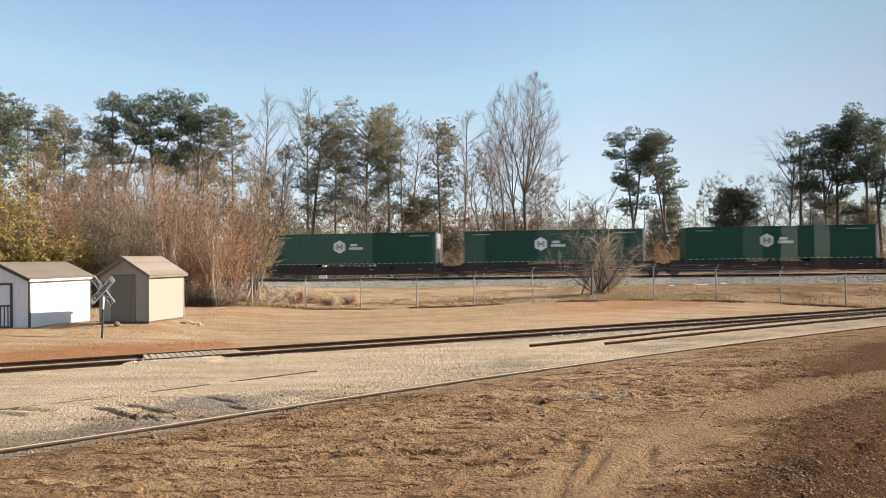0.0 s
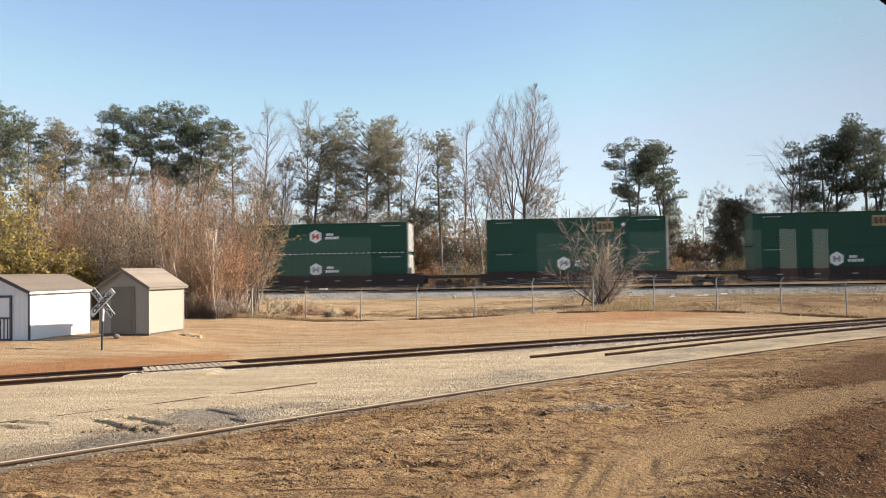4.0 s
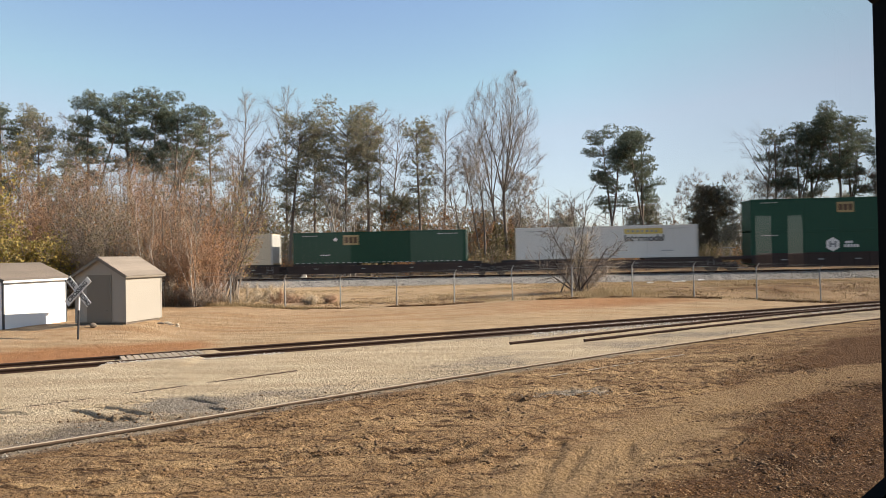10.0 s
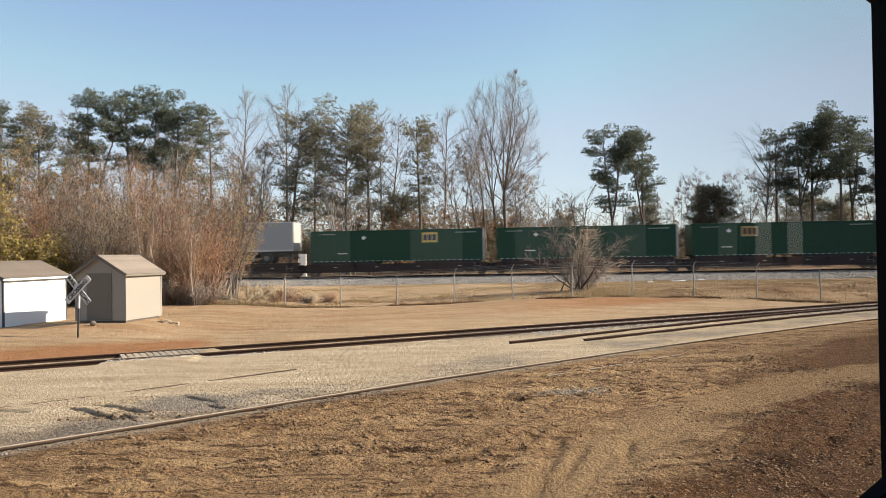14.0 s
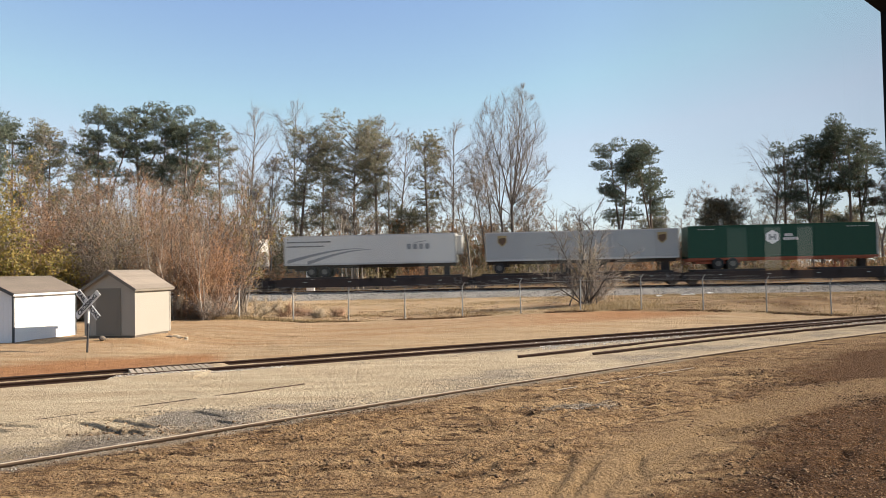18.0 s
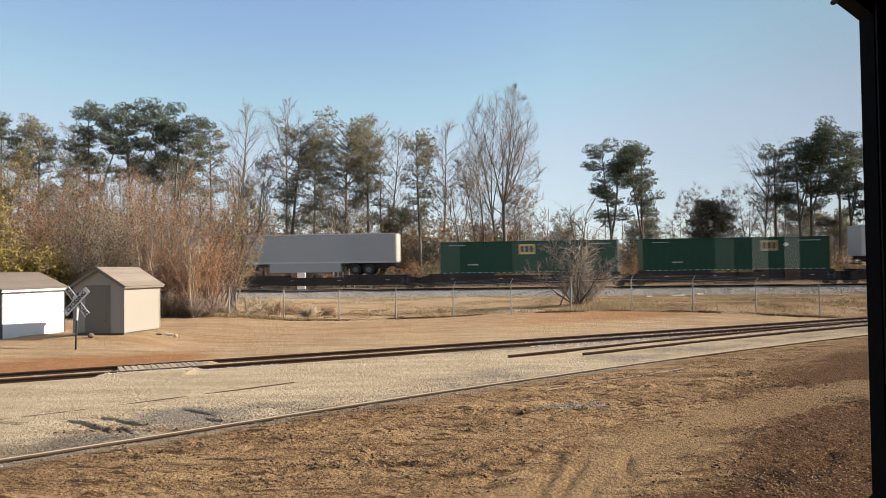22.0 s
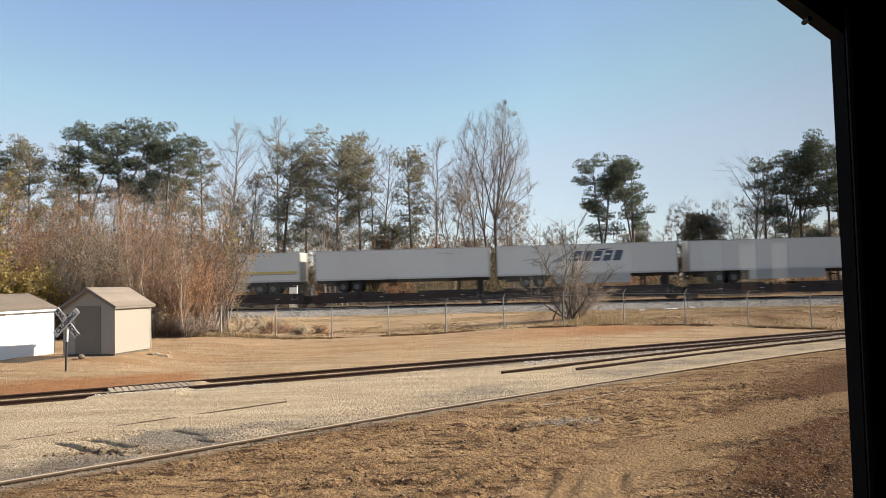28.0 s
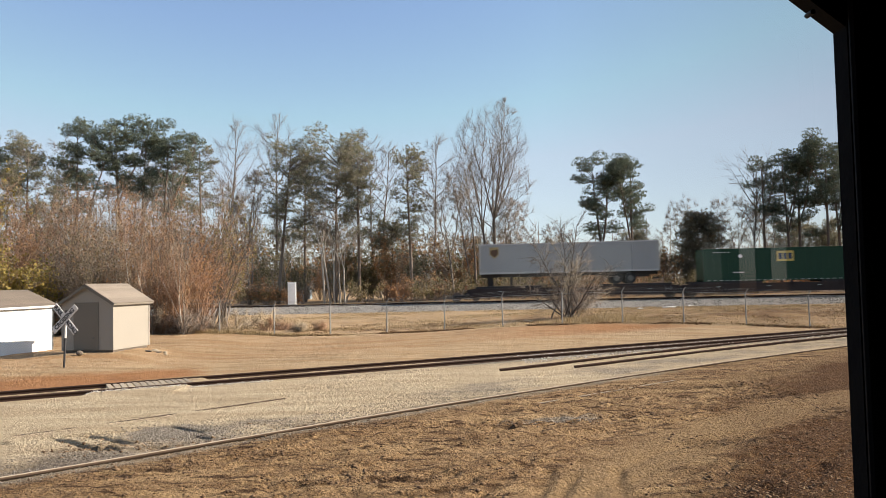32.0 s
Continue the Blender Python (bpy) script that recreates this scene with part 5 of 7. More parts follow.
    # dead stubs below the crown
    for i in range(14):
        u = rng.uniform(0.2, base + 0.1)
        p = np.array([np.interp(u * h, hs, [q[0][j] for q in spine]) for j in range(3)])
        a = rng.uniform(0, 6.28)
        st = limb(limbs, rng, p, unit((math.cos(a), math.sin(a), rng.uniform(-0.2, 0.4))), rng.uniform(0.5, 2.2), 0.03, 0.01, 3, 0.15, 0)
        if rng.random() < 0.5:
            limb(limbs, rng, st[1][0], tilt(st[1][1], rng, 0.7), 0.7, 0.012, 0.006, 2, 0.2, 0)
    wood(t, "trunk", trunk, 9, BARK)
    wood(t, "limbs", limbs, 3, BARK if not brown else BAREBARK)
    put("crown", tuft_mesh("crown", tufts, 0.25, NEEDLEBROWN if brown else NEEDLE, 7, 0.052, 0.8, seed), t)
    return t


def oval_tree(x, y, h, width, seed, stems, low, label):
    """A leafless tree: upright stems, rising side branches in an oval outline, each with side shoots and fine twigs."""
    rng = np.random.default_rng(seed)
    t = thing("bare_tree", label, "tree", pose(x, y, float(ground_z(x, y)) - 0.1), group="trees beyond the main line")
    big, thin = [], []
    r0 = 0.0085 * h + 0.03
    start = rng.uniform(0, 6.28)
    for k in range(stems):
        a = start + k * 6.28 / stems
        o = (0.05 if stems == 1 else 0.24 * width / h) * rng.uniform(0.7, 1.15)
        main = limb(big, rng, (0.12 * math.cos(a) * (stems > 1), 0.12 * math.sin(a) * (stems > 1), 0), unit((math.cos(a) * o, math.sin(a) * o, 1)), h * rng.uniform(0.92, 1.0), r0 * (1 if k == 0 else 0.8), 0.02, 16, 0.035, 0.03)
        zs, line = np.array([q[0][2] for q in main]), np.array([q[0] for q in main])
        n = int(16 + h * 0.7)
        for i in range(n):
            u = low + (0.98 - low) * (i + rng.random()) / n
            p = np.array([np.interp(u * zs[-1], zs, line[:, j]) for j in range(3)])
            reach = width * 0.64 * np.interp((u - low) / (1 - low), [0, 0.35, 0.6, 0.85, 1], [0.55, 1.0, 0.95, 0.6, 0.25]) * rng.uniform(0.6, 1.1) / (1 if stems == 1 else 1.25)
            b = start + i * 2.4 + rng.normal(0, 0.4)
            side = limb(big if reach > 1.4 else thin, rng, p, unit((math.cos(b), math.sin(b), rng.uniform(0.7, 1.3))), reach * 1.35, 0.012 + 0.012 * reach, 0.008, 6, 0.10, 0.05)
            for q, d, r in side[1:]:
                for _ in range(2):
                    sub = limb(thin, rng, q, tilt(d, rng, rng.uniform(0.4, 0.85)), max(0.5, reach * rng.uniform(0.28, 0.5)), 0.012, 0.007, 3, 0.13, 0.04)
                    for q2, d2, r2 in sub:
                        for _ in range(2):
                            limb(thin, rng, q2, tilt(d2, rng, rng.uniform(0.3, 0.9)), rng.uniform(0.25, 0.6), 0.009, 0.005, 1, 0.14, 0.03)
    wood(t, "trunk", big, 5, BAREBARK)
    wood(t, "branches", thin, 3, TWIG)
    return t


def round_tree(x, y, h, width, seed):
    """A tall leafless tree: two trunks side by side that fork into rising limbs and fill one rounded crown."""
    rng = np.random.default_rng(seed)
    t = thing("bare_tree", "tall leafless tree with a broad rounded crown of fine twigs", "tree", pose(x, y, float(ground_z(x, y)) - 0.1), group="trees beyond the main line")
    mid, half = np.array((0.0, 0.0, 0.63 * h)), np.array((width / 2, width / 2, 0.37 * h))

    def room(p, d):
        """How far it is from p along d to the outline of the crown."""
        a, b = (np.asarray(p) - mid) / half, np.asarray(d) / half
        bb, ab, aa = b @ b, a @ b, a @ a - 1
        q = ab * ab - bb * aa
        return max(0.4, (-ab + math.sqrt(q)) / bb) if q > 0 else 0.8

    for k, (ox, oy, tall, r0) in enumerate(((0.35, 0.0, 0.40, 0.25), (-0.65, 0.5, 0.33, 0.18))):
        big, thin, leaders = [], [], []
        trunk = limb(big, rng, (ox, oy, 0), unit((0.02 * (1 if k == 0 else -1), 0, 1)), tall * h, r0, r0 * 0.72, 8, 0.02, 0.02)
        q, d, r = trunk[-1]
        turn = rng.uniform(0, 6.28)
        for i in range(6 - k):
            a, o = turn + i * 6.28 / (6 - k), rng.uniform(0.2, 0.62) if i else 0.08
            leaders.append((q, unit((math.cos(a) * o + (0.12 if k == 0 else -0.2), math.sin(a) * o, 1)), r * 0.62))
        for i, (q, d, r) in enumerate(trunk[4:]):
            a = turn + 2.6 * i + rng.normal(0, 0.3)
            leaders.append((q, unit((math.cos(a), math.sin(a) * 0.7, rng.uniform(0.6, 0.9))), r * 0.36))
        for p, d, r in leaders:
            for q, e, r1 in limb(big, rng, p, d, room(p, d) * rng.uniform(0.9, 1.0), r, 0.014, 9, 0.06, 0.03)[1:]:
                for _ in range(1 if q[2] < 0.5 * h else 2):
                    f = tilt(e, rng, rng.uniform(0.45, 0.95))
                    for q2, e2, r2 in limb(big, rng, q, f, min(room(q, f) * rng.uniform(0.6, 0.97), 3.0), min(r1 * 0.55, 0.05), 0.009, 6, 0.09, 0.05)[1:]:
                        for _ in range(1 if q2[2] < 0.55 * h else 2):
                            g = tilt(e2, rng, rng.uniform(0.35, 0.8))
                            for q3, e3, r3 in limb(thin, rng, q2, g, min(room(q2, g) * 0.85, 1.3), 0.011, 0.0068, 3, 0.13, 0.04):
                                limb(thin, rng, q3, tilt(e3, rng, rng.uniform(0.3, 0.8)), rng.uniform(0.25, 0.6), 0.009, 0.005, 1, 0.14, 0.03)
        stem = wood(t, "trunk", big, 5, BAREBARK)
        wood(stem, "branches", thin, 3, TWIG)
    return t


def bare_tree(x, y, h, width, seed, bark=None, depth=6, twig=None, name="bare_tree", fork=0.33, label="leafless tree with a haze of fine grey-brown twigs"):
    """A leafless tree that forks again and again into a haze of twigs."""
    rng = np.random.default_rng(seed)
    t = thing(name, label, "tree", pose(x, y, float(ground_z(x, y)) - 0.1), group="trees beyond the main line")
    big, thin = [], []
    open_angle = float(np.clip(1.0 * width / h, 0.22, 0.52))
    ratio = 0.74
    first = h * fork
    rest = (h - first) / sum(ratio ** k for k in range(depth))

    def fork_on(p, d, length, r, level):
        steps = 4 if level < 2 else 3
        segs = big if level < 3 else thin
        pts = limb(segs, rng, p, d, length, r, max(r * 0.62, 0.006), steps, 0.055 + 0.012 * level, 0.04 if level < 4 else 0.02)
        q, dd, rr = pts[-1]
        if level >= depth:
            for q2, d2, r2 in pts:
                for _ in range(3):
                    limb(thin, rng, q2, tilt(d2, rng, rng.uniform(0.4, 1.0)), rng.uniform(0.2, 0.55), 0.009, 0.005, 1, 0.16, 0.02)
            return
        n = 2 if rng.random() < (0.3 if level < 2 else 0.45) else 3
        for k in range(n):
            lead = k == 0
            e = tilt(dd, rng, open_angle * (rng.uniform(0.15, 0.6) if lead else rng.uniform(0.9, 1.7)))
            fork_on(q, e, length * ratio * (rng.uniform(0.95, 1.12) if lead else rng.uniform(0.7, 1.0)), rr * (0.92 if lead else 0.68), level + 1)
        if level < 4:
            for q2, d2, r2 in pts[1:-1]:
                if rng.random() < 0.9:
                    fork_on(q2, tilt(d2, rng, rng.uniform(0.6, 1.05)), length * ratio * rng.uniform(0.5, 0.85), r2 * 0.4, max(level + 2, 3))

    r0 = 0.0085 * h + 0.03
    trunk = limb(big, rng, (0, 0, 0), unit((rng.normal(0, 0.03), rng.normal(0, 0.03), 1)), first, r0, r0 * 0.82, 5, 0.035, 0.02)
    q, dd, rr = trunk[-1]
    turn = rng.uniform(0, 6.28)
    n = 4 if h > 19 else (3 if h > 12 else 2)
    for k in range(n):
        o = open_angle * (0.25 if k == 0 else 0.85)
        a = turn + k * 2 * math.pi / n
        fork_on(q, np.array(unit((dd[0] + math.cos(a) * o, dd[1] + math.sin(a) * o, 1))), rest * (1.0 if k == 0 else 0.92), rr * (0.85 if k == 0 else 0.7), 1)
    for q2, d2, r2 in trunk[2:4]:
        fork_on(q2, tilt(d2, rng, 0.9), rest * 0.5, r2 * 0.35, 3)
    wood(t, "trunk", big, 6, bark or BAREBARK)
    wood(t, "branches", thin, 3, twig or TWIG)
    return t


def shrub(x, y, h, width, seed, twig, leaf=None, leaf_n=0, leaf_size=0.05, stems=14, name="shrub", label="", fan=0.55, fine=3):
    """Many stems from one root, arching outwards into fine twigs."""
    rng = np.random.default_rng(seed)
    t = thing(name, label, "shrub", pose(x, y, float(ground_z(x, y)) - 0.05))
    big, thin, tips = [], [], []
    for i in range(stems):
        a, o = rng.uniform(0, 6.28), rng.uniform(0, 1) ** 0.6 * fan * width / max(h, 1)
        root = (math.cos(a) * rng.uniform(0, 0.25) * width * 0.5, math.sin(a) * rng.uniform(0, 0.25) * width * 0.4, 0)
        s = limb(big, rng, root, unit((math.cos(a) * o, math.sin(a) * o, 1)), h * rng.uniform(0.6, 1.02), 0.024 + 0.011 * rng.random() * h / 2, 0.009, 7, 0.07, 0.02)
        for q, d, r in s[1:]:
            for _ in range(fine):
                b = limb(thin, rng, q, tilt(d, rng, rng.uniform(0.3, 0.9)), h * rng.uniform(0.10, 0.24), 0.011, 0.006, 3, 0.14, 0.03)
                for q2, d2, r2 in b:
                    for _ in range(2 if y < 70 else 1):
                        c = limb(thin, rng, q2, tilt(d2, rng, rng.uniform(0.3, 0.9)), rng.uniform(0.25, 0.6), 0.008 if y < 70 else 0.010, 0.004, 1, 0.15, 0.0)
                        tips.append(c[-1][0])
                        tips.append((c[0][0] + q2) / 2)
    wood(t, "stems", big, 4, twig)
    wood(t, "twigs", thin, 3, twig)
    if leaf is not None and leaf_n:
        pick = np.array(tips)[rng.integers(0, len(tips), leaf_n)] + rng.normal(0, 0.09, (leaf_n, 3))
        put("leaves", leaf_mesh("leaves", pick, leaf_size, leaf, seed), t)
    return t


def fence_shrub(x, y, h, seed):
    """A bare shrub of a dozen crooked stems that lean apart and fork into pale twigs."""
    rng = np.random.default_rng(seed)
    t = thing("bare_shrub", "bare grey many-stemmed shrub beside the fence", "shrub", pose(x, y, float(ground_z(x, y)) - 0.05))
    for i in range(16):
        big, thin = [], []
        a = rng.uniform(0, 6.28)
        o = (0.10 + 0.60 * rng.random() ** 1.2) if i < 10 else rng.uniform(1.1, 1.7)
        ln = h * (rng.uniform(0.72, 1.03) if o < 0.4 else rng.uniform(0.52, 0.80))
        root = (rng.normal(0, 0.45), rng.normal(0, 0.3), 0)
        main = limb(big, rng, root, unit((math.cos(a) * o, math.sin(a) * o * 0.6, 1)), ln, rng.uniform(0.03, 0.06), 0.012, 9, 0.10, 0.02)
        for q, d, r in main[2:]:
            for _ in range(4):
                b1 = limb(thin, rng, q, tilt(d, rng, rng.uniform(0.5, 1.1)), rng.uniform(0.6, 1.6) * (0.55 + 0.45 * q[2] / h), 0.015, 0.009, 4, 0.2, 0.03)
                for q2, d2, r2 in b1[1:]:
                    for _ in range(2):
                        limb(thin, rng, q2, tilt(d2, rng, rng.uniform(0.4, 1.1)), rng.uniform(0.2, 0.5), 0.008, 0.005, 2, 0.2, 0.02)
        stem = wood(t, "stem", big, 6, DARKTWIG)
        wood(stem, "twigs", thin, 3, (TWIG, DARKTWIG, PALETWIG)[i % 3])
    return t


def cedar(x, y, h, width, seed):
    rng = np.random.default_rng(seed)
    t = thing("cedar_tree", "dense rounded dark evergreen tree", "tree", pose(x, y, float(ground_z(x, y)) - 0.1), group="trees beyond the main line")
    trunk, limbs, tufts = [], [], []
    sp = limb(trunk, rng, (0, 0, 0), (0, 0, 1), h * 0.95, 0.16, 0.03, 8, 0.02, 0.02)
    for i in range(130):
        u = rng.uniform(0.1, 0.97)
        a = rng.uniform(0, 6.28)
        reach = width * 0.5 * math.sqrt(max(0.05, 1 - (abs(u - 0.42) / 0.6) ** 2)) * rng.uniform(0.7, 1.08)
        p = np.array([0, 0, u * h])
        b = limb(limbs, rng, p, unit((math.cos(a), math.sin(a), 0.35)), reach, 0.03, 0.01, 5, 0.1, 0.04)
        for q, d, r in b[1:]:
            for _ in range(4):
                e = q + rng.normal(0, 0.34, 3)
                tufts.append(e)
                limbs.append((*q, *(e + unit(e - (0, 0, h * 0.3)) * np.array(0.35)), 0.012, 0.006))
    wood(t, "trunk", trunk, 8, BARK)
    wood(t, "limbs", limbs, 4, BARK)
    put("crown", tuft_mesh("crown", tufts, 0.42, CEDAR, 15, 0.055, 0.9, seed), t)


TREES = [
    ("pine", -50.0, 86.0, 20.3, 5.8),
    ("pinebrown", -45.7, 86.0, 19.5, 7.1),
    ("pine", -41.1, 88.0, 22.2, 6.2),
    ("pine", -36.6, 90.0, 23.0, 7.4),
    ("pine", -31.0, 88.0, 21.2, 6.2),
    ("pinebrown", -28.1, 92.0, 20.1, 4.8),
    ("bare", -26.4, 96.0, 24.3, 6.4),
    ("bare", -20.2, 84.0, 15.3, 3.1),
    ("pinebrown", -17.4, 86.0, 18.9, 8.2),
    ("pinebrown", -15.4, 92.0, 17.8, 4.1),
    ("pinebrown", -11.0, 86.0, 18.4, 10.5),
    ("pinebrown", -8.1, 84.0, 17.3, 5.6),
    ("bare", -21.6, 104.0, 25.4, 7.0),
    ("bare", -7.3, 104.0, 22.4, 7.0),
    ("bare", -10.6, 110.0, 25.3, 5.7),
    ("pinebrown", -2.3, 84.0, 17.0, 5.3),
    ("bare", 0.4, 96.0, 20.0, 5.7),
    ("bare", 2.3, 82.0, 14.9, 6.7),
    ("tallbare", 7.2, 88.0, 23.4, 9.8),
    ("bare", 4.6, 86.0, 15.4, 4.8),
    ("bare", 9.0, 86.0, 12.6, 5.1),
    ("bare", 13.5, 90.0, 9.3, 4.7),
    ("pinefork", 21.0, 92.0, 16.8, 7.2, -0.02),
    ("pinefork", 24.6, 93.0, 17.2, 7.4, 0.02),
    ("cedar", 32.8, 92.0, 9.3, 7.2),
    ("bare", 34.0, 100.0, 12.6, 5.2),
    ("bare", 38.7, 96.0, 12.6, 5.0),
    ("pinefork", 41.5, 93.5, 16.6, 5.0, -0.03),
    ("bare", 39.6, 92.5, 15.7, 7.6),
    ("pinefork", 45.0, 92.0, 18.7, 6.2, 0.0),
    ("pinefork", 47.4, 90.0, 18.5, 6.2, 0.02),
    ("bare", 51.1, 90.0, 13.0, 4.0),
    ("pinefork", 50.2, 92.0, 17.2, 6.4, 0.0),
    ("pinefork", 53.4, 90.0, 15.8, 6.2, -0.02),
    ("pine", 58.6, 92.0, 17.0, 7.0),
    ("pinebrown", 25.6, 98.0, 7.5, 6.0),
    ("pinebrown", 47.0, 99.0, 8.5, 6.0),
    ("pinebrown", 51.0, 98.0, 8.0, 6.5),
    ("pine", -54.1, 86.0, 20.7, 6.4),
    ("pine", -32.0, 52.0, 15.0, 3.8),
    ("pinebrown", -60.0, 88.0, 20.6, 6.6),
    ("bare", -56.2, 100.0, 21.8, 5.2),
    ("bare", -52.3, 104.0, 23.6, 6.2),
    ("bare", -41.0, 106.0, 22.2, 5.5),
    ("pinebrown", -48.0, 100.0, 19.0, 6.5),
    ("pinebrown", -33.5, 101.0, 18.0, 6.0),
    ("bare", -22.5, 90.0, 14.0, 4.5),
    ("pinebrown", -4.6, 90.0, 9.5, 5.0),
    ("pine", -34.0, 89.0, 20.5, 6.0),
    ("pinebrown", 15.2, 96.0, 6.5, 4.5),
    ("bare", 11.0, 95.0, 9.0, 4.5),
    ("bare", 36.0, 93.0, 9.5, 4.0),
    ("pinefork", 43.4, 91.0, 17.3, 6.0, -0.02),
    ("bare", 43.0, 95.0, 13.0, 5.0),
]
for i, (kind, x, y, h, w, *sway) in enumerate(TREES):
    if kind == "pinefork":
        pine(x, y, h, w, 100 + i, False, 0.36, sway[0], 2)
    elif kind == "pine":
        pine(x, y, h, w * 1.02, 100 + i, False, 0.44, 0.0, 1 if x < -20 and h > 15 else 0)
    elif kind == "pinebrown":
        pine(x, y, h, w * 1.1, 100 + i, True, 0.34)
    elif kind == "tallbare":
        round_tree(x, y, h, w, 100 + i)
    elif kind == "cedar":
        cedar(x, y, h, w, 100 + i)
    elif h > 15:
        oval_tree(x, y, h, w, 100 + i, 1 + i % 2, 0.3, "leafless tree with a haze of fine grey-brown twigs")
    else:
        bare_tree(x, y, h, w, 100 + i)


# pale many-stemmed tree beside the line
for k in range(5):
    bare_tree(-11.6 + 0.55 * k, 81.5 + 0.3 * (k % 2), 11.5 - 0.7 * k, 3.0, 300 + k, PALEBARK, depth=4, fork=0.45, label="pale-barked leafless tree with slim forked stems")


def undergrowth():
    """Brown scrub, saplings and olive brush at the foot of the trees."""
    rng = np.random.default_rng(21)
    for i in range(36):
        x, y = rng.uniform(-62, 62), rng.uniform(80, 98)
        h = rng.uniform(2.2, 4.6) * (0.9 if x > 5 else 1.0)
        kind = rng.random()
        shrub(x, y, h, h * rng.uniform(0.9, 1.4), 400 + i, TWIG, OLIVE if kind < 0.35 else (REDLEAF if kind < 0.6 else None), 1000, 0.11, 9, "brush", "tangled brown winter brush under the trees" if kind >= 0.35 else "olive-brown brush under the trees", fan=0.8, fine=2)
    for i in range(50):
        x, y = rng.uniform(-26, 56), rng.uniform(78.5, 86)
        h = rng.uniform(1.6, 3.6)
        shrub(x, y, h, h * 1.6, 800 + i, TWIG, OLIVE if i % 3 else REDLEAF, 800, 0.10, 9, "brush", "low brown brush beside the main line", fan=0.9, fine=2)
    for i in range(41):
        x, y = -34 + i * 1.55 + rng.uniform(-0.9, 0.9), rng.uniform(87, 103)
        h = rng.uniform(4.2, 7.0) * (1.0 if x < 10 else 0.75)
        shrub(x, y, h, h * rng.uniform(0.7, 1.0), 900 + i, TWIG if i % 3 else PALETWIG, OLIVE if i % 2 else REDLEAF, 2600, 0.13, 14, "tall_brush", "tall tangled brown brush between the trunks", fan=0.7, fine=2)
    for i in range(16):
        x = rng.uniform(-60, 14)
        bare_tree(x, rng.uniform(84, 112), rng.uniform(9, 15), rng.uniform(2.5, 4.5), 500 + i, depth=4, name="sapling", label="slim leafless sapling under taller trees")


undergrowth()


def far_woods():
    """A low distant wood that closes the view, many small clumps with gaps."""
    rng = np.random.default_rng(31)
    n = 46000
    a = rng.uniform(-62, 62, n)
    dist = rng.uniform(150, 230, n)
    x, y = np.tan(np.radians(a)) * dist, dist
    top = np.interp(x, [-120, -15, 12, 26, 60, 90], [14.0, 14.0, 11.5, 6.0, 5.5, 8.0]) + 3 * (value_noise(x * 0.035, y * 0.02, 2) + 0.3) + 2.5 * value_noise(x * 0.13, y * 0.1, 4)
    z = 0.7 + rng.random(n) ** 0.7 * np.maximum(top, 3)
    put_far = put("far_woods", tuft_mesh("far_woods", np.stack([x, y, z], axis=1), 0.65, FARWOOD, 4, 0.19, 0.9, 9))
    tagged(put_far, "distant low line of brown and olive winter woods", "woods", kind="stuff")
    segs = []
    for i in range(700):
        aa, dd = rng.uniform(-60, 60), rng.uniform(120, 220)
        px, py = math.tan(math.radians(aa)) * dd, dd
        h = rng.uniform(6, 13)
        segs.append((px, py, 0.5, px + rng.normal(0, 0.5), py, h, 0.14, 0.04))
        for k in range(7):
            u = rng.uniform(0.4, 1)
            q = (px, py, h * u)
            e = (px + rng.normal(0, 1.3), py + rng.normal(0, 1.3), h * u + rng.uniform(0.6, 2.2))
            segs.append((*q, *e, 0.05, 0.02))
    v, f = tubes(segs, 3)
    tagged(put("far_trunks", mesh_np("far_trunks", v, f, TWIG)), "bare trunks and limbs in the distant woods", "woods", kind="stuff")


far_woods()


def pale_stems(x, y, h, seed):
    """A few slim upright stems from one root with short side twigs."""
    rng = np.random.default_rng(seed)
    t = thing("sapling", "clump of slim pale upright stems before the thicket", "sapling", pose(x, y, float(ground_z(x, y)) - 0.05))
    for i in range(3):
        big, thin = [], []
        a, o = rng.uniform(0, 6.28), rng.uniform(0.03, 0.30)
        main = limb(big, rng, (rng.normal(0, 0.12), rng.normal(0, 0.1), 0), unit((math.cos(a) * o, math.sin(a) * o, 1)), h * rng.uniform(0.6, 1.0), rng.uniform(0.022, 0.04), 0.009, 9, 0.05, 0.02)
        for q, d, r in main[3:]:
            for _ in range(3):
                b1 = limb(thin, rng, q, tilt(d, rng, rng.uniform(0.4, 0.9)), rng.uniform(0.3, 0.9), 0.010, 0.006, 3, 0.15, 0.03)
                for q2, d2, r2 in b1:
                    limb(thin, rng, q2, tilt(d2, rng, rng.uniform(0.4, 0.9)), rng.uniform(0.2, 0.4), 0.007, 0.004, 1, 0.2, 0.0)
        stem = wood(t, "stem", big, 5, PALEBARK if i else TWIG)
        wood(stem, "twigs", thin, 3, REDTWIG if i else PALETWIG)
    return t


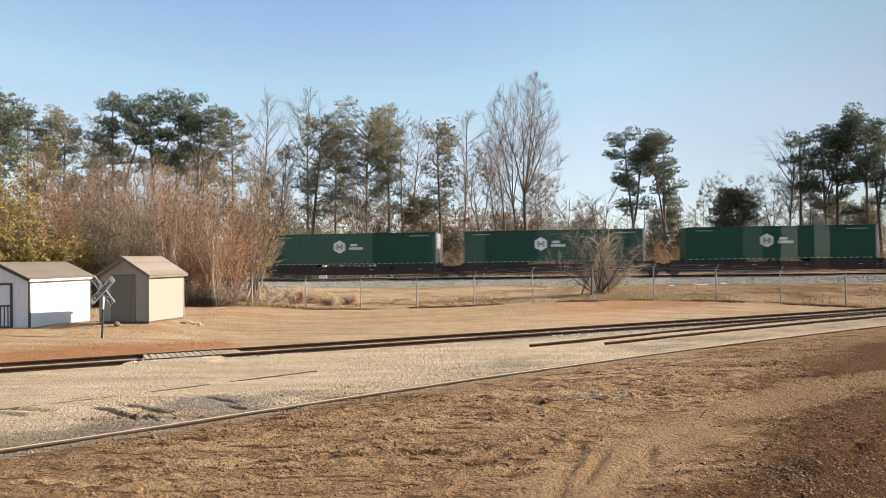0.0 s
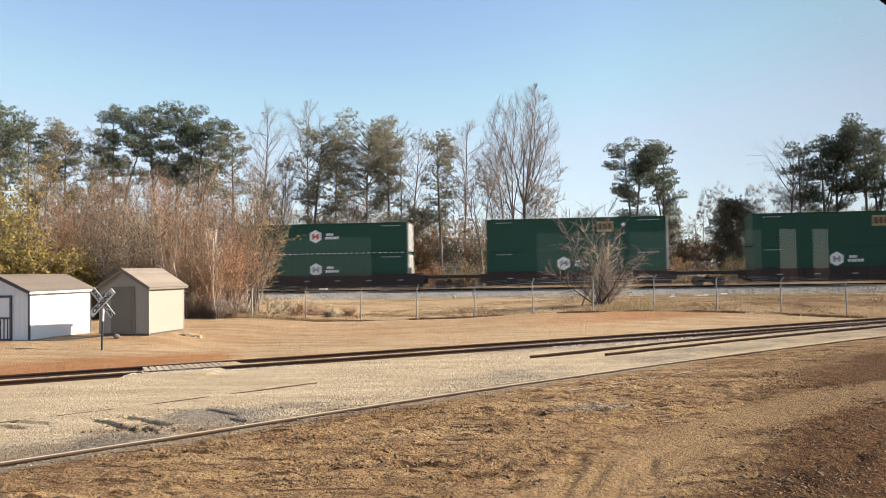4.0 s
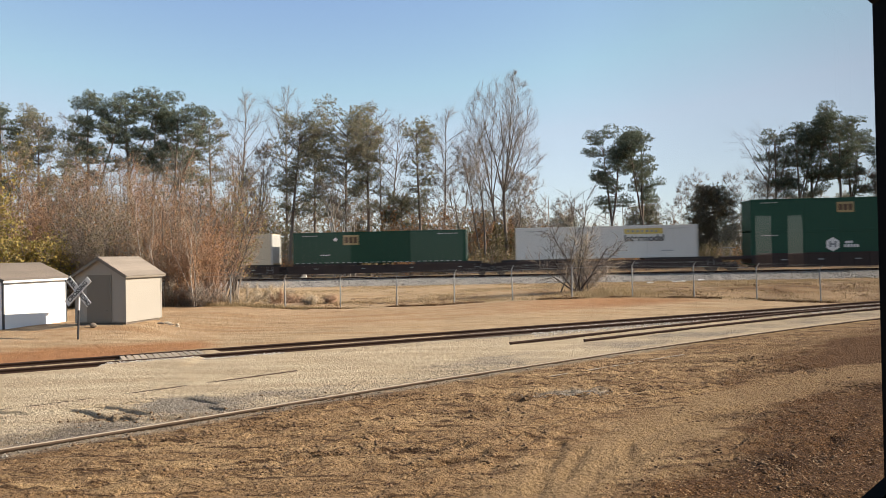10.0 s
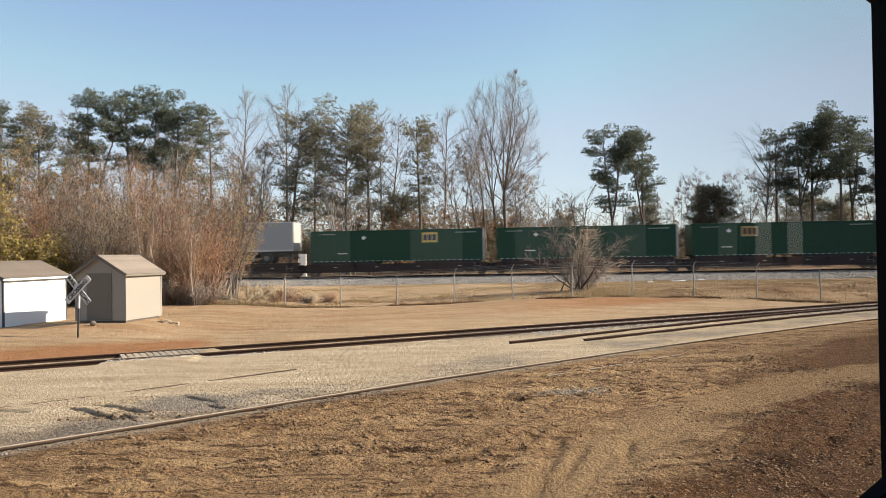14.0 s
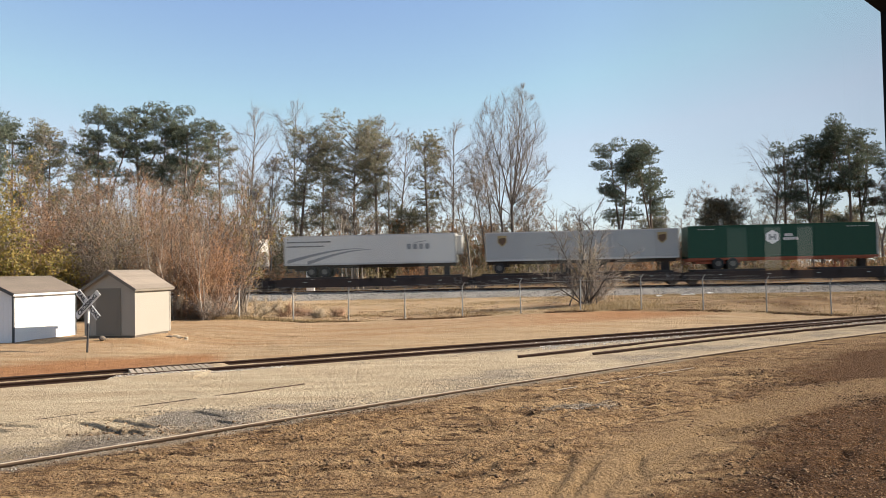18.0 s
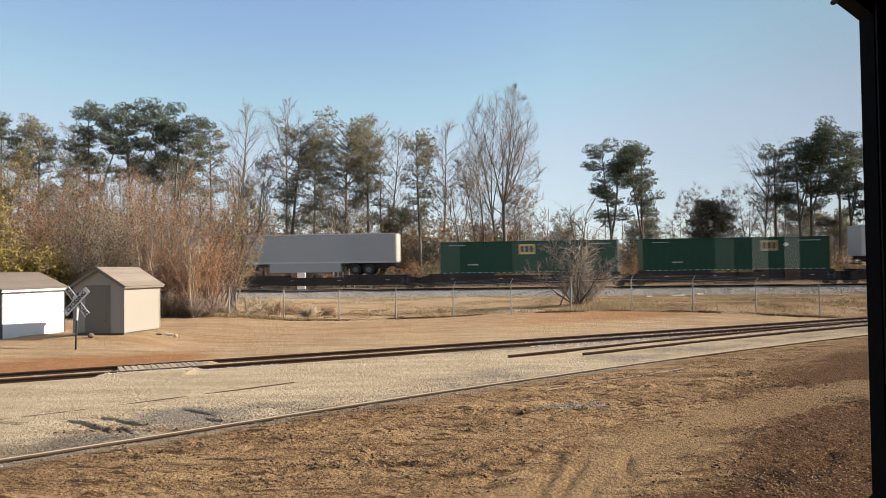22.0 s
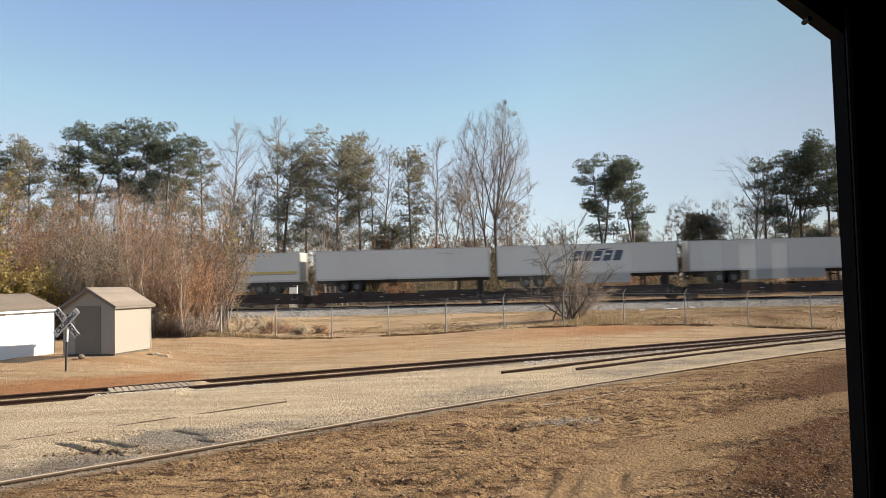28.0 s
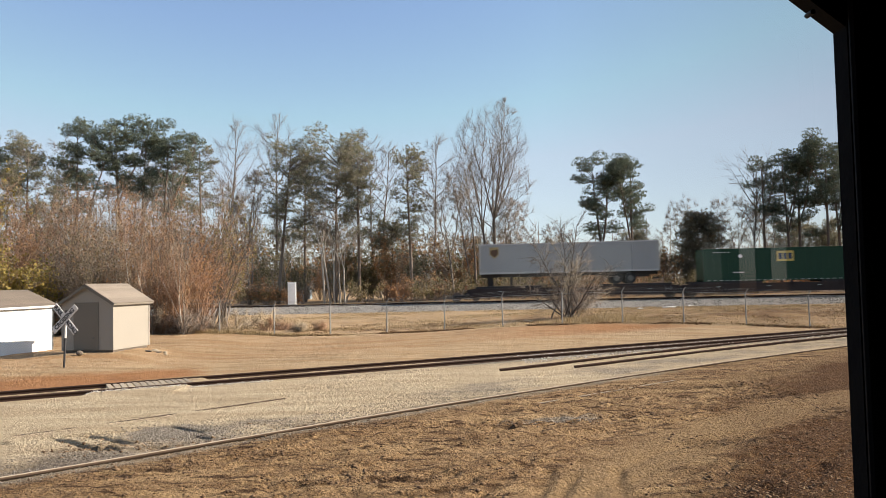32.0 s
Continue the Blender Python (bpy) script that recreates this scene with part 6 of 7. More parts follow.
def thicket():
    """The russet thicket behind the sheds and the yellow-leaved shrubs beside it."""
    rng = np.random.default_rng(41)
    lab = "dense russet winter thicket of thin upright stems"
    spots = [(-23.5, 47, 7.0), (-21.0, 45, 7.6), (-18.6, 46.5, 8.0), (-17.6, 43.5, 6.6), (-15.6, 45.5, 7.8), (-14.6, 43.0, 6.8), (-13.2, 45.0, 6.6), (-13.0, 42.6, 4.2), (-20.0, 42.5, 6.0), (-22.6, 42.0, 5.0), (-16.4, 41.5, 4.4), (-14.0, 41.2, 3.6), (-18.4, 41.0, 4.6), (-25.5, 44, 6.5), (-26.5, 48, 8.5), (-19.5, 49, 9.0), (-24, 50, 9.5)]
    for i, (x, y, h) in enumerate(spots):
        mat = (REDTWIG, TWIG, REDTWIG, PALETWIG, REDTWIG, TWIG, DARKTWIG)[i % 7]
        front = y < 43.3
        shrub(x, y, h * 0.98, h * (0.7 if front else 0.85), 600 + i, mat, REDLEAF if i % 4 else OLIVE, 2200 if front else 2500, 0.05, 22 if front else 18, "thicket_shrub", lab, fan=0.5 if front else 0.7, fine=2 if front else 3)
    for i in range(15):
        x, y, h = rng.uniform(-24, -13.2), rng.uniform(40.6, 43.5), rng.uniform(0.8, 1.6)
        shrub(x, y, h, h * 2.0, 720 + i, (REDTWIG, PALETWIG, TWIG)[i % 3], OLIVE if i % 3 == 0 else REDLEAF, 260, 0.045, 14, "thicket_shrub", "low tangled brush at the edge of the thicket", fan=1.1, fine=2)
    # pale slender stems that stand out against the dark inside
    for i in range(11):
        x, y, h = rng.uniform(-19.5, -12.4), rng.uniform(40.2, 42.0), rng.uniform(3.6, 6.2)
        pale_stems(x, y, h, 780 + i)
    for i in range(8):
        x, y, h = -28 + 2.0 * i + rng.normal(0, 0.3), rng.uniform(48, 58), rng.uniform(8.5, 12.0)
        bare_tree(x, y, h, rng.uniform(2.6, 4.0), 750 + i, depth=4, name="sapling", fork=0.3, label="slim leafless sapling rising from the thicket")
    for i, (x, y, h) in enumerate([(-24.0, 38.5, 5.6), (-26.0, 40.0, 6.6), (-22.4, 39.2, 4.0), (-28.2, 42.0, 8.0), (-21.4, 40.2, 3.2), (-30, 44, 10)]):
        shrub(x, y, h, h * 0.85, 640 + i, TWIG, YELLOWLEAF, 8200, 0.085, 16, "yellow_shrub", "shrub still holding yellow-green autumn leaves", fan=0.7, fine=4)
    shrub(-13.0, 47.5, 7.0, 2.4, 660, TWIG, YELLOWLEAF, 1500, 0.07, 8, "yellow_shrub", "slender shrub with few remaining yellow leaves", fan=0.5)
    # low scrub where the thicket meets the fence
    for i, (x, y, h) in enumerate([(-11.4, 43.4, 1.5), (-10.4, 44.2, 1.2), (-9.5, 44.4, 0.9), (-10.8, 47.5, 1.5), (-12.0, 50, 2.2), (-8.6, 45.2, 0.8), (-7.8, 44.6, 0.6), (-9.0, 47.6, 0.9), (-6.8, 45.4, 0.5)]):
        shrub(x, y, h * 0.8, h * 2.6, 670 + i, (PALETWIG, STRAWTWIG, REDTWIG)[i % 3], STRAW, 160, 0.035, 6, "low_scrub", "low brown scrub in dry grass", fan=1.2, fine=2)
    # the bare shrub by the fence
    fence_shrub(8.2, 44.5, 5.5, 691)
    shrub(8.1, 44.4, 1.9, 2.6, 696, TWIG, REDLEAF, 260, 0.045, 9, "low_scrub", "low tangled brown scrub beside the fence", fan=0.9)


thicket()


# ---- buildings glimpsed between the trunks ----
def background_things():
    t = thing("utility_cabinet", "white utility cabinet standing among the trunks", "cabinet", pose(-14.6, 79.0, float(ground_z(-14.6, 79.0)), 0, 0, 8))
    part("body", boxes((-0.42, 0.42, -0.35, 0.35, 0.06, 2.3), bevel=0.03), WHITEPAINT, t)
    part("plinth", boxes((-0.5, 0.5, -0.42, 0.42, -0.05, 0.062)), CONCRETE, t)
    part("cap", boxes((-0.46, 0.46, -0.39, 0.39, 2.302, 2.38), bevel=0.02), GREYPAINT, t)
    part("door", boxes((-0.34, 0.34, -0.366, -0.352, 0.2, 2.15)), GREYPAINT, t)
    h = thing("house", "low blue-grey house behind the trees", "house", pose(-22.5, 108, float(ground_z(-22.5, 108)), 0, 0, 6))
    blue = surface("blue_grey_siding", (0.22, 0.27, 0.31), (0.16, 0.19, 0.22), rough=0.7)
    part("wall", boxes((-5, 5, 0, 6, 0, 2.7)), blue, h)
    part("roof", prism([(-5.4, 2.7), (5.4, 2.7), (4.0, 4.3), (-4.0, 4.3)], -0.5, 6.5), SHINGLE, h)
    for x in (-3, 0.2, 3.2):
        part("window", boxes((x - 0.6, x + 0.6, -0.05, -0.004, 1.0, 2.1)), DARKTRIM, h)
        part("window_trim", boxes((x - 0.72, x + 0.72, -0.04, -0.003, 2.104, 2.2)), WHITEPAINT, h)
    for i, (x, y, w, hh) in enumerate(((-4.0, 86.0, 1.2, 1.25), (3.0, 92.0, 4.5, 0.9), (7.0, 100, 6.0, 1.2))):
        w0 = thing("low_wall", "low whitish wall half hidden by brush", "wall", pose(x, y, float(ground_z(x, y)), 0, 0, -4))
        part("block", boxes((-w / 2, w / 2, -0.12, 0.12, -0.1, hh), bevel=0.02), CONCRETE, w0)
        part("coping", boxes((-w / 2 - 0.05, w / 2 + 0.05, -0.17, 0.17, hh + 0.002, hh + 0.08), bevel=0.015), WHITEPAINT, w0)
    rng = np.random.default_rng(77)
    for x, y, s in ((18.4, 59.0, 0.5), (15.6, 57.0, 0.22), (21.0, 61.5, 0.26)):
        bm = boxes((-s, s, -s * 0.4, s * 0.4, 0.0, 0.06), bevel=0.01)
        bmesh.ops.subdivide_edges(bm, edges=bm.edges[:], cuts=2)
        for v in bm.verts:
            v.co.z += 0.06 * noise.noise(v.co * 5 + Vector((x, 0, 0))) + 0.05
        tagged(part("litter_sheet", bm, MWHITE, None, m=pose(x, y, float(ground_z(x, y)) - 0.01, 0, 0, 20)), "crumpled white litter lying in dry grass", "litter")


background_things()


# ---- the freight train: loads on spine cars and in well cars ----
HALF = 1.30
HEX = [(0.62 * math.sin(radians(60 * k)), 0.62 * math.cos(radians(60 * k))) for k in range(6)]


def mark(t, mat, pts, depth=0.012, name="marking", label=""):
    """A flat painted shape on the near side, outline in (x, z)."""
    return part(name, prism(pts, -HALF - depth, -HALF - 0.002), mat, t, label)


def rect(x0, x1, z0, z1):
    return [(x0, z0), (x1, z0), (x1, z1), (x0, z1)]


def slab(x0, x1, z0, z1, s):
    return [(x0, z0), (x1, z0), (x1 + s, z1), (x0 + s, z1)]


def bars(t, mat, x0, x1, z0, z1, n, slant=0.0, rnd=None, fill=0.72):
    """A word that cannot be lettered, as blocks of its size."""
    rnd = rnd or random.Random(int(x0 * 10 + n))
    w = (x1 - x0) / n
    for i in range(n):
        f = fill * rnd.uniform(0.85, 1.1)
        mark(t, mat, slab(x0 + i * w, x0 + i * w + w * f, z0, z1, slant), name="marking_bar")


def hex_logo(t, x, z, ring=MWHITE, core=MGREY, word=True):
    mark(t, ring, [(x + a, z + b) for a, b in HEX], 0.010, "logo_shape", "white hexagon")
    for s in (1, -1):
        mark(t, core, [(x - 0.10 + 0.22 * s - 0.0, z - 0.26), (x + 0.10 + 0.22 * s, z - 0.26), (x + 0.10 + 0.22 * s, z + 0.26), (x - 0.10 + 0.22 * s, z + 0.26)], 0.016, "logo_shape")
    mark(t, core, rect(x - 0.13, x + 0.13, z - 0.08, z + 0.08), 0.0155, "logo_shape")
    if word:
        bars(t, ring, x + 1.05, x + 1.75, z + 0.05, z + 0.28, 3)
        bars(t, ring, x + 0.95, x + 2.25, z - 0.28, z - 0.03, 5)


def plate_logo(t, x, z, faded=False):
    mark(t, MGOLD if faded else MYELLOW, rect(x - 0.72, x + 0.72, z - 0.46, z + 0.46), 0.010, "logo_shape", "yellow plate with dark blocks")
    for k in range(3):
        mark(t, MBROWN if faded else MNAVY, rect(x - 0.58 + k * 0.42, x - 0.26 + k * 0.42, z - 0.27, z + 0.27), 0.015, "logo_shape")


def shield(t, x, z):
    mark(t, MGOLD, [(x - 0.42, z + 0.50), (x + 0.42, z + 0.50), (x + 0.42, z - 0.15), (x, z - 0.55), (x - 0.42, z - 0.15)], 0.010, "logo_shape", "brown and gold shield")
    mark(t, MBROWN, [(x - 0.34, z + 0.22), (x + 0.34, z + 0.32), (x + 0.34, z - 0.12), (x, z - 0.44), (x - 0.34, z - 0.12)], 0.015, "logo_shape")


def container_into(t, L, z0, mat, h=2.90, end=None, tape=True, fine=True, ribs=True):
    """A ribbed steel box: body, posts, rails, doors."""
    a, z1 = L / 2, z0 + h
    part("body", boxes((-a + 0.08, a - 0.08, -HALF + 0.03, HALF - 0.03, z0 + 0.12, z1 - 0.02)), mat, t)
    rib = bmesh.new()
    if ribs:
        n = int(L / 0.62)
        for i in range(n):
            x = -a + 0.3 + i * (L - 0.6) / (n - 1)
            for s in (-1, 1):
                y0, y1 = (s * HALF - 0.005, s * HALF + 0.029) if s < 0 else (HALF - 0.029, HALF + 0.005)
                box_into(rib, x - 0.03, x + 0.03, -HALF + 0.012 if s < 0 else HALF - 0.031, -HALF + 0.031 if s < 0 else HALF - 0.012, z0 + 0.2, z1 - 0.14)
        part("side_ribs", rib, mat, t)
    for s in (-1, 1):
        y0, y1 = (-HALF, -HALF + 0.12) if s < 0 else (HALF - 0.12, HALF)
        part("top_rail", boxes((-a, a, y0, y1, z1 - 0.13, z1), bevel=0.01), mat, t)
        part("bottom_rail", boxes((-a, a, y0, y1, z0, z0 + 0.18), bevel=0.01), mat, t)
        for e in (-1, 1):
            x0, x1 = (-a, -a + 0.16) if e < 0 else (a - 0.16, a)
            part("corner_post", boxes((x0, x1, y0 - 0.003 * (s < 0), y1 + 0.003 * (s > 0), z0 + 0.002, z1 - 0.002), bevel=0.012), end if (end and e > 0) else mat, t)
    em = end or mat
    d = part("door", boxes((a - 0.079, a - 0.012, -HALF + 0.121, HALF - 0.121, z0 + 0.19, z1 - 0.14)), em, t, "double end doors")
    for y in (-0.75, -0.25, 0.25, 0.75):
        part("lock_bar", boxes((a - 0.011, a + 0.014, y - 0.02, y + 0.02, z0 + 0.2, z1 - 0.16)), GALV, d)
    part("front_panel", boxes((-a + 0.012, -a + 0.079, -HALF + 0.121, HALF - 0.121, z0 + 0.19, z1 - 0.14)), mat, t)
    if tape:
        n = int(L / 0.55)
        bm = bmesh.new()
        for i in range(n):
            x = -a + 0.3 + i * (L - 0.5) / n
            box_into(bm, x, x + 0.27, -HALF - 0.006, -HALF - 0.001, z0 + 0.05, z0 + 0.11)
        part("reflective_tape", bm, MPALE if z0 < 3 else MWHITE, t, "dashes of pale reflective tape")
    if fine:
        bars(t, MPALE, a - 2.6, a - 0.7, z1 - 0.36, z1 - 0.28, 6)
        bars(t, MPALE, -a + 0.9, -a + 2.4, z1 - 0.36, z1 - 0.29, 5)


def diamond(t, x, z):
    mark(t, MWHITE, [(x, z - 0.2), (x + 0.2, z), (x, z + 0.2), (x - 0.2, z)], 0.010, "logo_shape")


def wheel_pair(t, x, y_out, zc, r=0.5):
    tyre = bmesh.new()
    for y in (-HALF + 0.14, -HALF + 0.48, HALF - 0.14, HALF - 0.48):
        disc_into(tyre, x, y, zc, r, 0.26, 20, "y", 0.04)
    w = part("wheel", tyre, TYRE, t)
    hub = bmesh.new()
    for y in (-HALF + 0.0, HALF - 0.0):
        disc_into(hub, x, y, zc, r * 0.5, 0.05, 14, "y", 0.012)
    part("hub", hub, HUB, w)
    ax = bmesh.new()
    disc_into(ax, x, 0, zc, 0.07, 2.3, 8, "y")
    part("axle", ax, CARBLACK, w)


def chassis_into(t, L, z, mat=CARBLACK, flip=False, skirt=None):
    """What carries a road trailer: beams, tandem wheels, landing legs, bumper. The wheels stand at the left unless flipped."""
    a, g = L / 2, -1 if flip else 1
    part("chassis_beam", boxes((-a + 0.1, a - 0.1, -0.55, -0.42, z - 0.30, z - 0.004), (-a + 0.1, a - 0.1, 0.42, 0.55, z - 0.30, z - 0.004)), mat, t)
    short = L < 10
    for off in ((2.6, 3.85) if not short else (1.2,)):
        wheel_pair(t, g * (-a + off), 0, 1.20 + 0.50)
    part("bogie", boxes((min(g * (-a + 0.8), g * (-a + (4.6 if not short else 2.2))), max(g * (-a + 0.8), g * (-a + (4.6 if not short else 2.2))), -0.7, 0.7, z - 0.52, z - 0.31)), mat, t)
    x = g * (a - (2.9 if not short else 1.5))
    for y in (-0.85, 0.85):
        part("landing_leg", boxes((x - 0.09, x + 0.09, y - 0.07, y + 0.07, 1.24, z - 0.31), (x - 0.16, x + 0.16, y - 0.13, y + 0.13, 1.20, 1.245)), mat, t)
    part("landing_brace", boxes((x - 0.03, x + 0.03, -0.78, 0.78, 1.75, 1.85)), mat, t)
    xk = g * (a - 0.95)
    part("hitch_stand", boxes((xk - 0.28, xk + 0.28, -0.35, 0.35, 1.20, z - 0.306)), CARBLACK, t)
    xb = g * (-a + 0.12)
    part("rear_bumper", boxes((xb - 0.05, xb + 0.05, -1.1, 1.1, 1.62, 1.72), (xb - 0.04, xb + 0.04, -0.7, -0.6, 1.72, z - 0.004), (xb - 0.04, xb + 0.04, 0.6, 0.7, 1.72, z - 0.004)), mat, t)
    xm = g * (-a + (5.0 if not short else 2.1))
    part("mud_flap", boxes((xm - 0.02, xm + 0.02, -1.25, -0.6, 1.5, z - 0.31), (xm - 0.02, xm + 0.02, 0.6, 1.25, 1.5, z - 0.31)), TYRE, t)
    if skirt:
        x0, x1 = sorted((g * (-a + 5.2), g * (a - 4.2)))
        for s in (-1, 1):
            part("side_skirt", boxes((x0, x1, s * 1.26 - 0.02, s * 1.26 + 0.02, 1.5, z - 0.004)), skirt, t, "pale panel below the body")


def trailer_into(t, L, mat, flip=False, reefer=False, skirt=None, z=2.32, top=5.05):
    a, g = L / 2, -1 if flip else 1
    part("body", boxes((-a + 0.03, a - 0.03, -HALF + 0.012, HALF - 0.012, z + 0.02, top - 0.02), bevel=0.02), mat, t)
    for s in (-1, 1):
        y0, y1 = (-HALF, -HALF + 0.05) if s < 0 else (HALF - 0.05, HALF)
        part("top_rail", boxes((-a, a, y0, y1, top - 0.10, top)), ALU, t)
        part("bottom_rail", boxes((-a, a, y0, y1, z, z + 0.16)), ALU, t)
        for e in (-1, 1):
            part("corner_post", boxes((e * a - (0.12 if e > 0 else 0), e * a + (0 if e > 0 else 0.12), y0 - 0.004 * (s < 0), y1 + 0.004 * (s > 0), z + 0.002, top - 0.002), bevel=0.01), CPALE, t)
    seam = bmesh.new()
    n = int(L / 1.22)
    for i in range(1, n):
        x = -a + i * L / n
        box_into(seam, x - 0.012, x + 0.012, -HALF + 0.004, -HALF + 0.0115, z + 0.17, top - 0.11)
        box_into(seam, x - 0.012, x + 0.012, HALF - 0.0115, HALF - 0.004, z + 0.17, top - 0.11)
    part("panel_seams", seam, mat, t)
    part("end_wall", boxes((a - 0.029, a + 0.012, -HALF + 0.06, HALF - 0.06, z + 0.1, top - 0.11)), CPALE, t)
    if reefer:
        u = part("cooling_unit", boxes((a + 0.014, a + 0.55, -0.95, 0.95, z + 0.75, top - 0.25), bevel=0.05), CPALE, t, "white cooling unit on the nose")
        part("grille", boxes((a + 0.551, a + 0.57, -0.7, 0.7, z + 1.0, top - 0.9)), MDARK, u)
    chassis_into(t, L, z, flip=flip, skirt=skirt)


def truck_into(t, x):
    """A four-wheeled railway truck."""
    p = part("truck", boxes((x - 1.15, x + 1.15, -1.05, -0.88, 0.36, 0.58), (x - 1.15, x + 1.15, 0.88, 1.05, 0.36, 0.58), (x - 0.22, x + 0.22, -1.05, 1.05, 0.40, 0.78), bevel=0.03), CARBLACK, t)
    for dx in (-0.89, 0.89):
        w = bmesh.new()
        for y in (-0.76, 0.76):
            disc_into(w, x + dx, y, 0.42, 0.42, 0.13, 22, "y", 0.02)
        disc_into(w, x + dx, 0, 0.42, 0.08, 1.7, 8, "y")
        part("wheelset", w, WHEELSTEEL, p)
    s = bmesh.new()
    for y in (-0.97, 0.97):
        for dx in (-0.13, 0.13):
            disc_into(s, x + dx, y, 0.66, 0.07, 0.22, 8, "z")
    part("springs", s, CARSTEEL, p)


def spine_car(s0, s1, low_load, last=False):
    """s0 and s1: its ends along the line. A spine with cross arms, wheel pans and the truck at its rear."""
    L = s1 - s0
    a = L / 2
    t = thing("spine_car", "dark brown steel spine car carrying a box on the railway", "railway car", group="freight cars")
    part("centre_sill", boxes((-a + 0.06, a - 0.06, -0.42, 0.42, 0.62, 1.06), bevel=0.02), CARSTEEL, t)
    part("side_beam", boxes((-a + 0.5, a - 0.5, -1.22, -1.05, 0.46, 1.10), bevel=0.01), CARSTEEL, t)
    part("side_beam", boxes((-a + 0.5, a - 0.5, 1.05, 1.22, 0.46, 1.10), bevel=0.01), CARSTEEL, t)
    for i in range(5):
        x = -a + 1.2 + i * (L - 2.4) / 4
        part("cross_arm", boxes((x - 0.18, x + 0.18, -1.30, 1.30, 0.78, 1.14), bevel=0.02), CARSTEEL, t)
        for y in (-1.22, 1.22):
            part("pedestal", boxes((x - 0.10, x + 0.10, y - 0.09, y + 0.09, 1.142, 1.326)), CARBLACK, t)
    part("wheel_pan", boxes((-a + 0.9, -a + 7.0, -1.28, 1.28, 1.145, 1.328)), CARBLACK, t)
    part("wheel_pan", boxes((a - 7.0, a - 0.9, -1.28, 1.28, 1.145, 1.328)), CARBLACK, t)
    part("side_deck", boxes((-a + 0.4, a - 0.4, -1.30, -1.225, 0.38, 1.14)), CARSTEEL, t)
    part("coupler", boxes((a - 0.08, a + 0.10, -0.15, 0.15, 0.75, 0.95)), CARBLACK, t)
    x = a - 1.5
    part("grab_iron", boxes((x, x + 0.03, -1.335, -1.305, 0.55, 1.12), (x + 0.5, x + 0.53, -1.335, -1.305, 0.55, 1.12), (x, x + 0.53, -1.335, -1.305, 0.80, 0.83)), MGREY, t)
    for k in range(4):
        xx = -a + 3.0 + k * (L - 6) / 3
        part("stencil", boxes((xx, xx + 0.3, -1.307, -1.302, 0.83, 0.89)), MPALE, t)
    truck_into(t, -a)
    if last:
        part("end_marker", boxes((-a - 0.05, -a + 0.03, -0.12, 0.12, 1.08, 1.4)), MRED, t)
    return t


def well_car(s0, s1, L_load):
    L = s1 - s0
    a, b = L / 2, L_load / 2 + 0.15
    t = thing("well_car", "dirty brown well car with deep side sills on the railway", "railway car", group="freight cars")
    for s in (-1, 1):
        y0, y1 = (-1.47, -1.34) if s < 0 else (1.34, 1.47)
        o = [(-b - 0.5, 0.62), (-b + 0.5, 0.32), (b - 0.5, 0.32), (b + 0.5, 0.62), (b + 0.5, 1.30), (b - 0.6, 1.42), (-b + 0.6, 1.42), (-b - 0.5, 1.30)]
        sd = part("side_sill", prism(o, y0, y1), CARSTEEL, t)
        part("top_chord", boxes((-b, b, y0 - 0.04 * (s < 0), y1 + 0.04 * (s > 0), 1.424, 1.50), bevel=0.01), CARSTEEL, sd)
        n = 13
        ribs = bmesh.new()
        for i in range(n):
            x = -b + 0.6 + i * (2 * b - 1.2) / (n - 1)
            box_into(ribs, x - 0.05, x + 0.05, y0 - 0.05 if s < 0 else y1, y0 if s < 0 else y1 + 0.05, 0.36, 1.40)
        part("sill_ribs", ribs, CARSTEEL, sd)
    part("well_floor", boxes((-b, b, -1.338, 1.338, 0.26, 0.495)), CARBLACK, t)
    for e in (-1, 1):
        x0, x1 = sorted((e * (b + 0.5), e * (a - 0.1)))
        part("end_platform", boxes((x0, x1, -1.25, 1.25, 1.0, 1.28), bevel=0.02), CARSTEEL, t)
        x0, x1 = sorted((e * (b + 0.02), e * (b + 0.5)))
        part("bulkhead", boxes((x0, x1, -1.335, 1.335, 0.62, 1.34), bevel=0.02), CARSTEEL, t)
        part("coupler", boxes((e * a - 0.12, e * a + 0.12, -0.15, 0.15, 0.75, 0.95)), CARBLACK, t)
        xr = e * (a - 0.5)
        for y in (-1.2, 1.2):
            part("hand_rail", boxes((xr - 0.02, xr + 0.02, y - 0.02, y + 0.02, 1.28, 2.1), (xr - 0.4, xr + 0.4, y - 0.02, y + 0.02, 2.06, 2.1)), MGREY, t)
    for k in range(5):
        x = -b + 2 + k * (2 * b - 4) / 4
        part("stencil", boxes((x, x + 0.5, -1.527, -1.522, 0.86, 0.96)), MGREY, t)
    truck_into(t, -a)
    return t


GREEN_BOX = "dark green steel shipping container on a moving freight train"
WHITE_TR = "white road trailer riding on a moving freight train"
GREY_TR = "grey road trailer with a shield emblem riding on a moving train"


def box_on_spine(L, mat, label, end=CPALE, tape=True):
    t = thing("shipping_container", label, "container", group="containers")
    container_into(t, L, 1.20, mat, 2.90, end, tape)
    return t


def trailer(L, mat, label, **kw):
    t = thing("road_trailer", label, "trailer", group="trailers")
    trailer_into(t, L, mat, **kw)
    return t


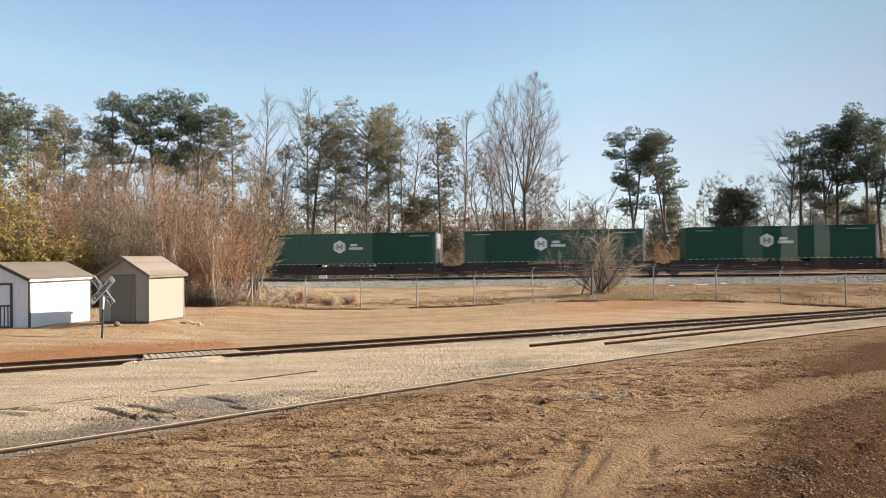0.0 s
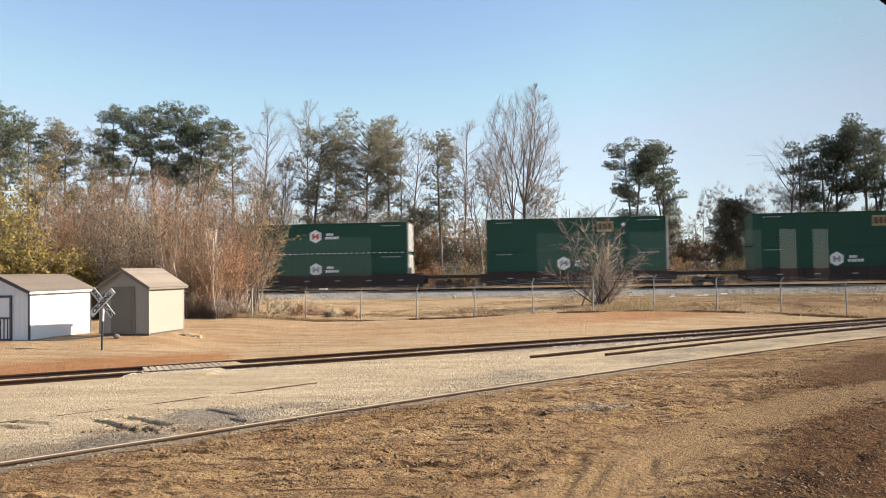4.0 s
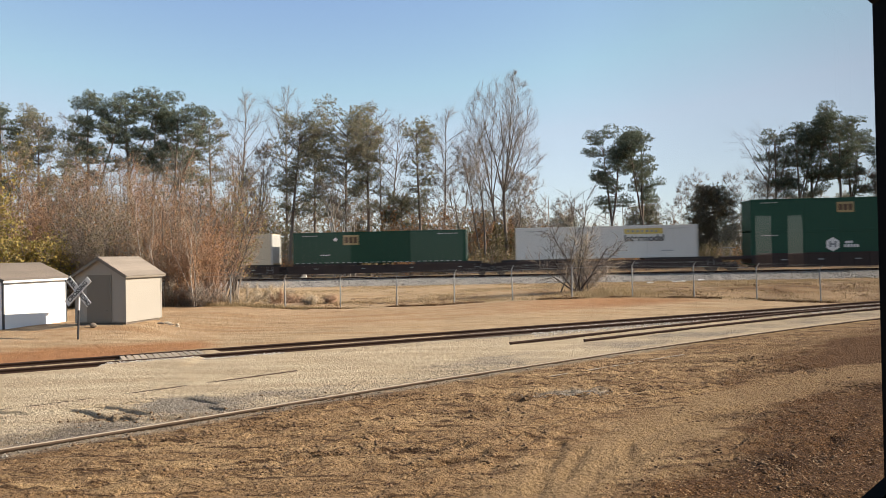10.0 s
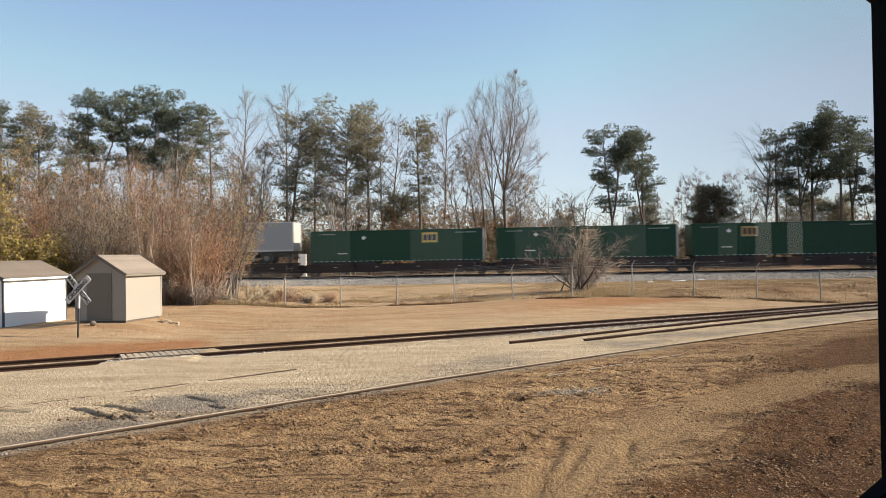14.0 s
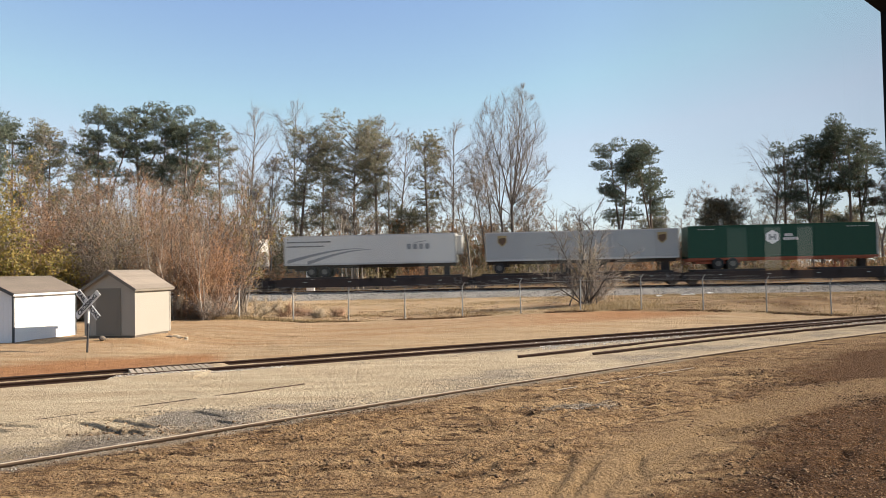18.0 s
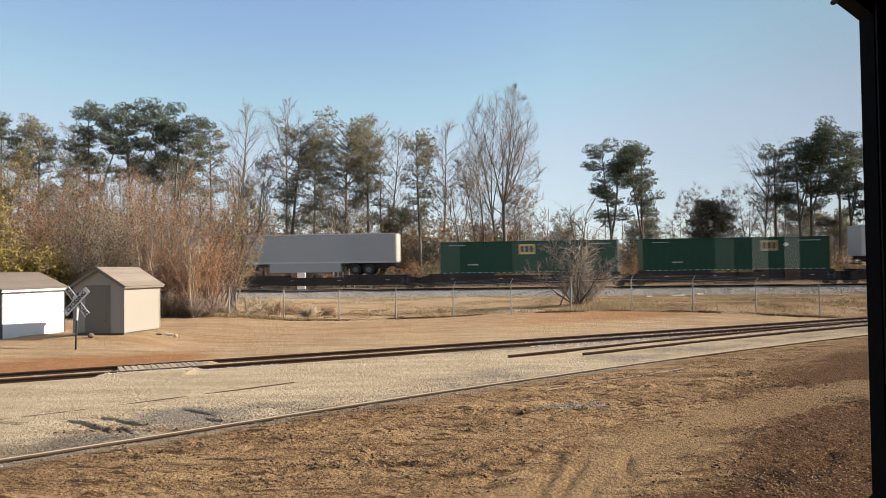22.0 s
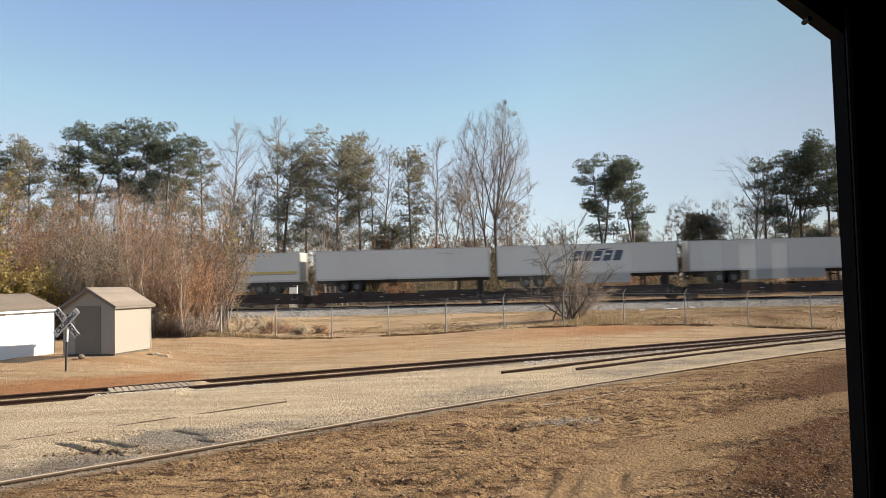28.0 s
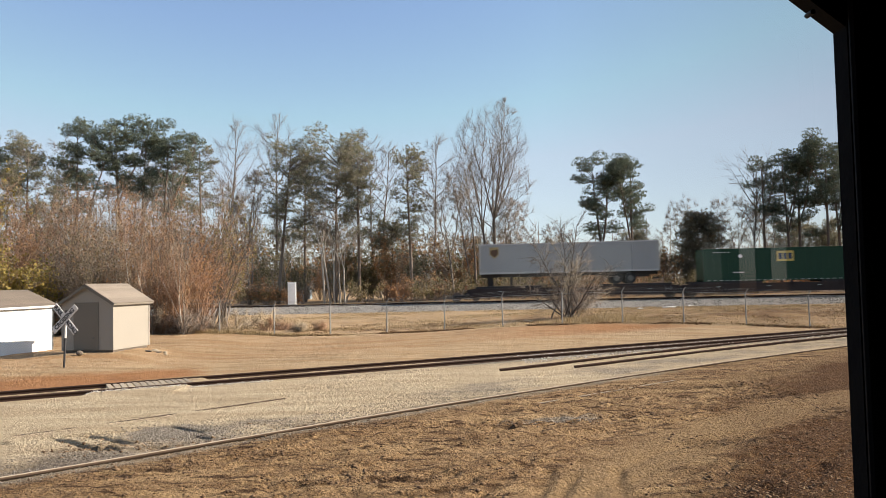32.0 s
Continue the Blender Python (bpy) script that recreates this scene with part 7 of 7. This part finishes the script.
def slanted_shape(t, x0, x1, z, stripe=0, dark=MNAVY):
    w = (x1 - x0) / 5
    for k in range(5):
        mark(t, dark, slab(x0 + k * w, x0 + k * w + w * 0.76, z - 0.46, z + 0.46, 0.32), 0.010, "logo_shape")
        if k in (0, 2, 3):
            mark(t, CWHITE, slab(x0 + k * w + 0.22, x0 + k * w + w * 0.76 + 0.02, z + (0.05 if k % 2 else -0.18), z + (0.2 if k % 2 else -0.03), 0.05), 0.013, "logo_shape")
    mark(t, dark, slab(x0 + 2.3 * w, x0 + 3.3 * w, z + 0.5, z + 0.62, 0.6), 0.010, "logo_shape")
    if stripe:
        far = 7.8 * stripe
        mid = x0 + 1.4 * w if stripe > 0 else x0 + 2.2 * w
        q = mid + (far - mid) * 0.45
        for xa, xb, mt in ((mid, q, MBLUE), (q, far, MYELLOW)):
            xa, xb = sorted((xa, xb))
            mark(t, mt, rect(xa, xb, z - 0.86, z - 0.66), 0.010, "stripe")
        xa, xb = sorted((q, far))
        mark(t, MGREY, rect(xa, xb, z - 0.96, z - 0.88), 0.010, "stripe")


# name of the load, left end along the line at the start, length
L53 = 16.15
CONSIST = [
    ("c1", 38.26, L53), ("c2", 18.62, L53), ("c3", 0.0, L53), ("d1", -20.92, L53), ("d2", -44.36, L53), ("d3", -67.76, L53),
    ("d4", -90.40, 15.5), ("d5", -109.6, 15.2), ("d6", -129.34, L53), ("d7", -152.52, L53), ("d8", -175.74, L53),
    ("w1", -196.44, L53), ("g1", -217.11, L53), ("w2", -235.22, L53), ("we", -253.9, L53), ("g2", -270.66, L53), ("g3", -287.98, L53), ("g4", -305.24, L53),
    ("t1", -323.0, L53), ("wh", -341.9, L53), ("h1", -361.9, L53), ("u1", -371.2, 8.55), ("u2", -379.86, 8.4), ("k", -398.72, L53), ("u3", -409.56, 8.5),
    ("tw", -436.98, L53), ("g5", -455.7, L53), ("g6", -473.9, L53), ("t2", -494.08, L53), ("b", -512.98, L53), ("tn", -533.02, L53), ("g7", -551.46, L53),
    ("a", -570.0, L53), ("p0", -586.5, 15.9), ("s1", -603.62, L53), ("p1", -620.4, L53), ("s2", -637.97, L53), ("s3", -656.6, L53), ("g8", -674.75, L53), ("l", -694.70, L53)]


def build_load(key, L):
    a = L / 2

    def at(u):
        return -a + u * L

    if key[0] == "c":
        t = box_on_spine(L, CGREEN, GREEN_BOX)
        hex_logo(t, at(0.43), 2.85)
    elif key[0] == "d":
        t = thing("shipping_container", "red steel container at the bottom of a double stack" if key == "d1" else "dark green container at the bottom of a double stack", "container", group="containers")
        container_into(t, L, 0.37, CRED if key == "d1" else CGREEN, 2.88, CPALE, False)
        hex_logo(t, at(0.43), 2.05 if key not in ("d4", "d5") else 1.85, core=MGREY)
        up = thing("shipping_container", "dark green container riding on top of a double stack", "container", group="containers")
        container_into(up, L, 3.26, CGREEN, 2.88, CPALE, key in ("d1", "d4", "d5", "d6"))
        if key in ("d2", "d3", "d8"):
            plate_logo(up, at(0.66 if key != "d8" else 0.5), 5.30, True)
            diamond(up, at(0.76), 5.45)
        else:
            hex_logo(up, at(0.43), 4.95, core=MRED if key != "d7" else MGREY)
        return [t, up]
    elif key in ("w1", "w2"):
        t = box_on_spine(L, CWHITE if key == "w1" else CTAN, "white container lettered Intermodal under a yellow panel" if key == "w1" else "cream container lettered Intermodal under a yellow panel", tape=False)
        x = at(0.705 if key == "w1" else 0.28)
        mark(t, MYELLOW, rect(x - 1.7, x + 1.7, 3.33, 3.82), 0.010, "logo_shape", "yellow panel")
        bars(t, MGREY, x - 1.45, x + 1.45, 3.48, 3.68, 7, 0, fill=0.5)
        put("lettering", text_mesh("Intermodal", 0.80, MDARK, weight=0.022), t, pose(x + 0.05, -HALF - 0.008, 2.93, 90, 0, 0), "dark lettering Intermodal")
        bars(t, MGREY, at(0.80), at(0.87), 1.75, 1.86, 4)
    elif key[0] == "g":
        t = box_on_spine(L, CGREEN2, GREEN_BOX, end=CGREEN2 if key in ("g1", "g2", "g5", "g7") else CPALE)
        u = {"g1": 0.34, "g2": 0.31, "g3": 0.51, "g4": 0.69, "g5": 0.68, "g6": 0.49, "g7": 0.33, "g8": 0.44}[key]
        plate_logo(t, at(u), 3.35, key not in ("g4", "g6", "g8"))
        diamond(t, at({"g1": 0.25, "g2": 0.2, "g3": 0.22, "g4": 0.31, "g5": 0.77, "g6": 0.78, "g7": 0.62, "g8": 0.2}[key]), 3.42)
        bars(t, MWHITE, at(0.16), at(0.22), 1.95, 2.03, 4)
    elif key == "we":
        t = trailer(L, CWHITE, "white road trailer with faded orange block marking on a train")
        bars(t, MORANGE, at(0.755), at(0.975), 4.10, 4.62, 6)
        bars(t, MGREY, at(0.77), at(0.97), 3.88, 3.98, 14)
        bars(t, MDARK, at(0.12), at(0.27), 2.72, 2.84, 16, fill=0.9)
    elif key in ("t1", "t2", "l"):
        t = trailer(L, CGREY, GREY_TR, flip=True, skirt=CGREY if key != "l" else None)
        shield(t, at(0.085), 4.25)
    elif key == "wh":
        t = trailer(L, CWHITE, WHITE_TR, skirt=CGREY)
    elif key in ("h1", "b"):
        t = thing("shipping_container", "green container on a rust-red road chassis on a train" if key == "h1" else "blue container on a rust-red road chassis on a train", "container", group="containers")
        container_into(t, L, 2.22, CGREEN if key == "h1" else CBLUE, 2.85, CPALE, False)
        chassis_into(t, L, 2.22, ORANGEFRAME)
        part("gooseneck_rail", boxes((-a, a, -HALF + 0.1, -HALF + 0.22, 2.02, 2.216), (-a, a, HALF - 0.22, HALF - 0.1, 2.02, 2.216)), ORANGEFRAME, t)
        if key == "h1":
            hex_logo(t, at(0.45), 3.95)
        else:
            plate_logo(t, at(0.19), 4.40)
            mark(t, MWHITE, rect(at(0.485), at(0.515), 4.65, 4.85))
            mark(t, MWHITE, rect(at(0.92), at(0.95), 4.30, 4.52))
            mark(t, MWHITE, rect(at(0.92), at(0.95), 3.90, 4.15))
            bars(t, MWHITE, at(0.16), at(0.2), 3.0, 3.12, 3)
    elif key in ("u1", "u2", "u3"):
        t = trailer(L, CGREY, "short grey pup trailer with a shield emblem on a train", top=4.95)
        shield(t, at({"u1": 0.83, "u2": 0.18, "u3": 0.78}[key]), 4.15)
    elif key == "k":
        t = trailer(L, CWHITE, "white refrigerated trailer with sweeping grey stripes", reefer=True)
        bars(t, MGREY, at(0.72), at(0.86), 3.62, 4.12, 4)
        mark(t, MGREY, [(at(0.755), 4.22), (at(0.83), 4.42), (at(0.83), 4.36), (at(0.78), 4.22)], name="stripe")
        for k in range(2):
            o = k * 0.12
            for i in range(8):
                u0, u1 = 0.02 + o + (0.45 - 0.6 * o) * i / 8, 0.02 + o + (0.45 - 0.6 * o) * (i + 1) / 8
                f = [1.15 * math.sin(v / 8 * math.pi * 0.52) for v in (i, i + 1)]
                th = [0.34 * (1 - v / 8.6) for v in (i, i + 1)]
                zb = 2.55 + (0.10 if k == 0 else -0.02)
                mark(t, MGREY, [(at(u0), zb + f[0] - th[0] / 2), (at(u1), zb + f[1] - th[1] / 2), (at(u1), zb + f[1] + th[1] / 2), (at(u0), zb + f[0] + th[0] / 2)], 0.010, "stripe")
        bars(t, MDARK, at(0.02), at(0.28), 4.42, 4.54, 18)
        bars(t, MDARK, at(0.02), at(0.24), 4.02, 4.14, 16)
    elif key == "tw":
        t = trailer(L, CWHITE, "white road trailer with a small red and black emblem")
        mark(t, MGREY, rect(at(0.065), at(0.118), 4.05, 4.75), 0.010, "logo_shape")
        mark(t, MRED, [(at(0.07), 4.1), (at(0.115), 4.1), (at(0.115), 4.5)], 0.015, "logo_shape")
        bars(t, MGREY, at(0.125), at(0.2), 4.42, 4.52, 6)
        bars(t, MGREY, at(0.125), at(0.205), 4.18, 4.28, 7)
    elif key == "tn":
        t = box_on_spine(L, CTAN, "plain tan steel container on a moving freight train", end=CTAN)
    elif key == "a":
        t = trailer(L, CWHITE, "white refrigerated trailer with dark marking and blue discs", reefer=True)
        bars(t, MDARK, at(0.275), at(0.49), 4.02, 4.42, 8, 0.12)
        bars(t, MGREY, at(0.50), at(0.69), 4.08, 4.32, 12)
        mark(t, MGREY, rect(at(0.27), at(0.70), 3.90, 3.95))
        for u in (0.31, 0.35, 0.65, 0.69):
            mark(t, MNAVY, [(at(u) + 0.27 * math.cos(k * 0.5236), 3.52 + 0.27 * math.sin(k * 0.5236)) for k in range(12)], 0.010, "logo_shape", "navy disc")
    elif key == "p0":
        t = trailer(L, CWHITE, "plain white trailer with slate block marking on a train", skirt=CGREY)
        bars(t, MGREY, at(0.86), at(0.97), 3.5, 4.0, 3)
    elif key == "p1":
        t = trailer(L, CWHITE, WHITE_TR)
        bars(t, MGREY, at(0.70), at(0.80), 4.5, 4.56, 10)
    else:
        t = trailer(L, CWHITE, "white trailer with a bold slanted navy emblem on a train", flip=key == "s2", skirt=CGREY if key != "p1" else None)
        x0, x1 = {"s1": (0.42, 0.70), "s2": (0.28, 0.61), "s3": (0.41, 0.71)}[key]
        slanted_shape(t, at(x0), at(x1), 3.95, {"s1": 0, "s2": 1, "s3": -1}[key])
        if key == "s1":
            mark(t, MGREY, [(at(0.30), 3.45), (at(0.36), 3.45), (at(0.43), 4.6)], 0.010, "logo_shape")
    return [t]


# distance covered by the train
RUN = [(0.0, 0.0), (4.5, 99.46), (9.0, 199.27), (14.5, 322.64), (18.0, 401.55), (21.0, 469.51), (25.5, 571.5), (28.0, 627.82), (32.0, 717.44)]
TRAIN = []


def build_train():
    cuts = [CONSIST[0][1] + CONSIST[0][2] + 1.4]
    for (k0, s0, l0), (k1, s1, l1) in zip(CONSIST, CONSIST[1:]):
        cuts.append((s0 + s1 + l1) / 2)
    cuts.append(CONSIST[-1][1] - 1.3)
    for i, (key, s, L) in enumerate(CONSIST):
        for ob in build_load(key, L):
            TRAIN.append((ob, s + L / 2, 0.13))
        b, a = cuts[i], cuts[i + 1]
        if key[0] == "d":
            car = well_car(a, b, L)
        else:
            car = spine_car(a, b, True, i == len(CONSIST) - 1)
        TRAIN.append((car, (a + b) / 2, 0.0))


build_train()


# ---- what moves ----
def motions():
    for ob, s, up in TRAIN:
        walk(ob, [(t, MAIN @ pose(s + d, 0, RAIL_Z + up)) for t, d in RUN])


motions()
